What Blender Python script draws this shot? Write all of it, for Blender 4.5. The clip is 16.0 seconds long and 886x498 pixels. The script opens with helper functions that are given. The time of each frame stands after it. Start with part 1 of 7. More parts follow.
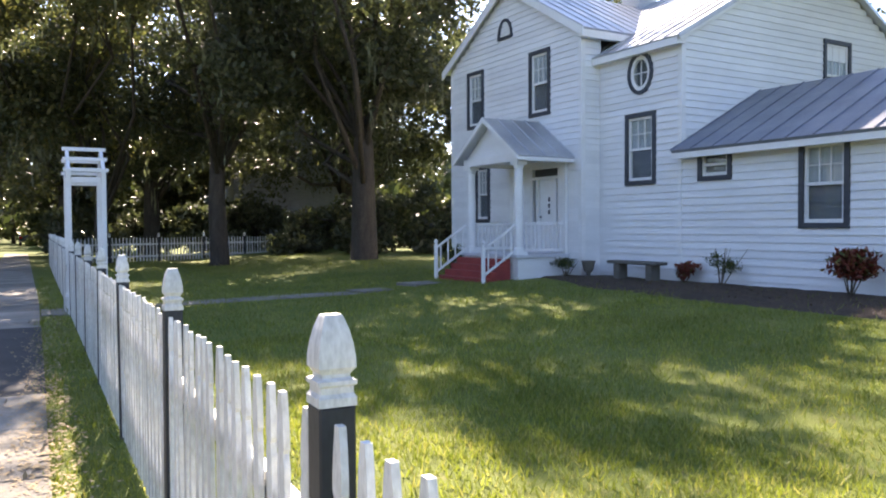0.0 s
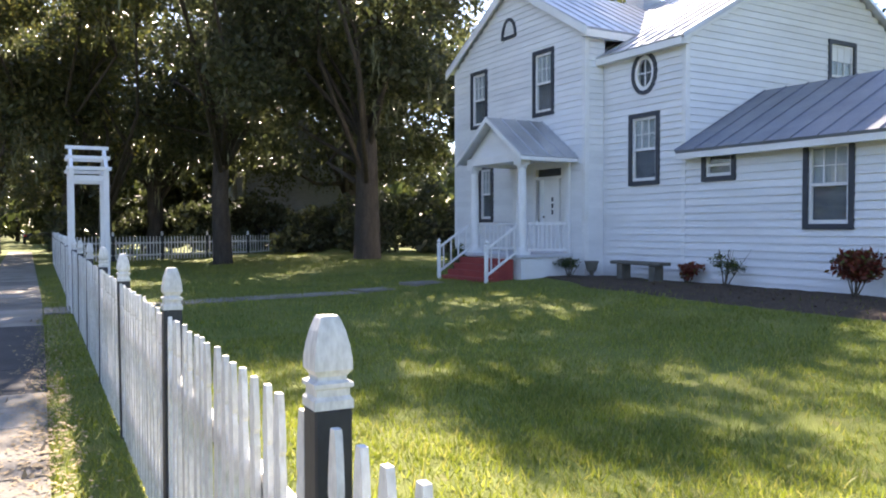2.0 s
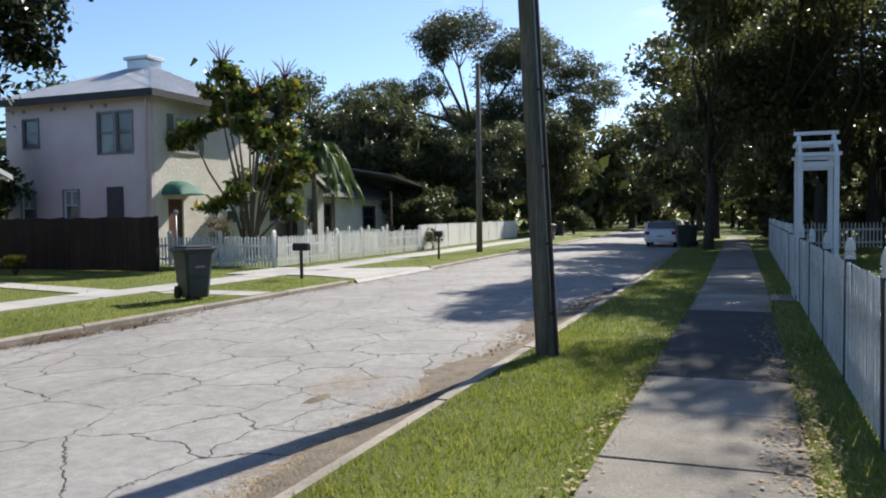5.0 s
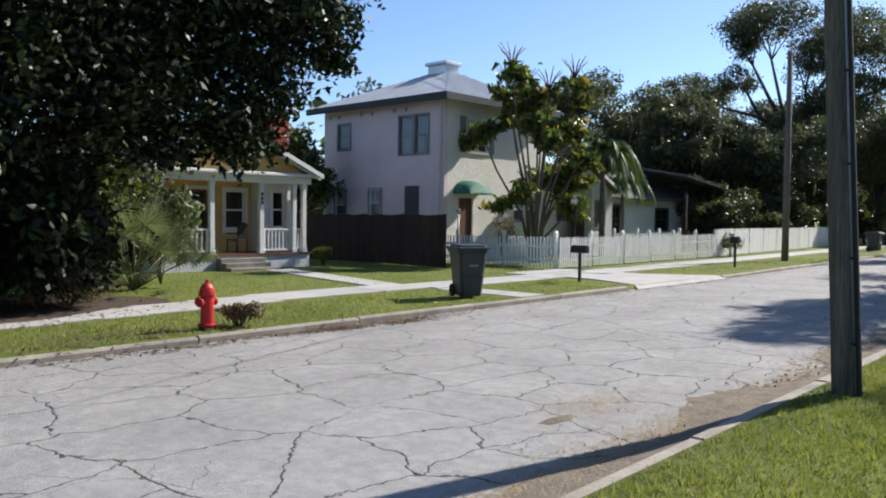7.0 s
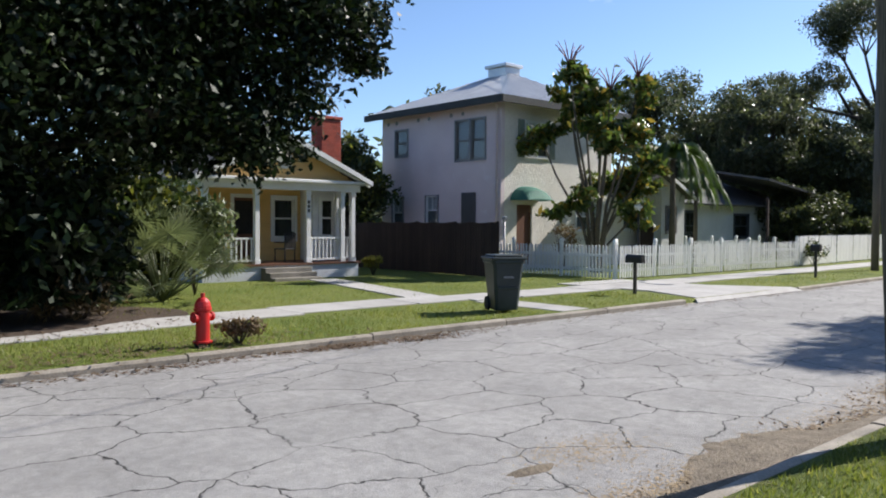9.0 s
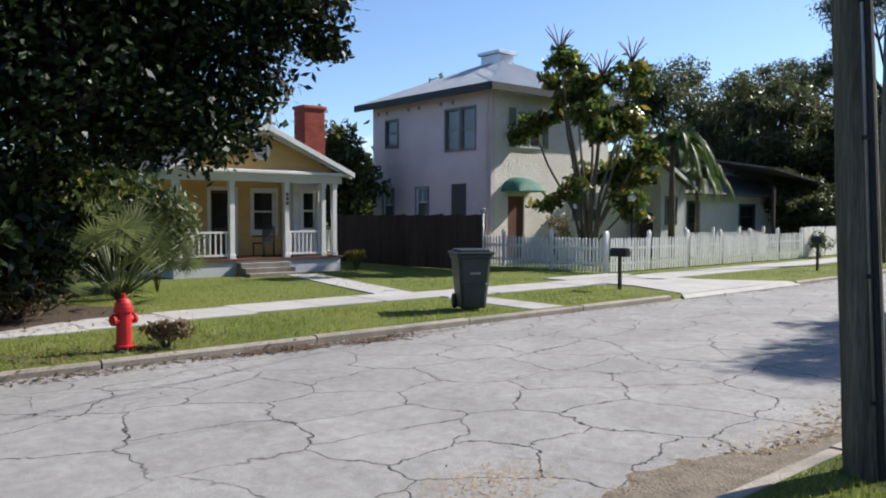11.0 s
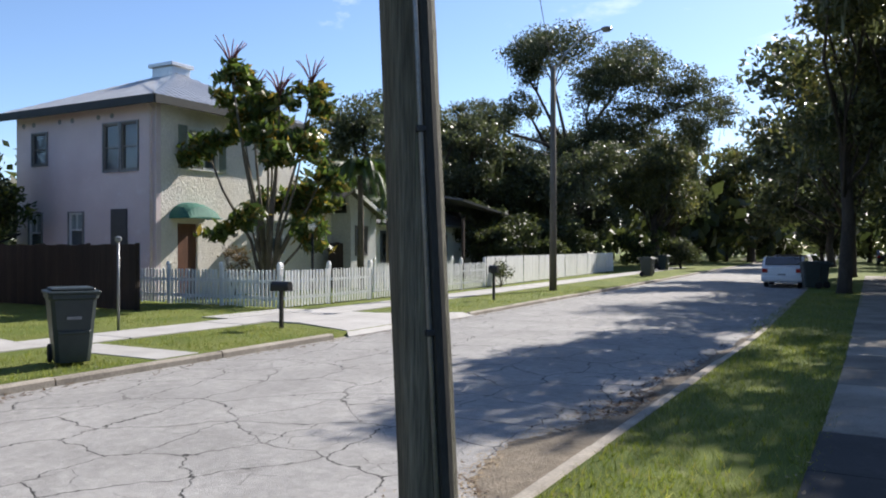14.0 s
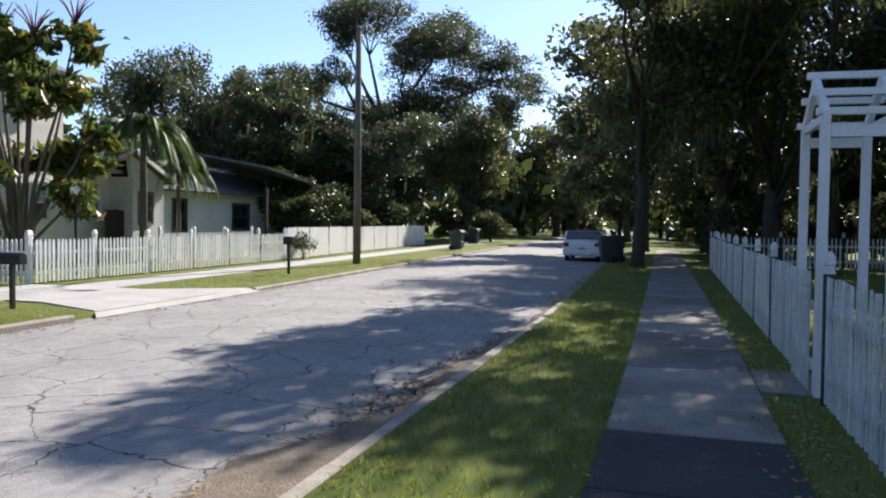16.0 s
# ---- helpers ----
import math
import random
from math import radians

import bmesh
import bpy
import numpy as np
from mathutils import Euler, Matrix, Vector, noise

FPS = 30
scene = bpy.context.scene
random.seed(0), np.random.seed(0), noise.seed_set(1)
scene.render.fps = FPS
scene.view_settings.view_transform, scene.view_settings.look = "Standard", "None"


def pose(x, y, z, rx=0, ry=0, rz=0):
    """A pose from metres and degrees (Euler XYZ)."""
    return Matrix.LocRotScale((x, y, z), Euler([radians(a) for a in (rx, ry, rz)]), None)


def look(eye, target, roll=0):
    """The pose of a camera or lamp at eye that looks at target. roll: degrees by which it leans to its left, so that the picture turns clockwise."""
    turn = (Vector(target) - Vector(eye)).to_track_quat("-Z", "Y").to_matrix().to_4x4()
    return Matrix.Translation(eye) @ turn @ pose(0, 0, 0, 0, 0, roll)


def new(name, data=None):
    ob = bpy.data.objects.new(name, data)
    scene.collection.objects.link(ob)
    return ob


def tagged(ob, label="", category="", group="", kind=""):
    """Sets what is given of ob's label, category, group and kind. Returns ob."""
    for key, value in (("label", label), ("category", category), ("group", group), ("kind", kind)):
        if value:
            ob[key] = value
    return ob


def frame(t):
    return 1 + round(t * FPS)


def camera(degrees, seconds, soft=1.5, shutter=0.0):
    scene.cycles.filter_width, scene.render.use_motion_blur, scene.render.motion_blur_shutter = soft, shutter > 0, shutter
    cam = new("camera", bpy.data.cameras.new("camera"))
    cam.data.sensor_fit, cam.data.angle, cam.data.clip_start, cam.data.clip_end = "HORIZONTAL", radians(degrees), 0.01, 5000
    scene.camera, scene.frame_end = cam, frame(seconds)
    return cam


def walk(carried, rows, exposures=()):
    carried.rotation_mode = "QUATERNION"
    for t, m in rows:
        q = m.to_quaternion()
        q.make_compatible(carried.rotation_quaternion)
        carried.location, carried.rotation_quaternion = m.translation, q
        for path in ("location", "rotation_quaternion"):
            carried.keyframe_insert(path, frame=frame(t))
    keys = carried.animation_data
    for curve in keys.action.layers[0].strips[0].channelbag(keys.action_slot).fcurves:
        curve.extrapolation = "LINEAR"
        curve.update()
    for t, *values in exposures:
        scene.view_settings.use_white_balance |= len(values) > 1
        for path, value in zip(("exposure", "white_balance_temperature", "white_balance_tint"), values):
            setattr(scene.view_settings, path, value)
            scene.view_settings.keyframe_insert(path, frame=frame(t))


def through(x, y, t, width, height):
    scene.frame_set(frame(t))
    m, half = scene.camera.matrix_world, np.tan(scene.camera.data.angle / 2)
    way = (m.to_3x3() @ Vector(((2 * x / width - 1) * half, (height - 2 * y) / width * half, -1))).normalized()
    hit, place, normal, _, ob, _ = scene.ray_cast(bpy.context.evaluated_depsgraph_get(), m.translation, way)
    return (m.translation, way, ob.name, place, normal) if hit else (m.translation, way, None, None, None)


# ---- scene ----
cam = camera(58.6, 16.0, soft=2.0)
PATH = [
    (0, (0.182, 0.227, 1.65), (1.101, 2.003, 1.595), -0.3),
    (0.5, (0.19, 0.239, 1.643), (1.107, 2.014, 1.568), -0.2),
    (1, (0.198, 0.247, 1.645), (1.103, 2.028, 1.557), -0.5),
    (1.5, (0.201, 0.244, 1.651), (1.123, 2.018, 1.614), -0.2),
    (2, (0.205, 0.246, 1.652), (1.116, 2.025, 1.596), -0.1),
    (2.5, (0.203, 0.249, 1.672), (1.146, 2.012, 1.711), 0.4),
    (3, (0.178, 0.256, 1.688), (1.0, 2.078, 1.757), 0.8),
    (3.5, (0.086, 0.239, 1.699), (0.603, 2.171, 1.726), 2.4),
    (3.8, (0.016, 0.29, 1.693), (0.279, 2.272, 1.679), 2.7),
    (4, (-0.037, 0.36, 1.686), (0.048, 2.358, 1.673), 2.3),
    (4.5, (-0.165, 0.459, 1.661), (-0.459, 2.437, 1.594), 0.9),
    (5, (-0.136, 0.551, 1.701), (-0.857, 2.414, 1.62), -0.7),
    (5.2, (-0.128, 0.607, 1.72), (-0.989, 2.41, 1.635), 0.4),
    (7.3, (-0.133, 1.609, 1.725), (-1.494, 3.073, 1.645), 0.1),
    (7.5, (-0.160, 1.764, 1.714), (-1.524, 3.222, 1.629), -0.1),
    (8, (-0.14, 2.276, 1.739), (-1.563, 3.679, 1.654), 0.2),
    (8.5, (-0.018, 2.574, 1.758), (-1.547, 3.862, 1.684), -0.5),
    (9, (-0.189, 2.929, 1.748), (-1.683, 4.258, 1.686), 0.3),
    (9.2, (-0.22, 3.101, 1.759), (-1.706, 4.438, 1.688), -0.8),
    (11.3, (-0.266, 4.505, 1.768), (-1.799, 5.787, 1.684), 0.6),
    (11.5, (-0.312, 4.678, 1.766), (-1.864, 5.938, 1.703), 1.5),
    (12, (-0.534, 5.124, 1.605), (-1.945, 6.541, 1.573), 0.5),
    (12.5, (-0.579, 5.49, 1.752), (-1.856, 7.028, 1.699), 0.1),
    (13, (-0.569, 5.934, 1.735), (-1.752, 7.546, 1.709), -0.2),
    (13.5, (-0.552, 6.333, 1.74), (-1.64, 8.011, 1.691), 0.3),
    (14, (-0.594, 6.784, 1.76), (-1.57, 8.53, 1.754), 0.0),
    (14.5, (-0.549, 7.19, 1.734), (-1.443, 8.979, 1.754), 0.8),
    (15, (-0.519, 7.596, 1.741), (-1.39, 9.397, 1.721), 0.9),
    (15.5, (-0.671, 8.051, 1.738), (-1.340, 9.936, 1.723), 0.4),
    (16, (-0.625, 8.558, 1.681), (-1.182, 10.477, 1.61), 0.8),
]
walk(cam, [(t, look(eye, target, roll)) for t, eye, target, roll in PATH], [(0, 2.25, 7500, 20), (2.5, 2.3, 7400, 20), (3.5, 2.05, 7200, 24), (4.0, 1.5, 6900, 16), (4.5, 1.1, 6700, 13), (5.0, 0.78, 6500, 11), (9.0, 0.72, 6300, 12), (12.5, 0.72, 6300, 12), (16.0, 0.95, 6500, 14)])

# ---- light ----
SUN_EL, SUN_AZ = 36.0, 12.2
world = bpy.data.worlds.new("sky")
scene.world = world
world.use_nodes = True
wn = world.node_tree
sky = wn.nodes.new("ShaderNodeTexSky")
sky.sky_type, sky.sun_disc = "NISHITA", False
sky.sun_elevation, sky.sun_rotation = radians(SUN_EL), radians(SUN_AZ)
sky.air_density, sky.dust_density, sky.ozone_density = 0.85, 0.3, 4.0
tc = wn.nodes.new("ShaderNodeTexCoord")
cmap = wn.nodes.new("ShaderNodeMapping")
cmap.inputs["Scale"].default_value = (2.2, 5.0, 7.0)
wn.links.new(tc.outputs["Generated"], cmap.inputs[0])
cl = wn.nodes.new("ShaderNodeTexNoise")
cl.inputs["Scale"].default_value, cl.inputs["Detail"].default_value, cl.inputs["Roughness"].default_value = 1.6, 7.0, 0.6
wn.links.new(cmap.outputs[0], cl.inputs["Vector"])
cr = wn.nodes.new("ShaderNodeValToRGB")
cr.color_ramp.elements[0].position, cr.color_ramp.elements[1].position = 0.6, 0.85
wn.links.new(cl.outputs[0], cr.inputs[0])
cm = wn.nodes.new("ShaderNodeMix")
cm.data_type = "RGBA"
wn.links.new(cr.outputs[0], cm.inputs[0])
wn.links.new(sky.outputs[0], cm.inputs[6])
cm.inputs[7].default_value = (7.5, 8.0, 8.6, 1)
wn.links.new(cm.outputs[2], wn.nodes["Background"].inputs[0])
wn.nodes["Background"].inputs[1].default_value = 0.105
sun_data = bpy.data.lights.new("sun", "SUN")
sun_data.energy, sun_data.angle, sun_data.color = 5.0, radians(0.55), (1.0, 0.94, 0.84)
sun = new("sun", sun_data)
sun.matrix_world = look((0, 0, 30), (-math.sin(radians(SUN_AZ)) * math.cos(radians(SUN_EL)), -math.cos(radians(SUN_AZ)) * math.cos(radians(SUN_EL)), 30 - math.sin(radians(SUN_EL))))


# ---- materials ----
def nodes_of(name):
    m = bpy.data.materials.new(name)
    m.use_nodes = True
    nt = m.node_tree
    return m, nt, nt.nodes["Principled BSDF"]


def noise_node(nt, scale, detail=4.0, rough=0.55, vec=None, distort=0.0):
    n = nt.nodes.new("ShaderNodeTexNoise")
    n.inputs["Scale"].default_value, n.inputs["Detail"].default_value = scale, detail
    n.inputs["Roughness"].default_value, n.inputs["Distortion"].default_value = rough, distort
    if vec:
        nt.links.new(vec, n.inputs["Vector"])
    return n


def ramp(nt, fac, stops):
    r = nt.nodes.new("ShaderNodeValToRGB")
    while len(r.color_ramp.elements) < len(stops):
        r.color_ramp.elements.new(0.5)
    for e, (p, c) in zip(r.color_ramp.elements, stops):
        e.position, e.color = p, (*c, 1) if len(c) == 3 else c
    nt.links.new(fac, r.inputs[0])
    return r.outputs[0]


def blend(nt, a, b, fac, mode="MIX"):
    n = nt.nodes.new("ShaderNodeMix")
    n.data_type, n.blend_type = "RGBA", mode
    for s, v in ((n.inputs[0], fac), (n.inputs[6], a), (n.inputs[7], b)):
        if isinstance(v, (int, float)):
            s.default_value = v
        elif isinstance(v, tuple):
            s.default_value = (*v, 1)
        else:
            nt.links.new(v, s)
    return n.outputs[2]


def bump(nt, bsdf, height, strength, dist=0.01):
    b = nt.nodes.new("ShaderNodeBump")
    b.inputs["Strength"].default_value, b.inputs["Distance"].default_value = strength, dist
    nt.links.new(height, b.inputs["Height"])
    nt.links.new(b.outputs[0], bsdf.inputs["Normal"])


def position(nt, stretch=(1, 1, 1)):
    g = nt.nodes.new("ShaderNodeNewGeometry")
    mp = nt.nodes.new("ShaderNodeMapping")
    mp.inputs["Scale"].default_value = stretch
    nt.links.new(g.outputs["Position"], mp.inputs[0])
    return mp.outputs[0]


def mat(name, c1, c2, rough=0.7, s1=2.0, s2=45.0, relief=0.15, metal=0.0, rnd=0.0, dist=0.004, stretch=(1, 1, 1), fine=0.25, spec=0.4, dirt=None):
    """Paint, wood, stone: two colours mixed by broad noise, fine grain, relief, and a shade of its own for each piece."""
    m, nt, b = nodes_of(name)
    p = position(nt, stretch)
    n1, n2 = noise_node(nt, s1, 5, 0.6, p), noise_node(nt, s2, 3, 0.6, p)
    c = blend(nt, c1, c2, ramp(nt, n1.outputs[0], [(0.35, (0, 0, 0)), (0.68, (1, 1, 1))]))
    c = blend(nt, c, ramp(nt, n2.outputs[0], [(0.3, (1 - fine,) * 3), (0.7, (1 + fine * 0.3,) * 3)]), 1.0, "MULTIPLY")
    if dirt:
        n3 = noise_node(nt, s1 * 3.1, 7, 0.7, p)
        c = blend(nt, c, dirt, ramp(nt, n3.outputs[0], [(0.58, (0, 0, 0)), (0.72, (0.75, 0.75, 0.75))]))
    if rnd:
        oi = nt.nodes.new("ShaderNodeObjectInfo")
        c = blend(nt, c, ramp(nt, oi.outputs["Random"], [(0, (1 - rnd,) * 3), (1, (1 + rnd * 0.4,) * 3)]), 1.0, "MULTIPLY")
    nt.links.new(c, b.inputs["Base Color"])
    b.inputs["Roughness"].default_value, b.inputs["Metallic"].default_value = rough, metal
    b.inputs["Specular IOR Level"].default_value = spec
    if relief:
        bump(nt, b, n2.outputs[0], relief, dist)
    return m


def leaf_mat(name, dark, light, odd=None, gloss=0.45, through=0.35, spec=0.4):
    m, nt, b = nodes_of(name)
    g = nt.nodes.new("ShaderNodeNewGeometry")
    c = ramp(nt, g.outputs["Random Per Island"], [(0, dark), (0.75, light), (0.93, light if odd is None else odd)])
    big = noise_node(nt, 0.5, 3, 0.6, position(nt))
    c = blend(nt, c, ramp(nt, big.outputs[0], [(0.3, (0.65, 0.7, 0.65)), (0.7, (1.2, 1.15, 1.0))]), 1.0, "MULTIPLY")
    nt.links.new(c, b.inputs["Base Color"])
    b.inputs["Roughness"].default_value = gloss
    b.inputs["Specular IOR Level"].default_value = spec
    t = nt.nodes.new("ShaderNodeBsdfTranslucent")
    nt.links.new(blend(nt, c, (1.15, 1.25, 0.85), 1.0, "MULTIPLY"), t.inputs[0])
    mx = nt.nodes.new("ShaderNodeMixShader")
    mx.inputs[0].default_value = through
    nt.links.new(b.outputs[0], mx.inputs[1])
    nt.links.new(t.outputs[0], mx.inputs[2])
    nt.links.new(mx.outputs[0], nt.nodes["Material Output"].inputs[0])
    return m


WHITE = mat("white_clapboard_paint", (0.78, 0.79, 0.8), (0.7, 0.71, 0.72), 0.55, 0.8, 30, 0.1, rnd=0.06, stretch=(1, 1, 3), fine=0.08)
WHITE_TRIM = mat("white_trim_paint", (0.8, 0.8, 0.8), (0.72, 0.72, 0.71), 0.5, 1.5, 40, 0.1, fine=0.1)
PICKET = mat("weathered_white_picket", (0.76, 0.76, 0.74), (0.56, 0.57, 0.54), 0.7, 5, 60, 0.4, rnd=0.16, stretch=(1, 1, 0.35), fine=0.25, dirt=(0.33, 0.33, 0.27))
PICKET_CLEAN = mat("white_picket_paint", (0.86, 0.86, 0.84), (0.78, 0.78, 0.76), 0.55, 4, 50, 0.2, rnd=0.08, fine=0.1)
NAVY = mat("dark_slate_trim_paint", (0.035, 0.042, 0.055), (0.05, 0.058, 0.07), 0.5, 3, 50, 0.15)
POST_DARK = mat("charcoal_post_paint", (0.022, 0.026, 0.032), (0.035, 0.04, 0.045), 0.6, 4, 60, 0.3, stretch=(1, 1, 0.4))
ROOF_METAL = mat("galvanised_roof", (0.62, 0.63, 0.64), (0.5, 0.51, 0.53), 0.38, 0.9, 25, 0.1, metal=0.75, fine=0.15)
ROOF_BLUE = mat("weathered_blue_metal_roof", (0.2, 0.22, 0.27), (0.28, 0.3, 0.35), 0.42, 1.2, 30, 0.12, metal=0.3, fine=0.15, dirt=(0.32, 0.31, 0.32))
RED_STEP = mat("red_brick_steps", (0.36, 0.06, 0.05), (0.26, 0.04, 0.04), 0.7, 3, 40, 0.4, fine=0.3)
BRICK_RED = mat("red_chimney_brick", (0.5, 0.09, 0.05), (0.38, 0.07, 0.045), 0.75, 2.5, 30, 0.4, rnd=0.25, fine=0.3)
MORTAR = mat("mortar", (0.32, 0.14, 0.11), (0.26, 0.12, 0.1), 0.9, 6, 60, 0.3)
YELLOW = mat("yellow_clapboard_paint", (0.72, 0.47, 0.17), (0.64, 0.41, 0.15), 0.6, 1, 30, 0.12, rnd=0.06, stretch=(1, 1, 3), fine=0.08)
STUCCO_PINK = mat("pale_pink_stucco", (0.74, 0.64, 0.64), (0.66, 0.56, 0.57), 0.85, 0.6, 25, 0.35, dist=0.02, fine=0.1, dirt=(0.78, 0.74, 0.76))
STUCCO_CREAM = mat("rough_cream_stucco", (0.82, 0.78, 0.7), (0.74, 0.7, 0.62), 0.9, 1.0, 13, 0.8, dist=0.05, fine=0.12)
STUCCO_WHITE = mat("white_stucco", (0.66, 0.67, 0.64), (0.56, 0.57, 0.55), 0.85, 1.0, 20, 0.5, dist=0.02)
GREY_BLOCK = mat("painted_porch_base", (0.62, 0.64, 0.68), (0.54, 0.56, 0.6), 0.75, 1.5, 35, 0.2)
CONCRETE = mat("worn_concrete", (0.32, 0.295, 0.255), (0.18, 0.165, 0.138), 0.9, 1.1, 55, 0.5, rnd=0.25, fine=0.35, dirt=(0.12, 0.108, 0.09))
# Dark patched concrete, with the tree shade over that stretch also in its colour.
CONCRETE_DARK = mat("shade_dark_patched_walk", (0.06, 0.059, 0.058), (0.042, 0.041, 0.04), 0.9, 1.4, 60, 0.6, rnd=0.12, fine=0.4, dirt=(0.12, 0.11, 0.095))
CONCRETE_LIGHT = mat("pale_concrete", (0.47, 0.455, 0.435), (0.37, 0.355, 0.335), 0.9, 1.2, 55, 0.35, rnd=0.08, fine=0.2)
KERB_MAT = mat("kerb_concrete", (0.42, 0.375, 0.31), (0.25, 0.22, 0.18), 0.9, 1.6, 40, 0.5, rnd=0.15, fine=0.3, dirt=(0.15, 0.135, 0.11))
DARK_WOOD = mat("dark_brown_fence_wood", (0.035, 0.022, 0.018), (0.055, 0.035, 0.028), 0.75, 4, 60, 0.4, rnd=0.3, stretch=(1, 1, 0.2))
BROWN_DOOR = mat("brown_wood_door", (0.16, 0.07, 0.04), (0.11, 0.05, 0.03), 0.55, 4, 60, 0.2, stretch=(1, 1, 0.3))
EAVE_DARK = mat("dark_green_eave_paint", (0.025, 0.03, 0.03), (0.04, 0.045, 0.045), 0.6, 3, 50, 0.1)
SASH_GREY = mat("dull_grey_sash_paint", (0.16, 0.15, 0.15), (0.22, 0.21, 0.2), 0.6, 4, 50, 0.1)
SHUTTER = mat("grey_green_shutter", (0.2, 0.24, 0.19), (0.26, 0.3, 0.24), 0.6, 3, 50, 0.15)
AWNING = mat("green_canvas_awning", (0.03, 0.14, 0.105), (0.045, 0.18, 0.13), 0.75, 5, 120, 0.25)
POLE_WOOD = mat("weathered_pole_wood", (0.2, 0.19, 0.145), (0.085, 0.08, 0.058), 0.9, 3.0, 30, 1.0, stretch=(4, 4, 0.13), dist=0.02, fine=0.6, dirt=(0.17, 0.2, 0.12))
TARRED = mat("tar_blackened_wood", (0.03, 0.03, 0.028), (0.05, 0.048, 0.04), 0.85, 4, 50, 0.6, stretch=(2, 2, 0.3), fine=0.4)
POLE_GREY = mat("grey_lamp_pole_wood", (0.17, 0.15, 0.125), (0.12, 0.105, 0.09), 0.9, 3, 40, 0.5, stretch=(3, 3, 0.3))
RED_PAINT = mat("red_hydrant_paint", (0.55, 0.02, 0.02), (0.42, 0.02, 0.018), 0.42, 6, 60, 0.2, fine=0.15)
BIN_GREEN = mat("dark_green_bin_plastic", (0.028, 0.04, 0.042), (0.04, 0.055, 0.055), 0.45, 4, 90, 0.1)
BLACK = mat("black_painted_metal", (0.015, 0.015, 0.016), (0.022, 0.022, 0.022), 0.45, 5, 60, 0.1)
GREY_METAL = mat("grey_metal", (0.3, 0.31, 0.32), (0.22, 0.23, 0.24), 0.45, 5, 60, 0.1, metal=0.6)
BARK = mat("oak_bark", (0.075, 0.062, 0.05), (0.045, 0.037, 0.03), 0.95, 3, 22, 1.0, dist=0.03, stretch=(2, 2, 0.5), fine=0.4)
BARK_PALE = mat("pale_stem_bark", (0.17, 0.145, 0.11), (0.1, 0.085, 0.065), 0.9, 3, 22, 0.7, dist=0.02, stretch=(2, 2, 0.5), fine=0.4)
SOIL = mat("mulched_bed_soil", (0.09, 0.062, 0.042), (0.055, 0.038, 0.027), 0.95, 3, 30, 1.0, dist=0.03, fine=0.5)
DIRT = mat("sandy_gutter_dirt", (0.25, 0.205, 0.15), (0.15, 0.12, 0.085), 0.95, 5.0, 40, 1.0, dist=0.02, fine=0.45, dirt=(0.1, 0.075, 0.05))
STRAW = mat("dry_straw_litter", (0.42, 0.32, 0.19), (0.28, 0.2, 0.11), 0.9, 8, 60, 0.3)
LITTER = mat("dead_brown_leaf_litter", (0.13, 0.085, 0.045), (0.08, 0.05, 0.03), 0.9, 8, 60, 0.3)
CAR_WHITE = mat("white_car_paint", (0.72, 0.73, 0.75), (0.68, 0.69, 0.71), 0.25, 1, 30, 0.0, fine=0.03)
CAR_DARK = mat("dark_car_paint", (0.03, 0.032, 0.036), (0.04, 0.042, 0.046), 0.25, 1, 30, 0.0, fine=0.03)
RUBBER = mat("black_rubber", (0.02, 0.02, 0.02), (0.03, 0.03, 0.03), 0.85, 8, 60, 0.2)
RED_LAMP = mat("red_tail_lamp", (0.4, 0.01, 0.01), (0.3, 0.01, 0.01), 0.2, 5, 60, 0.0)
CURTAIN = mat("pale_curtain_cloth", (0.75, 0.76, 0.78), (0.6, 0.61, 0.64), 0.9, 6, 90, 0.2, stretch=(3, 3, 0.2))
SCREEN = mat("grey_insect_screen", (0.2, 0.21, 0.24), (0.25, 0.26, 0.29), 0.6, 5, 300, 0.1)
# Near-black colour paints the darkness of unlit interiors behind openings.
DARK_ROOM = mat("unlit_interior_dark", (0.03, 0.03, 0.032), (0.02, 0.02, 0.022), 0.9, 3, 30, 0.0)
GREY_BOARD = mat("weathered_grey_boards", (0.27, 0.29, 0.32), (0.2, 0.22, 0.25), 0.8, 2, 30, 0.4, stretch=(1, 1, 4), fine=0.25)
SHINGLE = mat("grey_asphalt_shingle", (0.13, 0.125, 0.125), (0.08, 0.078, 0.08), 0.9, 2, 30, 0.6, fine=0.4)
STONE = mat("mossy_cast_stone", (0.16, 0.15, 0.13), (0.1, 0.095, 0.08), 0.9, 5, 50, 0.5)
FLOWER_RED = mat("dark_red_flower_spike", (0.2, 0.05, 0.07), (0.12, 0.035, 0.06), 0.6, 5, 50, 0.1)

L_OAK = leaf_mat("oak_leaves", (0.046, 0.056, 0.036), (0.09, 0.1, 0.06), (0.125, 0.128, 0.075), 0.42, 0.42)
L_OAK_SUN = leaf_mat("oak_leaves_yellowing", (0.055, 0.066, 0.034), (0.11, 0.115, 0.055), (0.18, 0.155, 0.065), 0.4, 0.46)
# Crown's deep shade is put into the near-black tones; odd leaves read as lit.
L_FICUS = leaf_mat("shade_dark_glossy_leaves", (0.004, 0.009, 0.004), (0.014, 0.027, 0.009), (0.046, 0.072, 0.022), 0.45, 0.06, 0.22)
L_WOODS = leaf_mat("shaded_wood_leaves", (0.035, 0.045, 0.022), (0.075, 0.088, 0.04), (0.11, 0.112, 0.05), 0.5, 0.4)
L_SCHEF = leaf_mat("schefflera_leaves", (0.04, 0.065, 0.02), (0.11, 0.15, 0.042), (0.28, 0.19, 0.05), 0.35, 0.45)
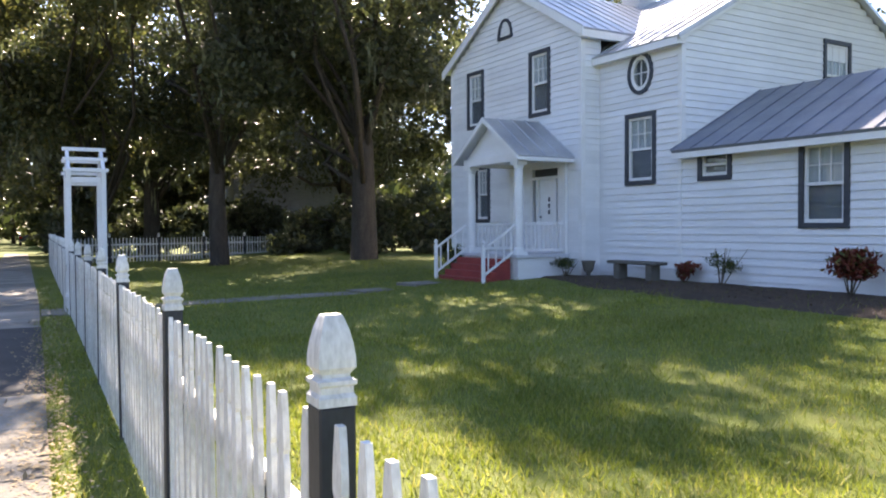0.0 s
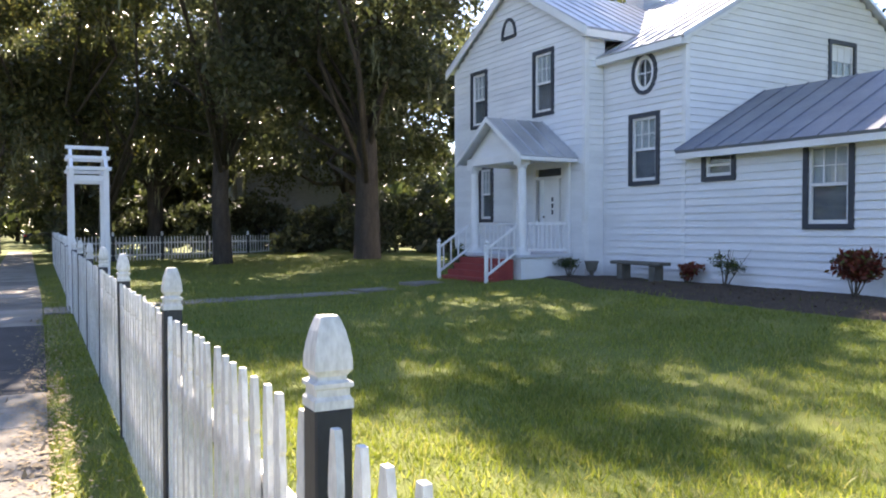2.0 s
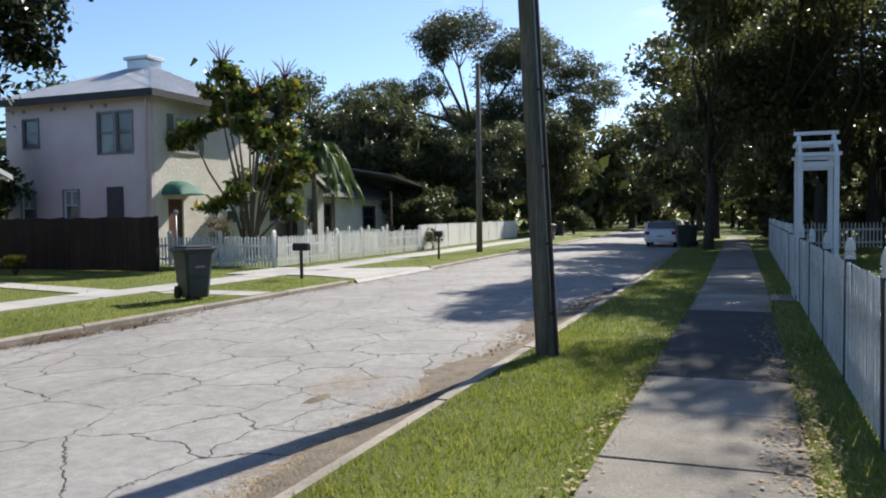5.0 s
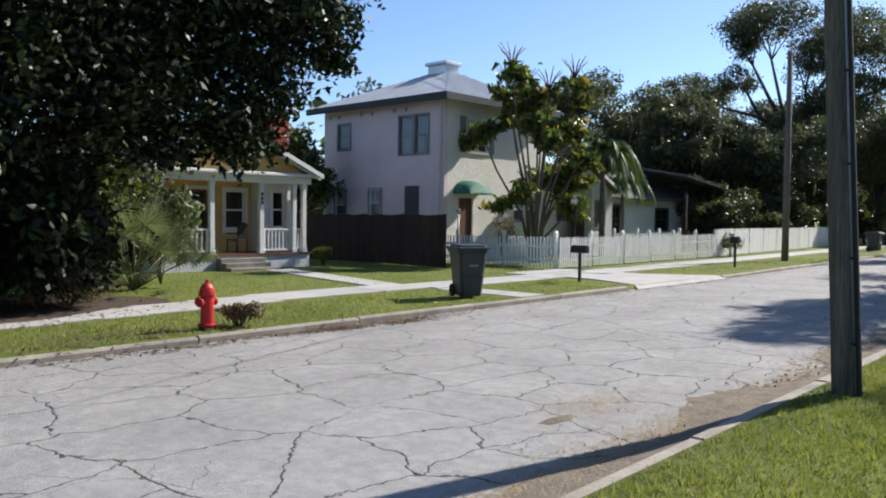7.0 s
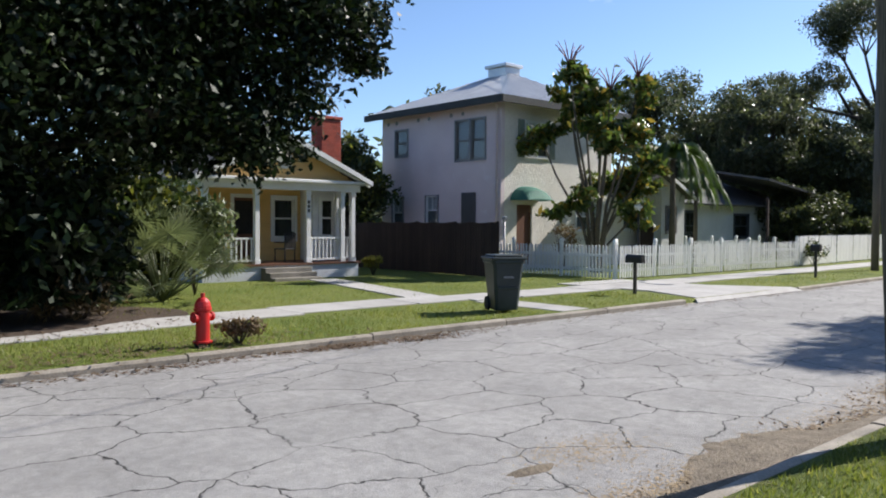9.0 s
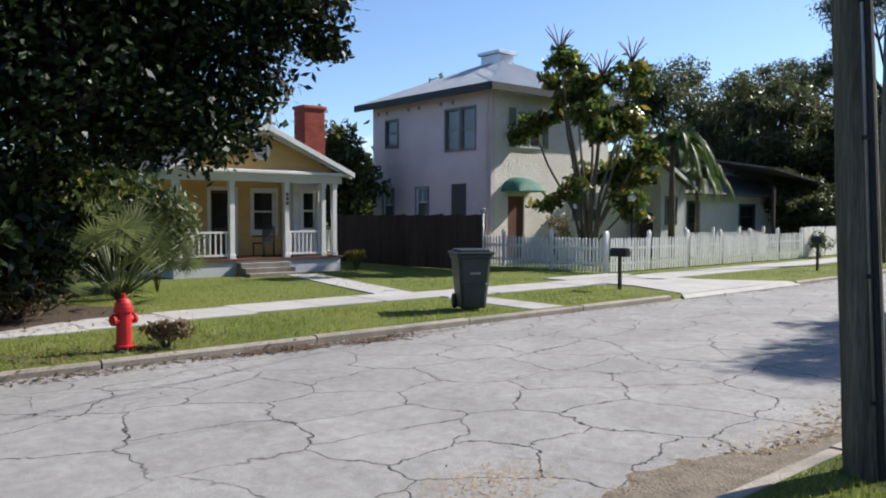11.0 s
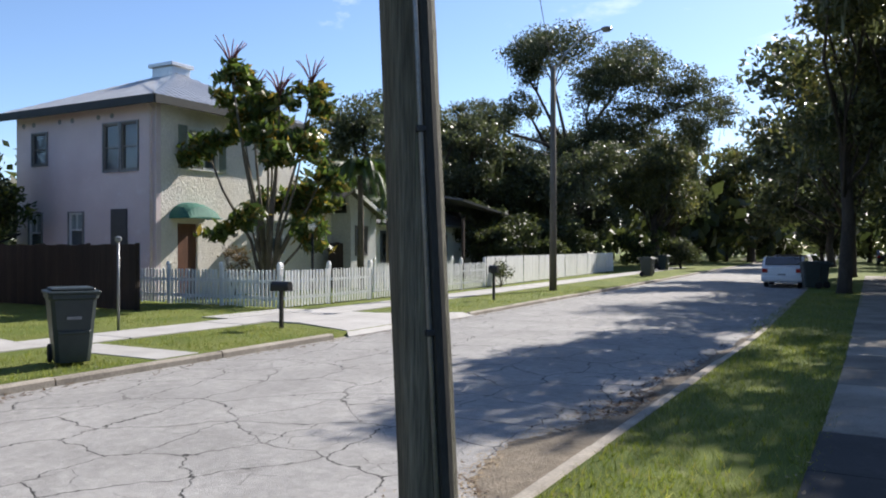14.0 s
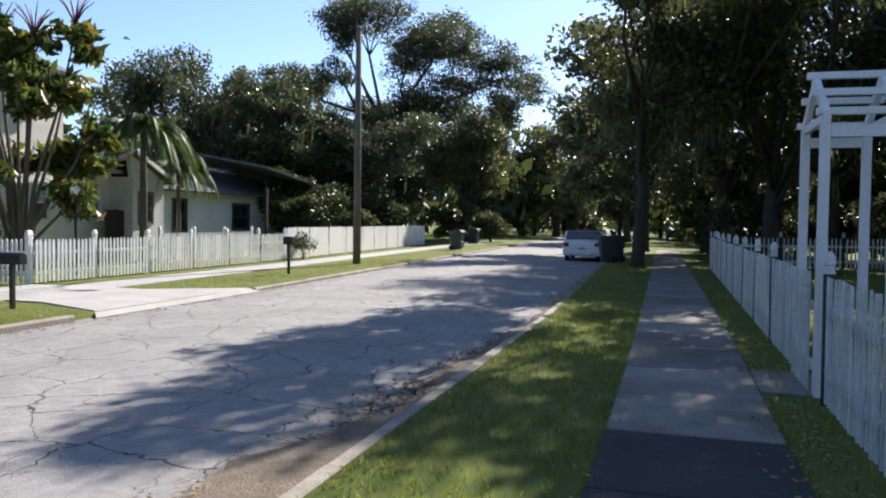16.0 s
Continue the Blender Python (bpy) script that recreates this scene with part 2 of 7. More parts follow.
L_PALM = leaf_mat("palm_fronds", (0.04, 0.07, 0.022), (0.1, 0.15, 0.045), None, 0.45, 0.35)
L_PALMETTO = leaf_mat("palmetto_fans", (0.09, 0.115, 0.07), (0.21, 0.24, 0.15), None, 0.4, 0.3)
L_RED = leaf_mat("red_croton_leaves", (0.12, 0.025, 0.02), (0.25, 0.05, 0.035), (0.1, 0.12, 0.03), 0.4, 0.3)
L_SHRUB = leaf_mat("shrub_leaves", (0.02, 0.035, 0.012), (0.06, 0.085, 0.03), (0.2, 0.2, 0.04), 0.45, 0.3)
L_DRY = leaf_mat("dry_twig_leaves", (0.1, 0.065, 0.035), (0.2, 0.14, 0.08), None, 0.7, 0.2)
MOSS = leaf_mat("spanish_moss", (0.1, 0.11, 0.085), (0.2, 0.21, 0.16), None, 0.9, 0.4)
GRASS = leaf_mat("lawn_blades", (0.125, 0.155, 0.03), (0.25, 0.275, 0.055), (0.36, 0.32, 0.12), 0.5, 0.45)


def ground_mat():
    m, nt, b = nodes_of("lawn_turf")
    p = position(nt)
    a, c, d = noise_node(nt, 0.55, 5, 0.6, p), noise_node(nt, 4, 4, 0.65, p), noise_node(nt, 70, 3, 0.7, p)
    col = blend(nt, (0.125, 0.17, 0.035), (0.19, 0.215, 0.055), ramp(nt, a.outputs[0], [(0.35, (0, 0, 0)), (0.65, (1, 1, 1))]))
    col = blend(nt, col, (0.27, 0.23, 0.11), ramp(nt, c.outputs[0], [(0.56, (0, 0, 0)), (0.76, (0.7, 0.7, 0.7))]))
    col = blend(nt, col, ramp(nt, d.outputs[0], [(0.3, (0.45, 0.45, 0.45)), (0.7, (1.25, 1.25, 1.2))]), 1.0, "MULTIPLY")
    nt.links.new(col, b.inputs["Base Color"])
    b.inputs["Roughness"].default_value = 0.9
    b.inputs["Specular IOR Level"].default_value = 0.15
    bump(nt, b, d.outputs[0], 0.8, 0.03)
    return m


def road_mat():
    m, nt, b = nodes_of("cracked_grey_asphalt")
    p = position(nt)
    warp = noise_node(nt, 1.6, 4, 0.6, p)
    add = nt.nodes.new("ShaderNodeVectorMath")
    add.operation = "MULTIPLY_ADD"
    nt.links.new(warp.outputs["Color"], add.inputs[0])
    add.inputs[1].default_value = (0.55, 0.55, 0.0)
    nt.links.new(p, add.inputs[2])
    flat = nt.nodes.new("ShaderNodeVectorMath")
    flat.operation = "MULTIPLY"
    flat.inputs[1].default_value = (1.0, 0.8, 0.0)
    nt.links.new(add.outputs[0], flat.inputs[0])
    lines = []
    for scale, width in ((1.1, 0.0125), (2.3, 0.013)):
        v = nt.nodes.new("ShaderNodeTexVoronoi")
        v.feature = "DISTANCE_TO_EDGE"
        v.voronoi_dimensions = "2D"
        v.inputs["Scale"].default_value = scale
        nt.links.new(flat.outputs[0], v.inputs["Vector"])
        lines.append(ramp(nt, v.outputs["Distance"], [(width * 0.35, (1, 1, 1)), (width, (0, 0, 0))]))
    patch = noise_node(nt, 0.33, 3, 0.6, p)
    lines[0] = blend(nt, (0, 0, 0), lines[0], ramp(nt, patch.outputs[0], [(0.33, (0.15, 0.15, 0.15)), (0.45, (1, 1, 1))]))
    patch2 = noise_node(nt, 0.5, 3, 0.6, p)
    lines[1] = blend(nt, (0, 0, 0), lines[1], ramp(nt, patch2.outputs[0], [(0.52, (0, 0, 0)), (0.6, (0.8, 0.8, 0.8))]))
    crack = blend(nt, lines[0], lines[1], 1.0, "LIGHTEN")
    a, d = noise_node(nt, 0.7, 5, 0.6, p), noise_node(nt, 120, 2, 0.7, p)
    c = blend(nt, (0.345, 0.335, 0.322), (0.265, 0.257, 0.247), ramp(nt, a.outputs[0], [(0.35, (0, 0, 0)), (0.7, (1, 1, 1))]))
    fine_l = noise_node(nt, 9.0, 3, 0.6, p)
    c = blend(nt, c, ramp(nt, fine_l.outputs[0], [(0.35, (0.86, 0.86, 0.86)), (0.65, (1.08, 1.08, 1.08))]), 1.0, "MULTIPLY")
    stain = noise_node(nt, 1.3, 5, 0.7, position(nt, (1, 0.45, 1)))
    c = blend(nt, c, (0.15, 0.142, 0.133), ramp(nt, stain.outputs[0], [(0.62, (0, 0, 0)), (0.75, (0.6, 0.6, 0.6))]))
    c = blend(nt, c, ramp(nt, d.outputs[0], [(0.25, (0.6, 0.6, 0.6)), (0.75, (1.3, 1.3, 1.3))]), 1.0, "MULTIPLY")
    c = blend(nt, c, (0.028, 0.027, 0.026), crack)
    nt.links.new(c, b.inputs["Base Color"])
    b.inputs["Roughness"].default_value = 0.85
    b.inputs["Specular IOR Level"].default_value = 0.3
    h = blend(nt, d.outputs[0], (0, 0, 0), crack)
    bump(nt, b, h, 0.5, 0.02)
    return m


def glass_mat():
    m, nt, b = nodes_of("window_glass")
    b.inputs["Base Color"].default_value = (0.02, 0.022, 0.025, 1)
    b.inputs["Roughness"].default_value = 0.04
    b.inputs["Specular IOR Level"].default_value = 0.5
    t = nt.nodes.new("ShaderNodeBsdfTransparent")
    t.inputs[0].default_value = (0.85, 0.88, 0.88, 1)
    gl = nt.nodes.new("ShaderNodeBsdfGlossy")
    gl.inputs["Roughness"].default_value = 0.03
    lw = nt.nodes.new("ShaderNodeLayerWeight")
    lw.inputs[0].default_value = 0.5
    pw = nt.nodes.new("ShaderNodeMath")
    pw.operation = "POWER"
    pw.inputs[1].default_value = 5.0
    nt.links.new(lw.outputs["Facing"], pw.inputs[0])
    fr = nt.nodes.new("ShaderNodeMath")
    fr.operation = "MULTIPLY_ADD"
    fr.inputs[1].default_value, fr.inputs[2].default_value = 0.9, 0.04
    nt.links.new(pw.outputs[0], fr.inputs[0])
    mx = nt.nodes.new("ShaderNodeMixShader")
    nt.links.new(fr.outputs[0], mx.inputs[0])
    nt.links.new(t.outputs[0], mx.inputs[1])
    nt.links.new(gl.outputs[0], mx.inputs[2])
    nt.links.new(mx.outputs[0], nt.nodes["Material Output"].inputs[0])
    return m


TURF, ROAD, GLASS = ground_mat(), road_mat(), glass_mat()


# ---- mesh helpers ----
def box(bm, x0, x1, y0, y1, z0, z1, bevel=0.0):
    r = bmesh.ops.create_cube(bm, size=1.0)
    vs = r["verts"]
    bmesh.ops.scale(bm, vec=(abs(x1 - x0), abs(y1 - y0), abs(z1 - z0)), verts=vs)
    bmesh.ops.translate(bm, vec=((x0 + x1) / 2, (y0 + y1) / 2, (z0 + z1) / 2), verts=vs)
    if bevel:
        es = list({e for v in vs for e in v.link_edges})
        bmesh.ops.bevel(bm, geom=es, offset=bevel, segments=1, affect="EDGES")
    return bm


def prism(bm, pts, depth_vec):
    """A flat outline pushed along a vector."""
    d = Vector(depth_vec)
    a = [bm.verts.new(p) for p in pts]
    b = [bm.verts.new(Vector(p) + d) for p in pts]
    n = len(pts)
    fs = [bm.faces.new(a[::-1]), bm.faces.new(b)]
    for i in range(n):
        fs.append(bm.faces.new((a[i], a[(i + 1) % n], b[(i + 1) % n], b[i])))
    bmesh.ops.recalc_face_normals(bm, faces=fs)
    return bm


def lathe(bm, profile, segs=16, at=(0, 0, 0)):
    """Rings of (radius, height) closed at both ends."""
    rings = []
    for r, z in profile:
        rings.append([bm.verts.new((at[0] + r * math.cos(2 * math.pi * i / segs), at[1] + r * math.sin(2 * math.pi * i / segs), at[2] + z)) for i in range(segs)])
    for p, q in zip(rings, rings[1:]):
        for i in range(segs):
            bm.faces.new((p[i], p[(i + 1) % segs], q[(i + 1) % segs], q[i]))
    bm.faces.new(rings[0][::-1])
    bm.faces.new(rings[-1])
    return bm


def tube(bm, pts, radii, segs=8):
    rings = []
    pts = [Vector(p) for p in pts]
    for i, p in enumerate(pts):
        d = (pts[min(i + 1, len(pts) - 1)] - pts[max(i - 1, 0)]).normalized()
        u = d.orthogonal().normalized() if i == 0 else (u - d * u.dot(d)).normalized()
        v = d.cross(u)
        rings.append([bm.verts.new(p + (u * math.cos(2 * math.pi * k / segs) + v * math.sin(2 * math.pi * k / segs)) * radii[i]) for k in range(segs)])
    for p, q in zip(rings, rings[1:]):
        for k in range(segs):
            f = bm.faces.new((p[k], p[(k + 1) % segs], q[(k + 1) % segs], q[k]))
            f.smooth = True
    bm.faces.new(rings[0][::-1])
    bm.faces.new(rings[-1])
    return bm


def mesh_of(bm, material, name="mesh"):
    me = bpy.data.meshes.new(name)
    bm.to_mesh(me)
    bm.free()
    me.materials.append(material)
    return me


def part(name, bm, material, parent, label="", m=None):
    """One mesh object under a thing or a part; bm may be a ready mesh."""
    me = mesh_of(bm, material, name) if isinstance(bm, bmesh.types.BMesh) else bm
    ob = new(name, me)
    ob.parent = parent
    if m is not None:
        ob.matrix_basis = m
    if label:
        ob["label"] = label
    return ob


def thing(name, label, category, m=None, group="", kind=""):
    ob = new(name)
    ob.empty_display_size = 0.2
    if m is not None:
        ob.matrix_basis = m
    return tagged(ob, label, category, group, kind)


def solid(name, bm, material, label, category="", kind="", m=None, group=""):
    me = mesh_of(bm, material, name) if isinstance(bm, bmesh.types.BMesh) else bm
    ob = new(name, me)
    if m is not None:
        ob.matrix_basis = m
    return tagged(ob, label, category, group, kind)


def wall_frame(ox, oy, facing):
    """Local x runs along the wall, local -y is outward, z is up; facing is the outward direction."""
    rz = {"S": 0, "E": 90, "N": 180, "W": -90}[facing]
    return pose(ox, oy, 0, 0, 0, rz)


def spans(u0, u1, z0, z1, holes):
    """The stretches of a row that no opening cuts."""
    out, at = [], u0
    for a, b, c, d in sorted(holes):
        if d <= z0 + 0.01 or c >= z1 - 0.01:
            continue
        if a > at:
            out.append((at, min(a, u1)))
        at = max(at, b)
    if at < u1:
        out.append((at, u1))
    return [(a, b) for a, b in out if b - a > 0.02]


def wall_slab(u0, u1, z0, z1, holes, thick):
    """A wall with real openings, built of blocks between them."""
    bm = bmesh.new()
    zs = sorted({z0, z1, *[min(max(v, z0), z1) for h in holes for v in h[2:]]})
    for a, b in zip(zs, zs[1:]):
        for p, q in spans(u0, u1, a, b, holes):
            box(bm, p, q, 0, thick, a, b)
    bmesh.ops.remove_doubles(bm, verts=bm.verts, dist=0.0005)
    return bm


def siding(parent, m, u_range, z0, z1, pitch, holes, material):
    """Lapped boards, each a piece of its own; u_range(z) gives the row's ends."""
    z = z0
    while z < z1 - 0.02:
        top = min(z + pitch, z1)
        a, b = u_range((z + top) / 2)
        for p, q in spans(a, b, z, top, holes):
            bm = bmesh.new()
            prism(bm, [(p, -0.04, z), (p, -0.008, top + 0.012), (p, 0.0, top + 0.012), (p, 0.0, z)], (q - p, 0, 0))
            part("board", bm, material, parent, m=m)
        z += pitch


def window(parent, m, u0, u1, z0, z1, trim, sash, rows=2, cols=3, lower=SCREEN, upper=CURTAIN, trim_w=0.11, low_cols=1, name="window"):
    """A sash window in an opening of the wall frame m: trim, sashes, bars, panes, and what hangs behind."""
    w = part(name, box(bmesh.new(), u0 + 0.01, u1 - 0.01, 0.075, 0.095, z0 + 0.01, z1 - 0.01), lower, parent, m=m)
    bm = bmesh.new()
    for a, b, c, d in ((u0 - trim_w, u0, z0 - trim_w, z1 + trim_w), (u1, u1 + trim_w, z0 - trim_w, z1 + trim_w), (u0, u1, z1, z1 + trim_w), (u0, u1, z0 - trim_w, z0)):
        box(bm, a, b, -0.066, 0.02, c, d)
    part("window_frame", bm, trim, w)
    s, mid = 0.06, (z0 + z1) / 2
    bm = bmesh.new()
    for a, b, c, d in ((u0, u0 + s, z0, z1), (u1 - s, u1, z0, z1), (u0 + s, u1 - s, z1 - s, z1), (u0 + s, u1 - s, z0, z0 + s * 1.3), (u0 + s, u1 - s, mid - 0.03, mid + 0.03)):
        box(bm, a, b, -0.015, 0.05, c, d)
    part("sash", bm, sash, w)
    bm = bmesh.new()
    for i in range(1, cols):
        u = u0 + s + (u1 - u0 - 2 * s) * i / cols
        box(bm, u - 0.011, u + 0.011, 0.0, 0.03, mid + 0.03, z1 - s)
    for i in range(1, rows):
        z = mid + 0.03 + (z1 - s - mid - 0.03) * i / rows
        box(bm, u0 + s, u1 - s, 0.002, 0.028, z - 0.011, z + 0.011)
    for i in range(1, low_cols):
        u = u0 + s + (u1 - u0 - 2 * s) * i / low_cols
        box(bm, u - 0.011, u + 0.011, 0.0, 0.03, z0 + s * 1.3, mid - 0.03)
    if len(bm.verts):
        part("muntins", bm, sash, w)
    else:
        bm.free()
    for c, d in ((z0 + s * 1.3, mid - 0.03), (mid + 0.03, z1 - s)):
        part("pane", box(bmesh.new(), u0 + s, u1 - s, 0.034, 0.04, c, d), GLASS, w)
    if upper is not None:
        bm = bmesh.new()
        n = 14
        pts = [(u0 + 0.012 + (u1 - u0 - 0.024) * i / n, 0.056 + 0.007 * math.sin(i * 2.4), mid) for i in range(n + 1)]
        prism(bm, pts + [(p[0], p[1] + 0.008, p[2]) for p in pts[::-1]], (0, 0, z1 - mid))
        part("curtain", bm, upper, w)
    return w


def hip_or_gable_panel(parent, corners, thick, material, seam=0.0, name="roof_panel", label=""):
    """A roof plane of four corners (eave a, eave b, ridge b, ridge a) with thickness and standing seams."""
    a, b, c, d = [Vector(p) for p in corners]
    n = (b - a).cross(d - a).normalized()
    if n.z < 0:
        n = -n
    pts = [a, b, c, d] if (c - d).length > 1e-4 else [a, b, c]
    ob = part(name, prism(bmesh.new(), pts, -n * thick), material, parent, label)
    if seam:
        k = max(1, int((b - a).length / seam))
        for i in range(k + 1):
            f = i / k
            p, q = a.lerp(b, f), d.lerp(c, f)
            if (q - p).length < 0.1:
                continue
            side = (b - a).normalized() * 0.012
            bm = bmesh.new()
            prism(bm, [p - side, p + side, q + side, q - side], n * 0.03)
            part("seam", bm, material, ob)
    return ob


def leaf_cloud(name, centers, length, width, material, rng, parent=None, droop=0.0, up=0.35, flat=False):
    """Many separate folded leaves, in one mesh."""
    n = len(centers)
    a = rng.normal(size=(n, 3))
    a[:, 2] -= droop
    if flat:
        a[:, 2] *= 0.12
    a /= np.linalg.norm(a, axis=1)[:, None]
    r = rng.normal(size=(n, 3)) * (0.15 if flat else 1.0)
    r[:, 2] += up * 2
    b = np.cross(a, r)
    b /= np.linalg.norm(b, axis=1)[:, None] + 1e-9
    nn = np.cross(a, b)
    s = rng.uniform(0.65, 1.3, size=(n, 1))
    L, W = length * s, width * s
    v = np.empty((n, 4, 3))
    v[:, 0] = centers - a * L
    v[:, 1] = centers + b * W + nn * W * 0.3
    v[:, 2] = centers + a * L
    v[:, 3] = centers - b * W + nn * W * 0.3
    me = bpy.data.meshes.new(name)
    me.vertices.add(n * 4)
    me.vertices.foreach_set("co", v.reshape(-1))
    me.loops.add(n * 4)
    me.loops.foreach_set("vertex_index", np.arange(n * 4, dtype=np.int32))
    me.polygons.add(n)
    me.polygons.foreach_set("loop_start", np.arange(0, n * 4, 4, dtype=np.int32))
    me.update(calc_edges=True)
    me.materials.append(material)
    ob = new(name, me)
    ob.parent = parent
    return ob


def clump_points(rng, blobs, n, sub=14, tight=0.26, shell=0.5):
    """Leaf places: blobs hold smaller clumps near their outside, with gaps between."""
    out = []
    tot = sum(b[3] ** 2 for b in blobs)
    for x, y, z, r in blobs:
        k = max(3, int(sub))
        d = rng.normal(size=(k, 3))
        d /= np.linalg.norm(d, axis=1)[:, None]
        c = np.array((x, y, z)) + d * r * rng.uniform(shell, 1.0, size=(k, 1)) * np.array((1, 1, 0.75))
        m = max(12, int(n * r * r / tot / k))
        p = c[:, None, :] + np.clip(rng.normal(size=(k, m, 3)), -1.9, 1.9) * (r * tight) * np.array((1, 1, 0.6))
        out.append(p.reshape(-1, 3))
    return np.concatenate(out)


def tree(name, label, base, trunk_h, trunk_r, blobs, n, leaf=(0.2, 0.09), leaves=None, bark=None, seed=1, sub=14, moss=0, lean=(0, 0), tight=0.26, category="tree", limb=0.34):
    """Tapered trunk, a limb to every clump of the crown, and a crown of separate leaves; blobs are offsets from the base."""
    rng = np.random.default_rng(seed)
    leaves, bark = leaves or L_OAK, bark or BARK
    t = thing(name, label, category, pose(*base))
    fork = Vector((lean[0], lean[1], trunk_h))
    bm = bmesh.new()
    mid = fork * 0.5 + Vector((rng.normal() * 0.12, rng.normal() * 0.12, 0))
    tube(bm, [(0, 0, -0.1), (0, 0, 0.15), mid, fork, fork + Vector((lean[0] * 0.2, lean[1] * 0.2, trunk_h * 0.25))],
         [trunk_r * 1.6, trunk_r * 1.2, trunk_r, trunk_r * 0.85, trunk_r * 0.4], 12)
    part("trunk", bm, bark, t)
    for bi, (x, y, z, r) in enumerate(blobs):
        if bi % max(1, len(blobs) // 11):
            continue
        bm = bmesh.new()
        e = Vector((x, y, z))
        s = fork * rng.uniform(0.55, 1.15)
        m1 = s.lerp(e, 0.4) + Vector((rng.normal() * 0.7, rng.normal() * 0.7, rng.uniform(-0.6, 0.9)))
        m2 = s.lerp(e, 0.75) + Vector((rng.normal() * 0.4, rng.normal() * 0.4, rng.uniform(-0.1, 0.6)))
        tube(bm, [s, m1, m2, e], [trunk_r * limb, trunk_r * limb * 0.7, trunk_r * limb * 0.42, trunk_r * 0.05], 7)
        for _ in range(3):
            d = Vector(rng.normal(size=3)).normalized() * r * 0.85
            tube(bm, [m2, m2.lerp(e + d, 0.5) + Vector((0, 0, 0.2)), e + d], [trunk_r * 0.13, trunk_r * 0.08, trunk_r * 0.02], 5)
        part("limb", bm, bark, t)
    pts = clump_points(rng, blobs, n, sub, tight)
    pts = pts[pts[:, 2] + base[2] > 0.4]
    leaf_cloud("crown", pts, leaf[0], leaf[1], leaves, rng, t)
    if moss:
        rng2 = np.random.default_rng(seed + 99)
        c = clump_points(rng2, blobs, 40 * moss, 6, 0.05)
        keep = c[rng2.choice(len(c), moss * 12)]
        strands = np.concatenate([keep + np.stack([rng2.normal(size=len(keep)) * 0.05, rng2.normal(size=len(keep)) * 0.05, -0.3 * k * np.ones(len(keep)) - 0.4], 1) for k in range(4)])
        tagged(leaf_cloud("moss", strands, 0.3, 0.035, MOSS, rng2, t, droop=6.0), kind="stuff")
    return t


def crown(rng, cx, cy, cz, rx, ry, rz, k, r0, r1):
    """Blob places inside an ellipsoid, fuller on the outside."""
    out = []
    for _ in range(k):
        d = Vector(rng.normal(size=3)).normalized() * rng.uniform(0.45, 1.0)
        out.append((cx + d.x * rx, cy + d.y * ry, cz + d.z * rz, rng.uniform(r0, r1)))
    return out


# ---- ground, road, kerbs, pavements ----
def bend(y):
    """How far the street swings aside beyond the straight stretch."""
    return -0.03 * max(0.0, y - 24) - 0.0002 * max(0.0, min(y, 70) - 24) ** 2


def smooth(a, b, v):
    f = min(1.0, max(0.0, (v - a) / (b - a)))
    return f * f * (3 - 2 * f)


def lawn_z(x, y):
    return 0.32 * smooth(6.5, 13.0, x) * smooth(-30, -5, y) + 0.012 * noise.noise((x * 0.5, y * 0.5, 0)) if x > 1 else 0.0


def build_ground():
    xs = [-900, -300, -120, -60, -35, -24, -16.5, -13, -11, -10.36, -10.3, -9, -6, -3.1, -2.8, -2.74, -2, -1, 0.4, 1.2] + [2 + i * 1.0 for i in range(19)] + [26, 40, 80, 200, 900]
    ys = [-900, -200, -60, -30, -15] + [-8 + i * 1.5 for i in range(56)] + [80, 95, 115, 140, 180, 260, 400, 900]
    bm = bmesh.new()
    grid = []
    for y in ys:
        row = []
        for x in xs:
            z = -0.34 if -10.33 < x < -2.77 else lawn_z(x, y)
            k = bend(y) if -20 < x < -2 else bend(y) * smooth(60, 20, abs(x)) if x <= -20 else 0.0
            row.append(bm.verts.new((x + k, y, z)))
        grid.append(row)
    for p, q in zip(grid, grid[1:]):
        for i in range(len(xs) - 1):
            bm.faces.new((p[i], p[i + 1], q[i + 1], q[i])).smooth = True
    solid("ground", bm, TURF, "green lawn and verge turf with dry brown patches", kind="structure")
    bm = bmesh.new()
    rows = []
    for y in ys:
        rows.append([bm.verts.new((-6.55 + u * 3.72 + bend(y), y, -0.105 + 0.05 * (1 - u * u) + 0.008 * noise.noise((u * 4, y * 0.7, 3)))) for u in [i / 8 - 1 for i in range(17)]])
    for p, q in zip(rows, rows[1:]):
        for i in range(16):
            bm.faces.new((p[i], p[i + 1], q[i + 1], q[i])).smooth = True
    solid("road", bm, ROAD, "pale grey cracked asphalt street with worn patches", kind="structure")


build_ground()


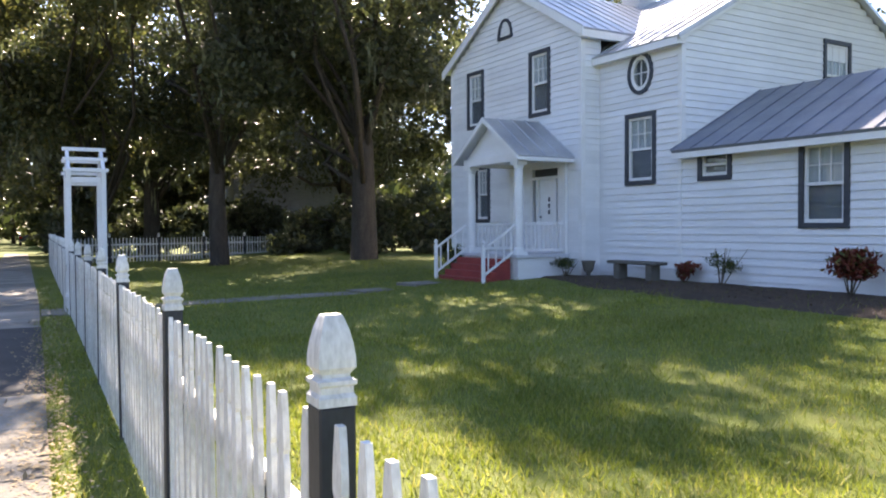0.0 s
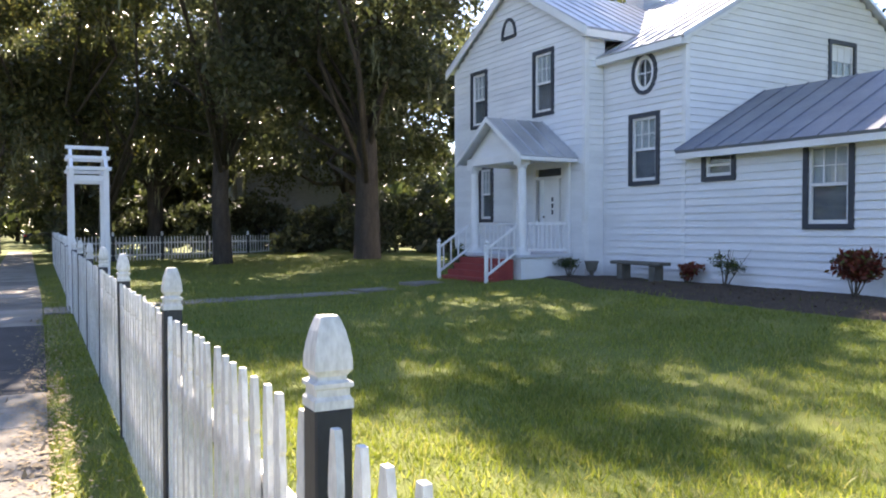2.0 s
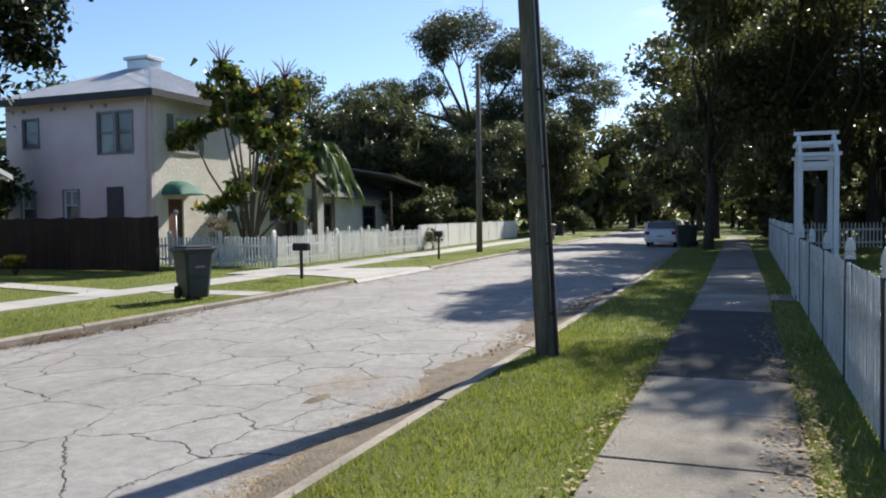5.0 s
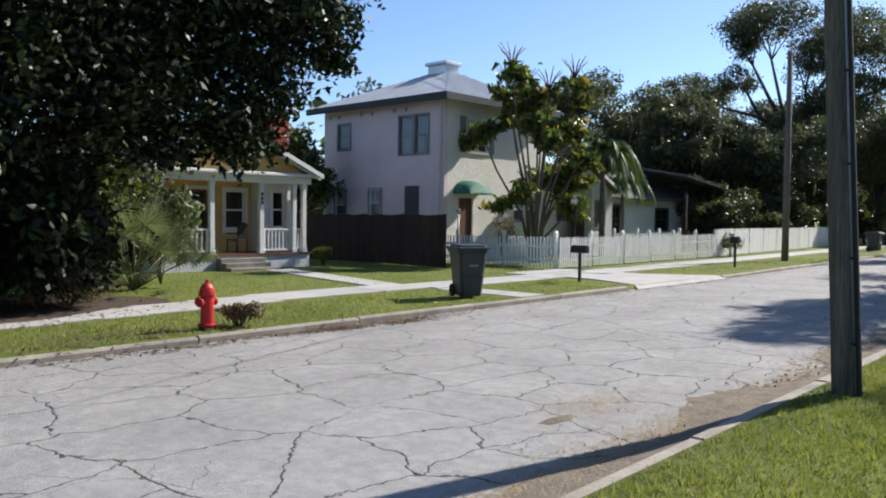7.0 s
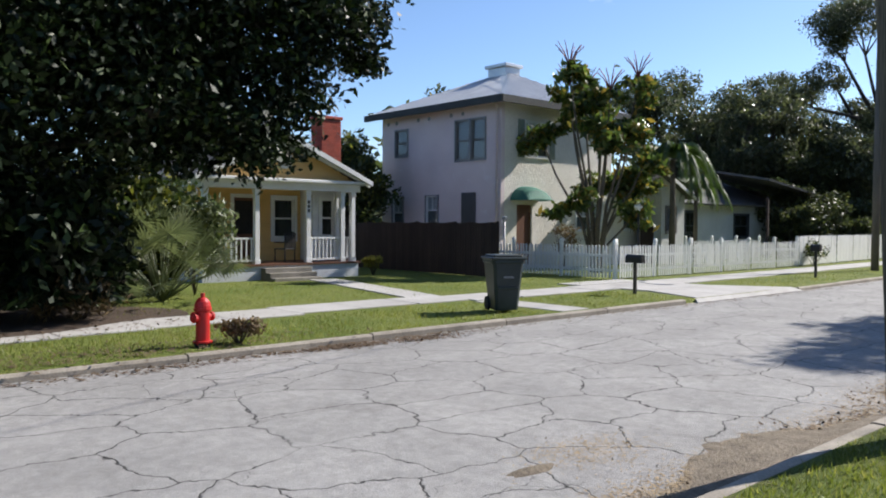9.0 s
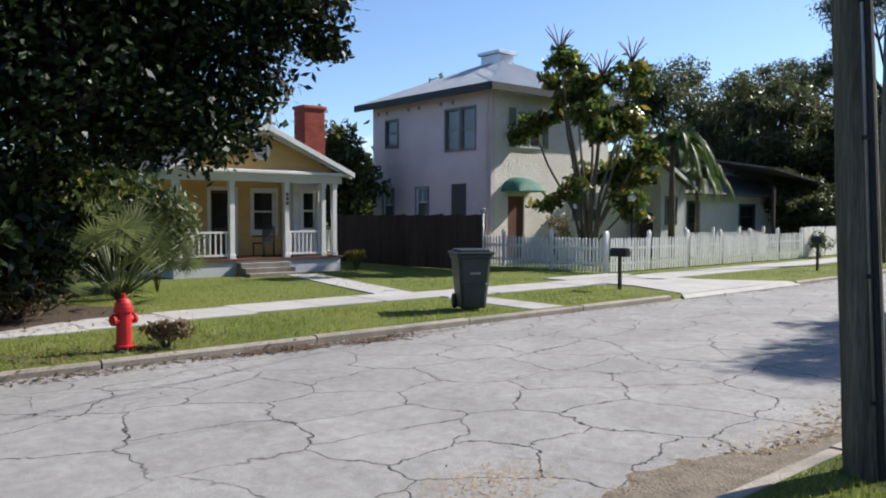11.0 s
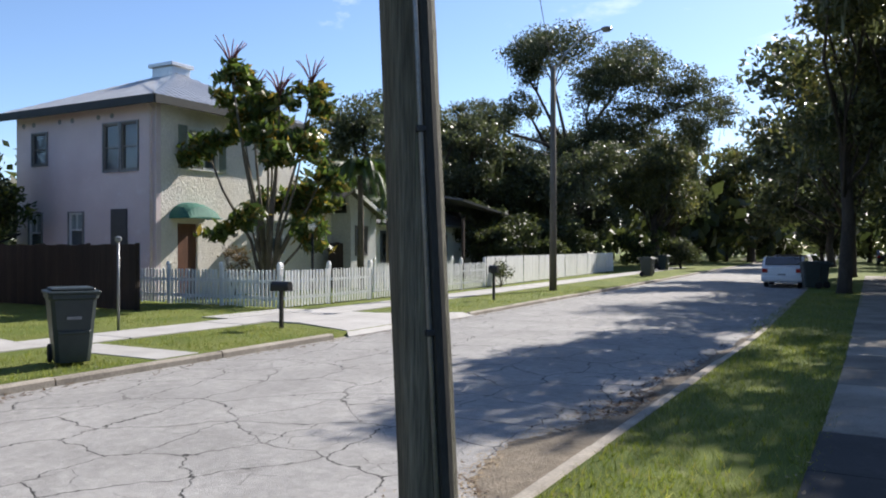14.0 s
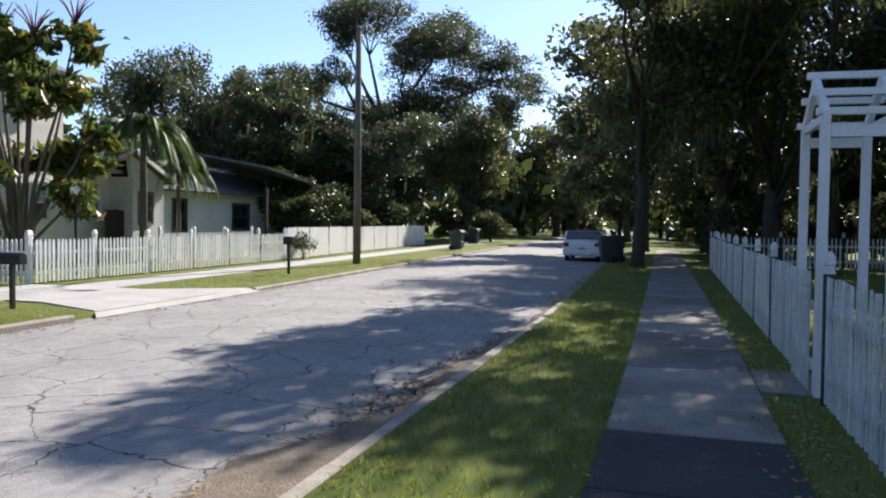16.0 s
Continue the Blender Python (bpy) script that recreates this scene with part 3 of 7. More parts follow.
def kerb_line(name, x, label, low=(), height=0.0):
    k = thing(name, label, "kerb", kind="structure")
    y, i = -14.0, 0
    rng = random.Random(5)
    while y < 118:
        step = 3.05 if y < 60 else 6.1
        top = height
        for a, b in low:
            if a < y + step / 2 < b:
                top = -0.09
        bm = bmesh.new()
        g = 0.012
        w = 0.16
        t = top + rng.uniform(-0.012, 0.012)
        b0, b1 = bend(y + g), bend(y + step - g)
        pts = [(x - w / 2, -0.3), (x + w / 2, -0.3), (x + w / 2, t - 0.03), (x + w / 2 - 0.03, t), (x - w / 2 + 0.03, t), (x - w / 2, t - 0.03)]
        a = [bm.verts.new((px + b0, y + g, pz)) for px, pz in pts]
        c = [bm.verts.new((px + b1, y + step - g, pz)) for px, pz in pts]
        bm.faces.new(a)
        bm.faces.new(c[::-1])
        for j in range(6):
            bm.faces.new((a[j], c[j], c[(j + 1) % 6], a[(j + 1) % 6]))
        bmesh.ops.recalc_face_normals(bm, faces=bm.faces)
        part("kerb_stone", bm, KERB_MAT, k)
        y += step


kerb_line("kerb_near", -2.8, "worn concrete kerb edging the near verge", height=0.005)
kerb_line("kerb_far", -10.32, "weathered concrete kerb edging the far verge", [(15.0, 16.6), (19.8, 24.8)])


def gutter_dirt():
    """Sandy drift lying on the road against the near kerb, with an uneven edge."""
    bm = bmesh.new()
    prev = None
    for i in range(150):
        y = 3.0 + i * 0.16
        w = 0.16 + 0.34 * max(0.0, noise.noise((0.0, y * 0.42, 5.0)) + 0.25) + 0.55 * math.exp(-((y - 9.3) / 1.3) ** 2) + 0.5 * math.exp(-((y - 13.6) / 1.6) ** 2) + 0.25 * math.exp(-((y - 5.6) / 0.8) ** 2) + 0.09 * noise.noise((1.0, y * 2.3, 0.0))
        row = []
        for k in range(7):
            f = k / 6
            x = -2.87 - w * f + bend(y)
            road = -0.105 + 0.05 * (1 - ((x + 6.55) / 3.72) ** 2)
            row.append(bm.verts.new((x + 0.05 * noise.noise((k * 1.7, y * 3, 2)), y, road + 0.014 + 0.055 * (1 - f) ** 2 - 0.022 * f ** 4 + 0.012 * noise.noise((x * 6, y * 6, 1)))))
        if prev:
            for k in range(6):
                bm.faces.new((prev[k], row[k], row[k + 1], prev[k + 1])).smooth = True
        prev = row
    for cx, cy, rx, ry in ((-4.1, 7.3, 0.1, 0.3),):
        road = -0.105 + 0.05 * (1 - ((cx + 6.55) / 3.72) ** 2)
        rim = [bm.verts.new((cx + rx * (1 + 0.35 * noise.noise((k * 0.9, cy, 0))) * math.cos(k * math.pi / 9), cy + ry * (1 + 0.3 * noise.noise((k * 1.1, cy, 3))) * math.sin(k * math.pi / 9), road - 0.006)) for k in range(18)]
        top = bm.verts.new((cx, cy, road + 0.022))
        for k in range(18):
            bm.faces.new((rim[k], rim[(k + 1) % 18], top)).smooth = True
    bmesh.ops.recalc_face_normals(bm, faces=bm.faces)
    solid("gutter_dirt", bm, DIRT, "brown sandy dirt drifted against the near kerb", kind="structure")


gutter_dirt()


def slab_mesh(w, l, seed):
    return box(bmesh.new(), -w / 2, w / 2, -l / 2 + 0.008, l / 2 - 0.008, -0.1, 0.0, 0.008)


near_walk = thing("pavement_near", "worn grey concrete sidewalk with stained slabs", "sidewalk", kind="structure")
SLABS = [mesh_of(slab_mesh(1.36, 1.5, i), CONCRETE, "slab") for i in range(2)]
# Slab for the patched stretch, its colour lowered further for the shade there.
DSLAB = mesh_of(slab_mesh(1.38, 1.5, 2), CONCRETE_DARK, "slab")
rs = random.Random(3)
for i in range(46):
    y = -8.25 + i * 1.5
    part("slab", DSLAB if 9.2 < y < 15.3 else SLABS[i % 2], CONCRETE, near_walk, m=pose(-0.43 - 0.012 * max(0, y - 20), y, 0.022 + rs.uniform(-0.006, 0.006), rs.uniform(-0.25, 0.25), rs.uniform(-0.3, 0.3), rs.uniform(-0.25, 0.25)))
part("slab", mesh_of(slab_mesh(0.62, 1.3, 9), CONCRETE, "slab"), CONCRETE, near_walk, m=pose(0.58, 17.6, 0.024))
far_walk = thing("pavement_far", "pale concrete sidewalk across the street", "sidewalk", kind="structure")
FSLAB = mesh_of(slab_mesh(1.3, 1.5, 4), CONCRETE_LIGHT, "slab")
for i in range(56):
    y = -9.25 + i * 1.5
    part("slab", FSLAB, CONCRETE_LIGHT, far_walk, m=pose(-13.75 + 0.5 * smooth(10, 3, y) - 0.35 * smooth(9, 12, y) * smooth(17, 14, y) + bend(y), y, 0.024 + rs.uniform(-0.004, 0.004)))
drive = thing("driveway", "pale concrete driveway apron between kerb and picket fence", "driveway", kind="structure")
for (x0, x1, y0a, y1a, y0b, y1b, za, zb) in ((-12.2, -10.41, 20.9, 24.0, 20.2, 25.4, 0.03, 0.014), (-10.405, -10.2, 20.2, 25.4, 20.0, 25.7, 0.014, -0.085), (-13.07, -12.22, 20.9, 24.0, 20.9, 24.0, 0.03, 0.03), (-15.3, -14.43, 20.9, 23.9, 20.9, 24.0, 0.03, 0.03)):
    bm = bmesh.new()
    a = [bm.verts.new(p) for p in ((x0, y0a, za), (x1, y0b, zb), (x1, y1b, zb), (x0, y1a, za))]
    b = [bm.verts.new((v.co.x, v.co.y, v.co.z - 0.12)) for v in a]
    bm.faces.new(a)
    bm.faces.new(b[::-1])
    for i in range(4):
        bm.faces.new((a[i], b[i], b[(i + 1) % 4], a[(i + 1) % 4]))
    bmesh.ops.recalc_face_normals(bm, faces=bm.faces)
    part("slab", bm, CONCRETE_LIGHT, drive)
path = thing("garden_path", "narrow concrete path across the front lawn", "path", kind="structure")
for i in range(5):
    part("slab", mesh_of(slab_mesh(1.36, 0.95, i), CONCRETE_LIGHT, "slab"), CONCRETE_LIGHT, path, m=pose(-15.2 - i * 1.3, 15.25 + i * 0.28, 0.026, 0, 0, -12))
part("slab", mesh_of(slab_mesh(2.55, 0.9, 7), CONCRETE_LIGHT, "slab"), CONCRETE_LIGHT, path, m=pose(-11.75, 15.75, 0.012))
path2 = thing("house_path", "concrete path from gate arch to porch steps", "path", kind="structure")
for i in range(6):
    part("slab", mesh_of(slab_mesh(1.5, 0.9, i), CONCRETE, "slab"), CONCRETE, path2, m=pose(1.9 + i * 1.55, 18.0 + i * 0.28, lawn_z(1.9 + i * 1.55, 19) + 0.02, 0, 0, 10))
bm = bmesh.new()
prev = None
for i in range(60):
    y = 1.5 + i * 0.32
    x0 = 11.1 + 0.35 * noise.noise((y * 0.5, 0, 7)) + 0.1 * noise.noise((y * 2.2, 0, 3)) + 1.0 * smooth(13, 18, y)
    row = []
    for k in range(12):
        x = x0 + (14.1 - x0) * k / 11
        row.append(bm.verts.new((x, y, lawn_z(x, y) + (0.03 if k else -0.02) + 0.03 * noise.noise((x * 3, y * 3, 0)) * (k > 0))))
    if prev:
        for k in range(11):
            bm.faces.new((prev[k], prev[k + 1], row[k + 1], row[k])).smooth = True
    prev = row
solid("flower_bed", bm, SOIL, "dark mulched soil bed along the house wall", kind="structure")


# ---- white house ----
def W(ox, facing):
    return wall_frame(ox, 0, facing)


house = thing("white_house", "two-storey white clapboard house with dark window trim", "house", pose(14, 12, 0, 0, 0, 3))
G = -0.65
mW = wall_frame(0, 0, "W")          # u = -Y
mG = wall_frame(G, 0, "W")
Z0 = 0.1


def hole(y0, y1, z0, z1):
    return (-y1, -y0, z0, z1)


w1, w4 = (-1.8, -0.93, 1.7, 3.26), (0.96, 1.69, 2.79, 3.31)
w2 = (3.24, 4.08, 2.8, 4.39)
ov = (3.4, 3.93, 5.15, 5.85)
w3, w5, w6 = (6.58, 7.33, 4.89, 6.54), (9.93, 10.67, 4.89, 6.5), (9.6, 10.2, 1.9, 3.46)
door = (6.12, 7.42, 0.95, 3.35)
vent = (8.35, 8.95, 7.38, 7.75)
H = lambda *ws: [hole(*w) for w in ws]
part("wall_panel", wall_slab(-2.35, 6.0, Z0, 3.45, H(w1, w4), 0.16), WHITE, house, m=mW)
siding(house, mW, lambda z: (-2.35, 6.0), Z0, 3.45, 0.17, H(w1, w4), WHITE)
part("wall_panel", wall_slab(-5.2, -2.352, Z0, 6.15, H(w2, ov), 0.16), WHITE, house, m=mW)
siding(house, mW, lambda z: (-5.2, -2.35), Z0, 6.15, 0.17, H(w2, ov), WHITE)
part("wall_panel", wall_slab(-11.75, -5.2, Z0, 6.85, H(w3, w5, w6, door), 0.16), WHITE, house, m=mG)


def gable_u(z):
    k = max(0.0, (z - 6.85) / (8.8 - 6.85))
    return (-11.75 + 3.275 * k, -5.2 - 3.275 * k)


siding(house, mG, gable_u, Z0, 8.78, 0.17, H(w3, w5, w6, door, vent), WHITE)
part("gable_panel", prism(bmesh.new(), [(-11.75, 0.0, 6.85), (-5.2, 0.0, 6.85), (-8.475, 0.0, 8.8)], (0, 0.12, 0)), WHITE, house, m=mG)
mR = wall_frame(0, 5.2, "S")
part("wall_panel", box(bmesh.new(), G + 0.17, 0.0, 0, 0.16, Z0, 6.85), WHITE, house, m=mR)
siding(house, mR, lambda z: (G, 0.0), Z0, 6.85, 0.17, [], WHITE)
mS = wall_frame(0, 2.35, "S")
sw = (5.5, 6.5, 4.9, 6.6)
part("wall_panel", wall_slab(0.165, 10.0, Z0, 6.15, [sw], 0.16), WHITE, house, m=mS)
siding(house, mS, lambda z: (max(0.0, (z - 6.15) / 0.56), 10 - max(0.0, (z - 6.15) / 0.56)), 3.3, 8.85, 0.17, [sw], WHITE)
part("gable_panel", prism(bmesh.new(), [(0.0, 0.01, 6.15), (10.0, 0.01, 6.15), (5.0, 0.01, 8.9)], (0, 0.12, 0)), WHITE, house, m=mS)
# walls out of sight that close the volumes
bm = bmesh.new()
box(bm, 9.84, 10.0, 2.52, 11.75, Z0, 6.15)
box(bm, G + 0.17, 9.84, 11.6, 11.75, Z0, 6.15)
box(bm, 0.17, 5.6, -6.0, -5.85, Z0, 3.45)
box(bm, 5.44, 5.6, -5.84, 2.34, Z0, 3.45)
part("rear_wall", bm, WHITE, house)
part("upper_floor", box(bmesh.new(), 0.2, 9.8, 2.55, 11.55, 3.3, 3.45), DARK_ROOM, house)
for nm, (x, y) in {"a": (G, 5.2), "b": (G, 11.75), "c": (0, 2.35)}.items():
    part("corner_board", box(bmesh.new(), x - 0.035, x + 0.1, y - 0.05, y + 0.07, Z0, 6.12 if nm == "c" else 6.83), WHITE_TRIM, house)
for win in (w1, w2, w3, w5, w6):
    window(house, mW if win in (w1, w2) else mG, -win[1], -win[0], win[2], win[3], NAVY, WHITE_TRIM)
window(house, mW, -w4[1], -w4[0], w4[2], w4[3], NAVY, WHITE_TRIM, 1, 1, upper=None)
window(house, mS, sw[0], sw[1], sw[2], sw[3], NAVY, WHITE_TRIM)


def oval_ring(ru, rz, su, sz, y0, y1, a0=0.0, a1=2 * math.pi, n=36):
    bm = bmesh.new()
    full = a1 - a0 > 6.2
    ring = []
    for i in range(n + (0 if full else 1)):
        a = a0 + (a1 - a0) * i / n
        c, s = math.cos(a), math.sin(a)
        ring.append([bm.verts.new(p) for p in ((ru * c, y0, rz * s), (su * c, y0, sz * s), (su * c, y1, sz * s), (ru * c, y1, rz * s))])
    for i in range(len(ring) - (0 if full else 1)):
        p, q = ring[i], ring[(i + 1) % len(ring)]
        for k in range(4):
            bm.faces.new((p[k], p[(k + 1) % 4], q[(k + 1) % 4], q[k]))
    bmesh.ops.recalc_face_normals(bm, faces=bm.faces)
    return bm


oc = mW @ pose(-3.665, 0, 5.5)
oval = part("oval_window", oval_ring(0.34, 0.44, 0.44, 0.54, -0.06, 0.02), NAVY, house, m=oc)
part("sash", oval_ring(0.25, 0.34, 0.345, 0.445, -0.035, 0.03), WHITE_TRIM, oval)
part("muntins", box(box(bmesh.new(), -0.012, 0.012, -0.01, 0.01, -0.36, 0.36), -0.27, 0.27, -0.008, 0.008, -0.012, 0.012), WHITE_TRIM, oval)
part("pane", box(bmesh.new(), -0.26, 0.26, 0.02, 0.026, -0.34, 0.34), GLASS, oval)
part("blind", box(bmesh.new(), -0.27, 0.27, 0.12, 0.13, -0.36, 0.36), SCREEN, oval)
vc = mG @ pose(-8.65, 0, 7.38)
ventob = part("gable_vent", oval_ring(0.29, 0.44, 0.38, 0.53, -0.06, 0.02, 0, math.pi, 18), NAVY, house, m=vc)
part("vent_sill", box(bmesh.new(), -0.38, 0.38, -0.065, 0.02, -0.08, 0.0), NAVY, ventob)
for i in range(4):
    part("slat", box(bmesh.new(), -0.28 + 0.03 * i, 0.28 - 0.03 * i, -0.03, 0.0, 0.03 + 0.1 * i, 0.08 + 0.1 * i), WHITE_TRIM, ventob)
part("vent_back", box(bmesh.new(), -0.3, 0.3, 0.03, 0.05, -0.02, 0.5), DARK_ROOM, ventob)
# entrance
dob = part("entrance_door", box(bmesh.new(), -7.05, -6.3, 0.06, 0.11, 0.97, 2.98, 0.005), WHITE_TRIM, house, "white panelled door with small glazed lights", m=mG)
for k in range(3):
    part("door_light", box(bmesh.new(), -6.68, -6.6, 0.05, 0.058, 2.0 + 0.18 * k, 2.12 + 0.18 * k), NAVY, dob)
for a, b in ((-6.98, -6.74), (-6.55, -6.36)):
    for c, d in ((1.1, 1.75),):
        part("door_panel", box(bmesh.new(), a, b, 0.045, 0.058, c, d, 0.004), WHITE_TRIM, dob)
part("door_knob", lathe(bmesh.new(), [(0.0, 0), (0.03, 0.01), (0.03, 0.05), (0.0, 0.06)], 8, (-7.0, 0.03, 1.9)), BLACK, dob)
bm = bmesh.new()
for a, b, c, d in ((-7.42, -7.3, 0.95, 3.35), (-6.14, -6.02, 0.95, 3.35), (-7.3, -6.14, 2.98, 3.06), (-7.3, -6.14, 3.28, 3.35), (-7.13, -7.05, 0.95, 2.98), (-6.3, -6.22, 0.95, 2.98)):
    box(bm, a, b, -0.04, 0.1, c, d)
part("door_surround", bm, WHITE_TRIM, house, m=mG)
for a, b, c, d in ((-7.3, -7.13, 1.6, 2.98), (-6.22, -6.14, 1.6, 2.98), (-7.3, -6.14, 3.06, 3.28)):
    part("side_light", box(bmesh.new(), a, b, 0.07, 0.09, c, d), NAVY, house, m=mG)
part("door_base", box(bmesh.new(), -7.3, -6.14, 0.07, 0.1, 0.95, 1.6), WHITE_TRIM, house, m=mG)
# porch
PX, PY0, PY1, PZ = -2.35, 5.7, 8.33, 0.92
porch = part("porch_floor", box(bmesh.new(), PX - 0.08, G - 0.03, PY0 - 0.06, PY1 + 0.06, PZ - 0.08, PZ), GREY_BLOCK, house)
part("porch_base", box(bmesh.new(), PX, G - 0.03, PY0, PY1, 0.1, PZ - 0.08), WHITE, house)


def column(h, r):
    bm = lathe(bmesh.new(), [(r * 1.15, 0.08), (r * 1.15, 0.16), (r, 0.2), (r * 0.97, h * 0.5), (r * 0.86, h - 0.2), (r * 1.05, h - 0.16), (r * 1.05, h - 0.1)], 18)
    box(bm, -r * 1.3, r * 1.3, -r * 1.3, r * 1.3, 0, 0.08)
    box(bm, -r * 1.25, r * 1.25, -r * 1.25, r * 1.25, h - 0.1, h)
    return bm


COL = mesh_of(column(2.45, 0.125), WHITE_TRIM, "column")
for x, y in ((PX + 0.14, PY0 + 0.16), (PX + 0.14, PY1 - 0.16)):
    part("column", COL, WHITE_TRIM, house, m=pose(x, y, PZ))
for y in (PY0 + 0.12, PY1 - 0.12):
    part("pilaster", box(bmesh.new(), G - 0.12, G - 0.03, y - 0.1, y + 0.1, PZ, PZ + 2.45, 0.01), WHITE_TRIM, house)
bm = bmesh.new()
ZT = PZ + 2.45
box(bm, PX - 0.02, PX + 0.26, PY0, PY1, ZT, ZT + 0.2)
box(bm, PX + 0.26, G - 0.03, PY0, PY0 + 0.28, ZT, ZT + 0.2)
box(bm, PX + 0.26, G - 0.03, PY1 - 0.28, PY1, ZT, ZT + 0.2)
box(bm, PX + 0.26, G - 0.03, PY0 + 0.28, PY1 - 0.28, ZT + 0.1, ZT + 0.16)
part("porch_beam", bm, WHITE_TRIM, house)
YC, PP = (PY0 + PY1) / 2, 4.62
part("porch_gable", prism(bmesh.new(), [(PX + 0.08, PY0, ZT + 0.2), (PX + 0.08, PY1, ZT + 0.2), (PX + 0.08, YC, PP - 0.08)], (0.1, 0, 0)), WHITE, house)
e = 0.28
for y, s in ((PY0 - e, 1), (PY1 + e, -1)):
    hip_or_gable_panel(house, [(PX - 0.22, y, ZT + 0.12), (G - 0.03, y, ZT + 0.12), (G - 0.03, YC, PP), (PX - 0.22, YC, PP)], 0.07, ROOF_METAL, 0.42, "porch_roof")
bm = bmesh.new()
for y in (PY0 - e, PY1 + e):
    prism(bm, [(PX - 0.24, y, ZT + 0.02), (PX - 0.24, y, ZT + 0.13), (PX - 0.24, YC, PP + 0.01), (PX - 0.24, YC, PP - 0.13)], (0.05, 0, 0))
box(bm, PX - 0.18, G - 0.04, PY0 - e + 0.02, PY0 - e + 0.08, ZT + 0.0, ZT + 0.1)
part("porch_fascia", bm, WHITE_TRIM, house)
n_steps, TREAD = 4, 0.2
for i in range(n_steps):
    zt = PZ - 0.12 - i * 0.165
    bm = bmesh.new()
    box(bm, PX - 0.1 - (i + 1) * TREAD, PX - 0.09 - i * TREAD + 0.03, PY0 + 0.25, PY1 - 0.05, 0.05, zt, 0.012)
    part("step", bm, RED_STEP, house, "red painted step")


def baluster_rail(parent, a, b, h, n, base=0.0, mat_=None, name="railing", r=0.016):
    """A rail between two feet with upright balusters."""
    a, b = Vector(a), Vector(b)
    d = (b - a)
    side = Vector((d.y, -d.x, 0)).normalized() * 0.03
    made = []
    for z0, z1 in ((h - 0.06, h), (0.08, 0.14)):
        bm = prism(bmesh.new(), [a - side + Vector((0, 0, z0)), a + side + Vector((0, 0, z0)), a + side + Vector((0, 0, z1)), a - side + Vector((0, 0, z1))], d)
        made.append(part(name if not made else "bottom_rail", bm, mat_ or WHITE_TRIM, made[0] if made else parent))
    rail = made[0]
    for i in range(n):
        p = a + d * ((i + 0.5) / n)
        bm = bmesh.new()
        box(bm, p.x - r, p.x + r, p.y - r, p.y + r, p.z + 0.14, p.z + h - 0.06)
        part("baluster", bm, mat_ or WHITE_TRIM, rail)
    return rail


baluster_rail(house, (PX + 0.3, PY0 + 0.14, PZ), (G - 0.12, PY0 + 0.14, PZ), 0.85, 9)
baluster_rail(house, (PX + 0.3, PY1 - 0.14, PZ), (G - 0.12, PY1 - 0.14, PZ), 0.85, 9)
XS = PX - 0.12 - n_steps * TREAD
for y in (PY0 + 0.2, PY1):
    baluster_rail(house, (PX + 0.05, y, PZ), (XS, y, 0.3), 0.82, 4, name="stair_rail")
    part("newel_post", lathe(bmesh.new(), [(0.055, 0.0), (0.055, 1.02), (0.03, 1.04), (0.06, 1.1), (0.02, 1.17)], 10, (XS - 0.03, y, 0.15)), WHITE_TRIM, house)
# roofs
ov_ = 0.32
ZR = 8.92
hip_or_gable_panel(house, [(G - 0.22, 5.2 - ov_, 6.84), (4.7, 5.2 - ov_, 6.84), (4.7, 8.475, ZR), (G - 0.22, 8.475, ZR)], 0.08, ROOF_METAL, 0.45, "roof_panel")
hip_or_gable_panel(house, [(G - 0.22, 11.75 + ov_, 6.84), (4.0, 11.75 + ov_, 6.84), (4.0, 8.475, ZR), (G - 0.22, 8.475, ZR)], 0.08, ROOF_METAL, 0.45, "roof_panel")
hip_or_gable_panel(house, [(-ov_, 2.35 - 0.22, 6.12), (-ov_, 11.9, 6.12), (5.0, 11.9, 9.07), (5.0, 2.35 - 0.22, 9.07)], 0.08, ROOF_METAL, 0.45, "roof_panel")
hip_or_gable_panel(house, [(10.32, 2.35 - 0.22, 6.12), (10.32, 11.9, 6.12), (5.0, 11.9, 9.07), (5.0, 2.35 - 0.22, 9.07)], 0.08, ROOF_METAL, 0.0, "roof_panel")
hip_or_gable_panel(house, [(-0.4, -6.3, 3.42), (-0.4, 2.3, 3.42), (2.8, 2.3, 5.1), (2.8, -6.3, 5.1)], 0.07, ROOF_BLUE, 0.6, "wing_roof", "dull blue-grey metal roof")
hip_or_gable_panel(house, [(6.0, -6.3, 3.42), (6.0, 2.3, 3.42), (2.8, 2.3, 5.1), (2.8, -6.3, 5.1)], 0.07, ROOF_BLUE, 0.0, "wing_roof", "dull blue-grey metal roof")
bm = bmesh.new()
box(bm, -0.36, -0.3, -6.3, 2.31, 3.22, 3.38)
box(bm, -0.3, -0.04, -6.2, 2.31, 3.24, 3.28)
part("eave_fascia", bm, WHITE_TRIM, house)
bm = bmesh.new()
box(bm, -0.3, -0.24, 2.2, 5.17, 5.92, 6.1)
box(bm, -0.24, -0.03, 2.2, 5.17, 5.94, 6.0)
part("eave_fascia", bm, WHITE_TRIM, house)
for y0, y1 in ((5.2 - ov_, 8.475), (11.75 + ov_, 8.475)):
    part("rake_board", prism(bmesh.new(), [(G - 0.24, y0, 6.6), (G - 0.24, y0, 6.83), (G - 0.24, y1, ZR), (G - 0.24, y1, ZR - 0.24)], (0.05, 0, 0)), WHITE_TRIM, house)
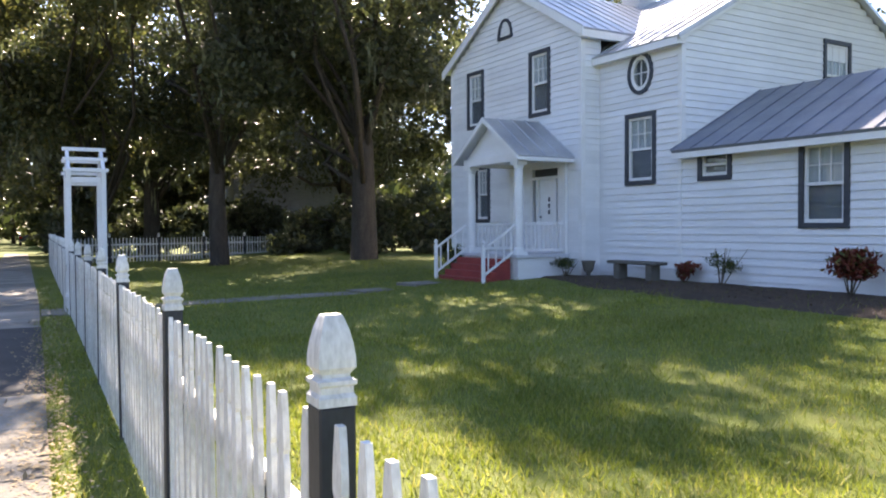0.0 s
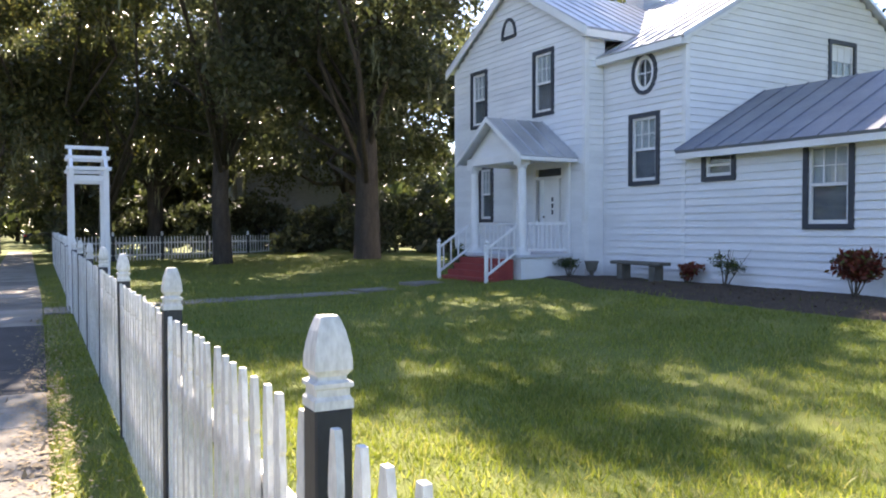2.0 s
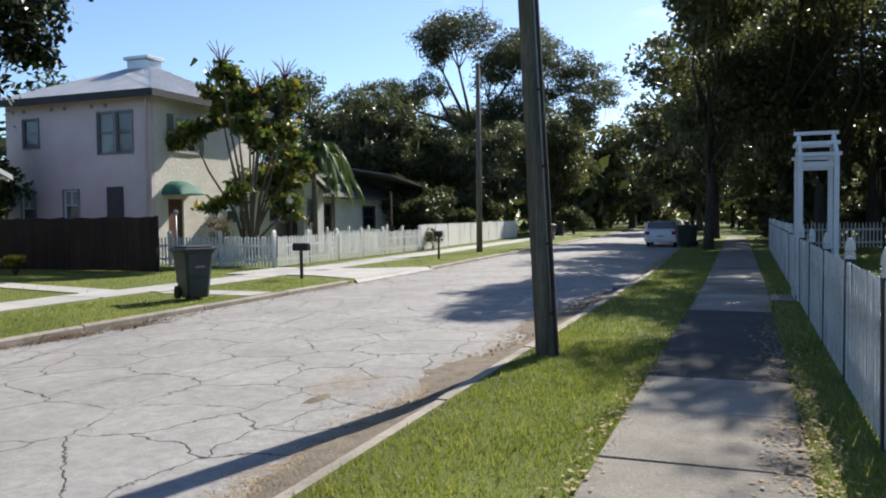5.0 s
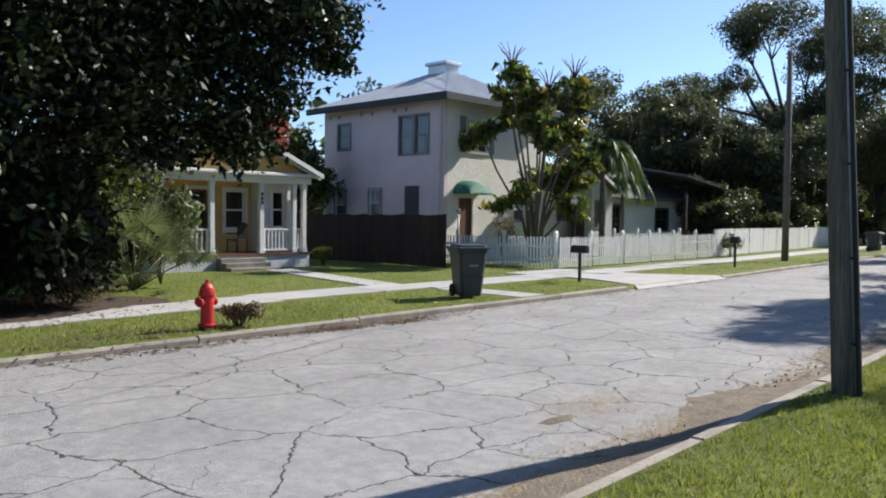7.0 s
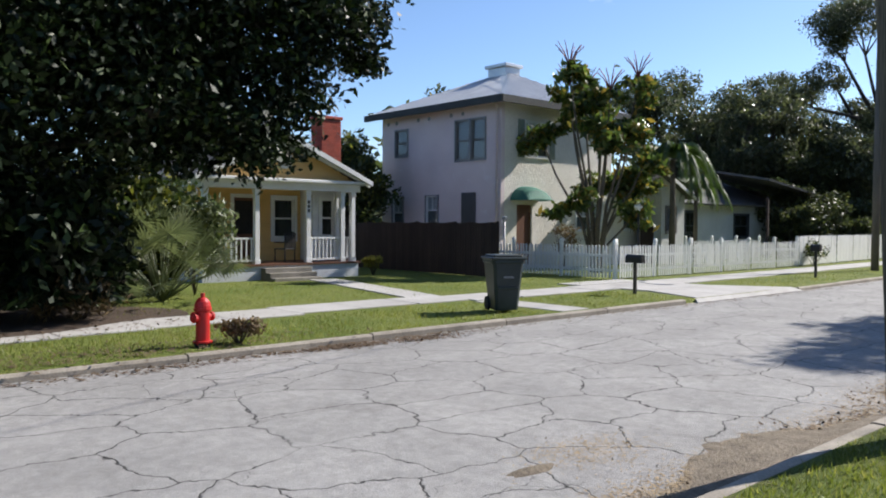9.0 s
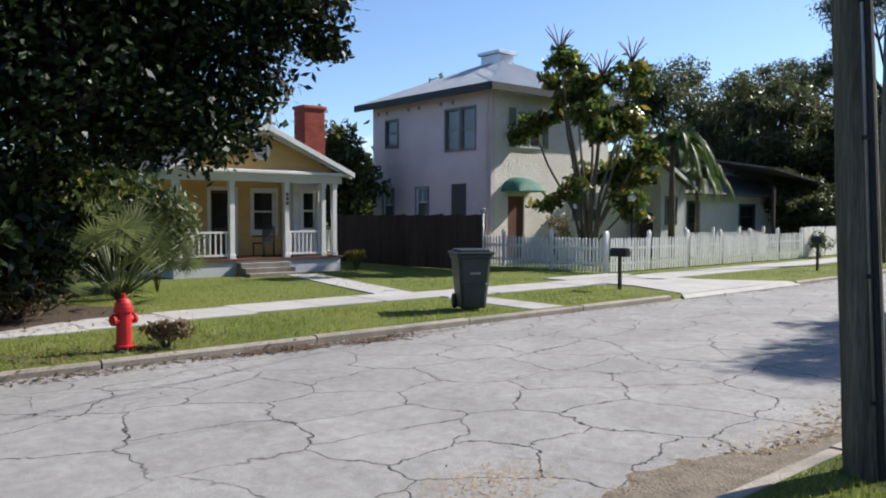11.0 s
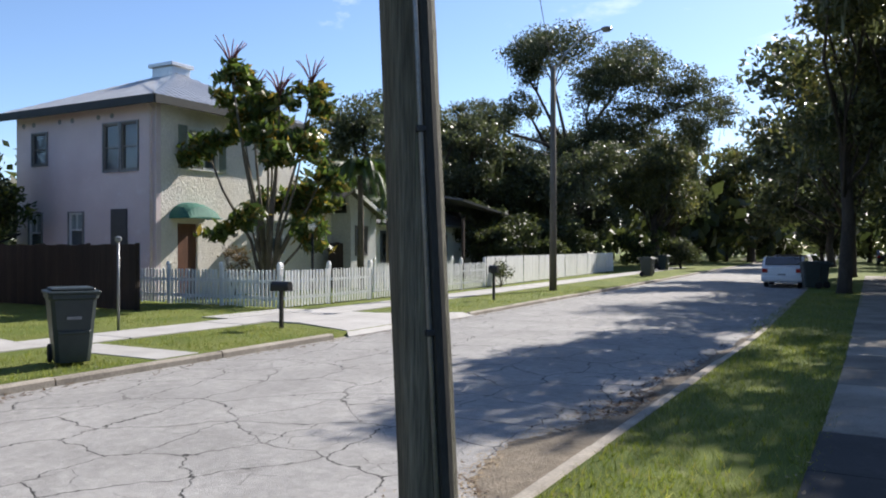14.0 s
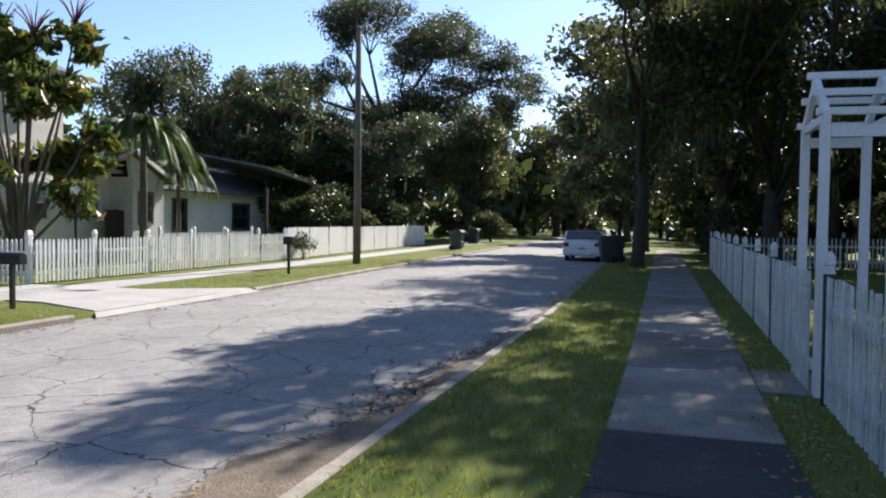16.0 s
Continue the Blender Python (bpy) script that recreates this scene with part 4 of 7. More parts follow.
part("eave_fascia", box(bmesh.new(), G - 0.18, 3.0, 5.2 - ov_ + 0.03, 5.2 - ov_ + 0.09, 6.6, 6.8), WHITE_TRIM, house)
part("soffit", box(bmesh.new(), G - 0.18, 3.0, 5.2 - ov_ + 0.09, 5.16, 6.62, 6.67), WHITE_TRIM, house)
bm = prism(bmesh.new(), [(-0.28, 2.2, 5.95), (-0.28, 2.2, 6.1), (5.0, 2.2, 9.03), (5.0, 2.2, 8.84)], (0, 0.06, 0))
part("rake_board", bm, WHITE_TRIM, house)
bm = bmesh.new()
box(bm, 4.5, 5.25, 8.35, 9.15, 7.5, 9.85)
box(bm, 4.42, 5.33, 8.27, 9.23, 9.85, 9.98, 0.02)
part("chimney", bm, GREY_BLOCK, house, "squat pale painted chimney")
part("vent_pipe", lathe(bmesh.new(), [(0.04, 0), (0.04, 0.4)], 8, (1.0, 7.7, 8.5)), GREY_METAL, house)

# ---- bench and plants against the white house ----
bench = thing("garden_bench", "dark mossy stone garden bench by the wall", "bench", pose(13.25, 15.2, 0.3, 0, 0, 3))
bm = box(bmesh.new(), -0.2, 0.2, -0.85, 0.85, 0.42, 0.5, 0.02)
part("seat", bm, STONE, bench)
for y in (-0.55, 0.55):
    part("leg", box(bmesh.new(), -0.16, 0.16, y - 0.1, y + 0.1, 0, 0.42, 0.02), STONE, bench)

urn = thing("stone_urn", "small weathered stone urn beside the bench", "urn", pose(13.0, 16.75, 0.3))
part("base", lathe(bmesh.new(), [(0.13, 0.0), (0.13, 0.05), (0.06, 0.08), (0.06, 0.14)], 12), STONE, urn)
part("bowl", lathe(bmesh.new(), [(0.06, 0.14), (0.13, 0.22), (0.17, 0.4), (0.19, 0.43), (0.19, 0.46), (0.15, 0.46)], 14), STONE, urn)


def shrub(name, label, at, h, r, n, material, seed, leaf=(0.06, 0.025)):
    rng = np.random.default_rng(seed)
    t = thing(name, label, "shrub", pose(*at))
    for i in range(8):
        d = rng.normal(size=2) * r * 0.45
        bm = bmesh.new()
        tube(bm, [(0, 0, -0.05), (d[0] * 0.5, d[1] * 0.5, h * 0.45), (d[0], d[1], h * 0.9)], [0.016, 0.011, 0.004], 5)
        part("stem", bm, BARK_PALE, t)
    pts = clump_points(rng, [(rng.normal() * r * 0.35, rng.normal() * r * 0.35, h * rng.uniform(0.45, 0.8), r * 0.55) for _ in range(6)], n, 9, 0.3)
    pts = pts[pts[:, 2] > 0.05]
    leaf_cloud("foliage", pts, leaf[0], leaf[1], material, rng, t, up=0.6)
    return t


shrub("croton_shrub", "dark red and green leafed shrub beside the wall", (13.55, 9.7, 0.3), 0.95, 0.5, 1500, L_RED, 11, (0.07, 0.025))
shrub("croton_shrub", "small red leafed shrub by the stone bench", (13.6, 13.95, 0.3), 0.5, 0.28, 700, L_RED, 12, (0.06, 0.022))
shrub("bare_sapling", "thin sapling with a few pale leaves", (13.5, 12.75, 0.3), 0.95, 0.35, 90, L_SHRUB, 13, (0.03, 0.015))
shrub("porch_shrub", "small grey-green shrub beside the porch base", (12.6, 17.2, 0.28), 0.55, 0.3, 600, L_SHRUB, 14, (0.05, 0.012))
shrub("porch_shrub", "loose shrub with pale flowers by the steps", (11.6, 21.6, 0.28), 0.8, 0.5, 700, L_SHRUB, 15, (0.06, 0.02))

bm = bmesh.new()
ring = [bm.verts.new((-15.9 + (3.6 + 0.5 * math.sin(3 * a) + 0.3 * math.sin(7 * a)) * math.cos(a) * 0.75, 5.0 + (4.4 + 0.5 * math.sin(2 * a)) * math.sin(a), 0.012)) for a in [2 * math.pi * i / 40 for i in range(40)]]
top = bm.verts.new((-15.9, 5.0, 0.1))
for i in range(40):
    bm.faces.new((ring[i], ring[(i + 1) % 40], top)).smooth = True
solid("tree_bed", bm, SOIL, "bare dark soil beneath the ficus", kind="structure")


# ---- picket fences ----
def picket_mesh(h, w, t, material, gothic=True):
    k = w / 2
    if gothic:
        o = [(-k, 0), (k, 0), (k, h - 0.2), (k * 0.9, h - 0.19), (k * 0.7, h - 0.165), (k, h - 0.15), (k * 0.97, h - 0.11), (k * 0.75, h - 0.05), (k * 0.45, h), (-k * 0.45, h), (-k * 0.75, h - 0.05), (-k * 0.97, h - 0.11), (-k, h - 0.15), (-k * 0.7, h - 0.165), (-k * 0.9, h - 0.19), (-k, h - 0.2)]
    else:
        o = [(-k, 0), (k, 0), (k, h - 0.06), (k * 0.3, h), (-k * 0.3, h), (-k, h - 0.06)]
    return mesh_of(prism(bmesh.new(), [(x, -t / 2, z) for x, z in o], (0, t, 0)), material, "picket")


def post_cap(bm, z, s):
    """A stepped square finial with a tapered gothic head."""
    prof = [(s * 1.14, z), (s * 1.14, z + 0.02), (s * 0.98, z + 0.03), (s * 0.98, z + 0.045), (s * 1.15, z + 0.05), (s * 1.15, z + 0.06), (s * 0.84, z + 0.066), (s * 0.84, z + 0.074), (s * 1.12, z + 0.09), (s * 1.1, z + 0.115), (s * 1.0, z + 0.145), (s * 0.82, z + 0.178), (s * 0.58, z + 0.206), (s * 0.5, z + 0.212)]
    rings = [[bm.verts.new((a * r, b * r, h)) for a, b in ((-1, -1), (1, -1), (1, 1), (-1, 1))] for r, h in prof]
    for p, q in zip(rings, rings[1:]):
        for i in range(4):
            bm.faces.new((p[i], p[(i + 1) % 4], q[(i + 1) % 4], q[i]))
    bm.faces.new(rings[-1])
    bm.faces.new(rings[0][::-1])
    return bm


def fence_run(name, label, a, b, panel, pickets, h, post_h, picket, post_mesh, cap_mesh, rail_mat, cap_mat, post_mat, seed, front=-1, group="", face=0.092):
    """A straight run: every panel has rails and pickets of its own, posts stand at the joints."""
    rng = random.Random(seed)
    a, b = Vector((*a, 0)), Vector((*b, 0))
    d = b - a
    n = max(1, round(d.length / panel))
    ang = math.degrees(math.atan2(d.y, d.x))
    f = thing(name, label, "fence", pose(a.x, a.y, 0, 0, 0, ang), group)
    L = d.length / n
    for i in range(n + 1):
        p = part("post", post_mesh, post_mat, f, m=pose(i * L, 0, 0, rng.uniform(-0.6, 0.6), rng.uniform(-0.6, 0.6), 0))
        if cap_mesh:
            part("finial", cap_mesh, cap_mat, p, "white pointed post cap")
    for i in range(n):
        bm = bmesh.new()
        for z in (0.24, h - 0.36):
            box(bm, i * L + 0.05, (i + 1) * L - 0.05, front * (face - 0.047), front * (face - 0.012), z, z + 0.085)
        part("rail", bm, rail_mat, f)
        for k in range(pickets):
            x = i * L + 0.055 + (k + 0.5) * (L - 0.11) / pickets + rng.uniform(-0.006, 0.006)
            part("picket", picket, rail_mat, f, m=pose(x, front * face, 0.035 + rng.uniform(-0.01, 0.008), rng.uniform(-0.5, 0.5), rng.uniform(-0.5, 0.5), rng.uniform(-2, 2)))
    return f


PK = picket_mesh(1.18, 0.06, 0.018, PICKET)
PST = mesh_of(box(bmesh.new(), -0.045, 0.045, -0.045, 0.045, -0.1, 1.235, 0.005), POST_DARK, "post")
CAP = mesh_of(post_cap(bmesh.new(), 1.235, 0.041), PICKET, "finial")
args = dict(h=1.2, post_h=1.24, face=0.03, picket=PK, post_mesh=PST, cap_mesh=CAP, rail_mat=PICKET, cap_mat=PICKET, post_mat=POST_DARK)
LBL = "weathered white gothic picket fence with charcoal posts"
fence_run("picket_fence", LBL, (0.8, -2.88), (0.8, 16.64), 2.44, 16, seed=1, front=1, **args)
fence_run("picket_fence", LBL, (0.8, 18.4), (0.8, 40.36), 2.44, 15, seed=2, front=1, **args)
fence_run("picket_fence", "weathered picket fence closing the far end of the yard", (1.0, 40.6), (13.0, 45.4), 2.44, 14, seed=3, front=-1, **args)

PK2 = picket_mesh(1.06, 0.07, 0.02, PICKET_CLEAN, False)
PST2 = mesh_of(box(bmesh.new(), -0.05, 0.05, -0.05, 0.05, -0.1, 1.1, 0.004), PICKET_CLEAN, "post")
CAP2 = mesh_of(post_cap(bmesh.new(), 1.1, 0.052), PICKET_CLEAN, "finial")
args2 = dict(h=1.08, post_h=1.1, picket=PK2, post_mesh=PST2, cap_mesh=CAP2, rail_mat=PICKET_CLEAN, cap_mat=PICKET_CLEAN, post_mat=PICKET_CLEAN)
LBL2 = "bright white picket fence along the far sidewalk"
fence_run("picket_fence", "white picket fence beside the pink stucco house", (-22.3, 24.1), (-15.6, 24.1), 2.23, 15, seed=4, front=-1, **args2)
fence_run("picket_fence", LBL2, (-15.6, 24.15), (-15.6, 28.6), 2.23, 15, seed=5, front=-1, **args2)
fence_run("picket_fence", LBL2, (-15.6, 28.65), (-15.75, 37.6), 2.23, 14, seed=6, front=-1, **args2)
PK3 = picket_mesh(1.3, 0.145, 0.018, PICKET_CLEAN, False)
args3 = dict(args2, picket=PK3, h=1.3)
fence_run("board_fence", "tall white board fence further down the street", (-15.8, 37.7), (-17.6, 62.0), 2.43, 16, seed=7, front=-1, **args3)
fence_run("picket_fence", "low white picket fence before the stucco cottage", (-19.0, 33.9), (-19.0, 40.6), 2.23, 14, seed=8, front=-1, **args2)

# dark board fence
df = thing("dark_fence", "tall dark brown board privacy fence", "fence", pose(-26.8, 21.5, 0))
for i in range(66):
    part("board", box(bmesh.new(), i * 0.127, i * 0.127 + 0.12, -0.012, 0.012, 0.02, 1.82 + 0.015 * math.sin(i * 7.1)), DARK_WOOD, df)
for z in (0.4, 1.5):
    part("rail", box(bmesh.new(), 0, 8.4, 0.014, 0.05, z, z + 0.09), DARK_WOOD, df)
for i in range(5):
    part("post", box(bmesh.new(), i * 2.07, i * 2.07 + 0.09, 0.052, 0.14, -0.1, 1.86), DARK_WOOD, df)

# gate arch
arch = thing("garden_arch", "white wooden gate arch with a small gabled top", "arch", pose(0.78, 17.6, 0))
for x in (0.0, 0.62):
    for y in (-0.6, 0.6):
        part("post", box(bmesh.new(), x - 0.045, x + 0.045, y - 0.045, y + 0.045, -0.1, 2.78, 0.004), WHITE_TRIM, arch)
bm = bmesh.new()
for x in (0.0, 0.62):
    for s in (-1, 1):
        prism(bm, [(x - 0.03, s * 0.68, 2.68), (x - 0.03, s * 0.68, 2.8), (x - 0.03, 0, 3.24), (x - 0.03, 0, 3.12)], (0.06, 0, 0))
    box(bm, x - 0.025, x + 0.025, -0.6, 0.6, 2.7, 2.78)
part("gable_frame", bm, WHITE_TRIM, arch)
for y, z in ((-0.62, 2.79), (0.62, 2.79), (0.0, 3.24), (-0.32, 3.02), (0.32, 3.02)):
    part("purlin", box(bmesh.new(), -0.09, 0.71, y - 0.035, y + 0.035, z - 0.03, z + 0.04, 0.004), WHITE_TRIM, arch)
for y in (-0.6, 0.6):
    part("cross_rail", box(bmesh.new(), 0.05, 0.57, y - 0.03, y + 0.03, 2.55, 2.66), WHITE_TRIM, arch)
gate = thing("garden_gate", "white picket gate under the arch", "gate", pose(0.7, 17.05, 0, 0, 0, 90))
for k in range(7):
    part("picket", PK, PICKET, gate, m=pose(0.07 + k * 0.16, 0, 0.05))
for z in (0.26, 0.85):
    part("rail", box(bmesh.new(), 0.0, 1.1, -0.06, -0.015, z, z + 0.08), PICKET, gate)

# ---- poles, bins, mailboxes, hydrant ----
pole = thing("utility_pole", "weathered grey-green wooden utility pole on the verge", "pole", pose(-2.43, 9.98, 0, 0.3, -2.7, 0))
bm = bmesh.new()
segs, rings = 28, []
rp = np.random.default_rng(4)
jit = rp.uniform(-0.006, 0.006, segs)
for i in range(24):
    z = -0.15 + i * 0.42
    r = 0.137 - 0.004 * z
    rings.append([bm.verts.new(((r + jit[k] + rp.uniform(-0.003, 0.003)) * math.cos(2 * math.pi * k / segs), (r + jit[k]) * math.sin(2 * math.pi * k / segs), z)) for k in range(segs)])
for p, q in zip(rings, rings[1:]):
    for k in range(segs):
        bm.faces.new((p[k], p[(k + 1) % segs], q[(k + 1) % segs], q[k])).smooth = True
bm.faces.new(rings[-1])
part("shaft", bm, POLE_WOOD, pole)
CA = radians(-43)
part("conduit", tube(bmesh.new(), [(r_ * math.cos(CA), r_ * math.sin(CA), z_) for r_, z_ in ((0.145, -0.1), (0.132, 3), (0.12, 6), (0.108, 9))], [0.012] * 4, 8), GREY_METAL, pole, "thin grey conduit")
for z in (0.5, 1.35, 2.28, 3.2, 4.6):
    part("clip", box(bmesh.new(), -0.02, 0.012, -0.022, 0.022, 0, 0.03, 0.004), BLACK, pole, m=pose((0.15 - 0.004 * z) * math.cos(CA), (0.15 - 0.004 * z) * math.sin(CA), z, 0, 0, -43))
bm = bmesh.new()
guard = []
for z_ in (-0.1, 2.0, 4.0, 6.0, 8.0):
    q_ = 0.139 - 0.004 * z_
    guard.append([bm.verts.new((k_ * math.cos(radians(a_)), k_ * math.sin(radians(a_)), z_)) for a_, k_ in ((-37, q_), (-33, q_ + 0.016), (-20, q_ + 0.021), (-8, q_ + 0.016), (-4, q_))])
for p, q in zip(guard, guard[1:]):
    for k in range(4):
        bm.faces.new((p[k], p[k + 1], q[k + 1], q[k]))
part("cable_guard", bm, TARRED, pole, "blackened strip guarding a cable")

lamp = thing("street_lamp", "grey wooden street lamp pole with curved arm", "lamp post", pose(-12.2, 36.6, 0))
part("shaft", tube(bmesh.new(), [(0, 0, -0.2), (0, 0, 4), (0, 0, 9.0)], [0.15, 0.13, 0.1], 14), POLE_GREY, lamp)
part("arm", tube(bmesh.new(), [(0, 0, 8.7), (0.5, 0.1, 9.5), (1.2, 0.2, 10.1), (1.95, 0.3, 10.3)], [0.035, 0.035, 0.03, 0.03], 8), GREY_METAL, lamp)
part("lamp_head", lathe(bmesh.new(), [(0.05, 0.1), (0.2, 0.06), (0.24, 0.0), (0.12, -0.1)], 12, (2.1, 0.32, 10.28)), GREY_METAL, lamp)

far_pole = thing("utility_pole", "distant wooden pole with a crossarm behind the roofs", "pole", pose(-57.1, 39.5, 0, 0, 0, 25))
part("shaft", tube(bmesh.new(), [(0, 0, -0.2), (0, 0, 6), (0, 0, 11.1)], [0.2, 0.17, 0.13], 10), POLE_GREY, far_pole)
for z in (10.6, 9.8):
    part("crossarm", box(bmesh.new(), -0.08, 0.08, -1.15, 1.15, z - 0.09, z + 0.09), POLE_GREY, far_pole)
for y in (-1.0, -0.5, 0.5, 1.0):
    part("insulator", lathe(bmesh.new(), [(0.05, 0), (0.08, 0.08), (0.05, 0.2)], 8, (0, y, 10.73)), GREY_METAL, far_pole)

far_pole = thing("utility_pole", "distant wooden pole with a crossarm behind the roofs", "pole", pose(-59.1, 36.0, 0, 0, 0, 40))
part("shaft", tube(bmesh.new(), [(0, 0, -0.2), (0, 0, 6), (0, 0, 10.8)], [0.2, 0.17, 0.13], 10), POLE_GREY, far_pole)
for z in (10.3, 9.5):
    part("crossarm", box(bmesh.new(), -0.08, 0.08, -1.15, 1.15, z - 0.09, z + 0.09), POLE_GREY, far_pole)
for y in (-1.0, -0.5, 0.5, 1.0):
    part("insulator", lathe(bmesh.new(), [(0.05, 0), (0.08, 0.08), (0.05, 0.2)], 8, (0, y, 10.43)), GREY_METAL, far_pole)
cable = thing("overhead_cable", "thin black cable strung between street poles", "cable")
part("wire", tube(bmesh.new(), [Vector((-12.2, 36.6, 8.9)).lerp(Vector((-2.85, 9.9, 9.3)), i / 14) - Vector((0, 0, 2.4 * (i / 14) * (1 - i / 14))) for i in range(15)], [0.012] * 15, 6), BLACK, cable)


def wheelie_bin(at, rz, label):
    t = thing("wheelie_bin", label, "bin", pose(*at, 0, 0, rz) @ Matrix.Scale(1.1, 4), "wheelie bins")
    bm = bmesh.new()
    prof = [(0.21, 0.24, 0.04), (0.22, 0.25, 0.1), (0.285, 0.33, 0.88), (0.31, 0.355, 0.9), (0.31, 0.355, 0.95)]
    rings = []
    for a, b, z in prof:
        c = 0.05
        rings.append([bm.verts.new((x, y, z)) for x, y in ((-a + c, -b), (a - c, -b), (a, -b + c), (a, b - c), (a - c, b), (-a + c, b), (-a, b - c), (-a, -b + c))])
    for p, q in zip(rings, rings[1:]):
        for i in range(8):
            bm.faces.new((p[i], p[(i + 1) % 8], q[(i + 1) % 8], q[i]))
    bm.faces.new(rings[0][::-1])
    bm.faces.new(rings[-1])
    part("body", bm, BIN_GREEN, t)
    bm = box(bmesh.new(), -0.33, 0.33, -0.38, 0.38, 0.955, 1.0, 0.015)
    box(bm, -0.27, 0.27, -0.3, 0.3, 1.0, 1.04, 0.018)
    part("lid", bm, BIN_GREEN, t)
    part("handle", tube(bmesh.new(), [(-0.26, 0.37, 0.9), (-0.26, 0.46, 0.95), (0.26, 0.46, 0.95), (0.26, 0.37, 0.9)], [0.018] * 4, 8), BIN_GREEN, t)
    for x in (-0.27, 0.21):
        part("wheel", lathe(bmesh.new(), [(0.05, 0), (0.13, 0.01), (0.13, 0.05), (0.05, 0.06)], 16), RUBBER, t, m=pose(x, 0.22, 0.13, 0, 90, 0))
    part("emblem", box(bmesh.new(), -0.09, 0.09, -0.325, -0.3, 0.62, 0.66), GREY_METAL, t)
    part("grip_bar", box(bmesh.new(), -0.2, 0.2, -0.31, -0.28, 0.42, 0.47, 0.01), BIN_GREEN, t)
    return t


wheelie_bin((-11.25, 14.4, 0.01), 62, "dark green wheeled bin standing at the kerb")
wheelie_bin((-12.75, 53.2, 0.0), 80, "dark wheeled bin further down the far kerb")
wheelie_bin((-14.9, 66.0, 0.0), 80, "dark wheeled bin beside distant mailbox")
wheelie_bin((-3.0, 44.1, 0.0), -80, "dark bin on the near verge behind the parked car")
wheelie_bin((-3.3, 43.4, 0.0), -70, "dark bin on the near verge behind the parked car")


def mailbox(at, rz, label, tall=1.0, small=False):
    t = thing("mailbox", label, "mailbox", pose(*at, 0, 0, rz), "mailboxes")
    part("post", box(bmesh.new(), -0.035, 0.035, -0.035, 0.035, -0.1, tall - 0.2), BLACK, t)
    bm = bmesh.new()
    w, l, h = (0.09, 0.24, 0.12) if not small else (0.1, 0.15, 0.14)
    pts = [(-w, -l, tall - 0.2), (w, -l, tall - 0.2), (w, -l, tall - 0.2 + h)] + [(w * math.cos(a), -l, tall - 0.2 + h + w * math.sin(a)) for a in [math.pi * i / 8 for i in range(1, 8)]] + [(-w, -l, tall - 0.2 + h)]
    prism(bm, pts, (0, 2 * l, 0))
    part("box", bm, BLACK, t)
    part("door", box(bmesh.new(), -w * 0.85, w * 0.85, -l - 0.012, -l - 0.002, tall - 0.19, tall - 0.2 + h), BLACK, t)
    part("flag", box(bmesh.new(), w, w + 0.008, -0.08, 0.06, tall - 0.12, tall - 0.07), RED_PAINT, t)
    for k in range(3):
        part("marking", box(bmesh.new(), w + 0.002, w + 0.006, 0.08 + k * 0.045, 0.11 + k * 0.045, tall - 0.17, tall - 0.11), PICKET_CLEAN, t)
    return t


mailbox((-11.95, 19.95, 0), 90, "black curved-top mailbox on a thin post")
mailbox((-11.87, 30.4, 0), 90, "black mailbox with small roof on a post", 1.1, True)
mailbox((-13.6, 58.0, 0), 90, "dark mailbox on a post far down the street")

hyd = thing("fire_hydrant", "bright red cast iron fire hydrant", "fire hydrant", pose(-10.78, 7.8, 0))
part("foot", lathe(bmesh.new(), [(0.12, -0.05), (0.12, 0.07), (0.09, 0.09)], 18), BLACK, hyd)
part("barrel", lathe(bmesh.new(), [(0.14, 0.06), (0.14, 0.085), (0.1, 0.09), (0.1, 0.1), (0.095, 0.5), (0.125, 0.52), (0.125, 0.55)], 18), RED_PAINT, hyd)
part("bonnet", lathe(bmesh.new(), [(0.115, 0.55), (0.115, 0.58), (0.1, 0.64), (0.06, 0.69), (0.03, 0.7), (0.03, 0.76), (0.015, 0.76)], 18), RED_PAINT, hyd)
for rz in (20, 200, 290):
    part("outlet", lathe(bmesh.new(), [(0.05, 0.08), (0.05, 0.14), (0.068, 0.145), (0.068, 0.18), (0.025, 0.185), (0.025, 0.21)], 12), RED_PAINT, hyd, m=pose(0, 0, 0.42, 90, 0, rz))
for k in range(6):
    a = k * math.pi / 3
    part("bolt", lathe(bmesh.new(), [(0.012, 0.04), (0.012, 0.06)], 6, (0.122 * math.cos(a), 0.122 * math.sin(a), 0)), RED_PAINT, hyd)
shrub("weed_clump", "brown dried weeds beside the hydrant", (-10.75, 8.35, 0), 0.35, 0.3, 260, L_DRY, 21, (0.05, 0.02))


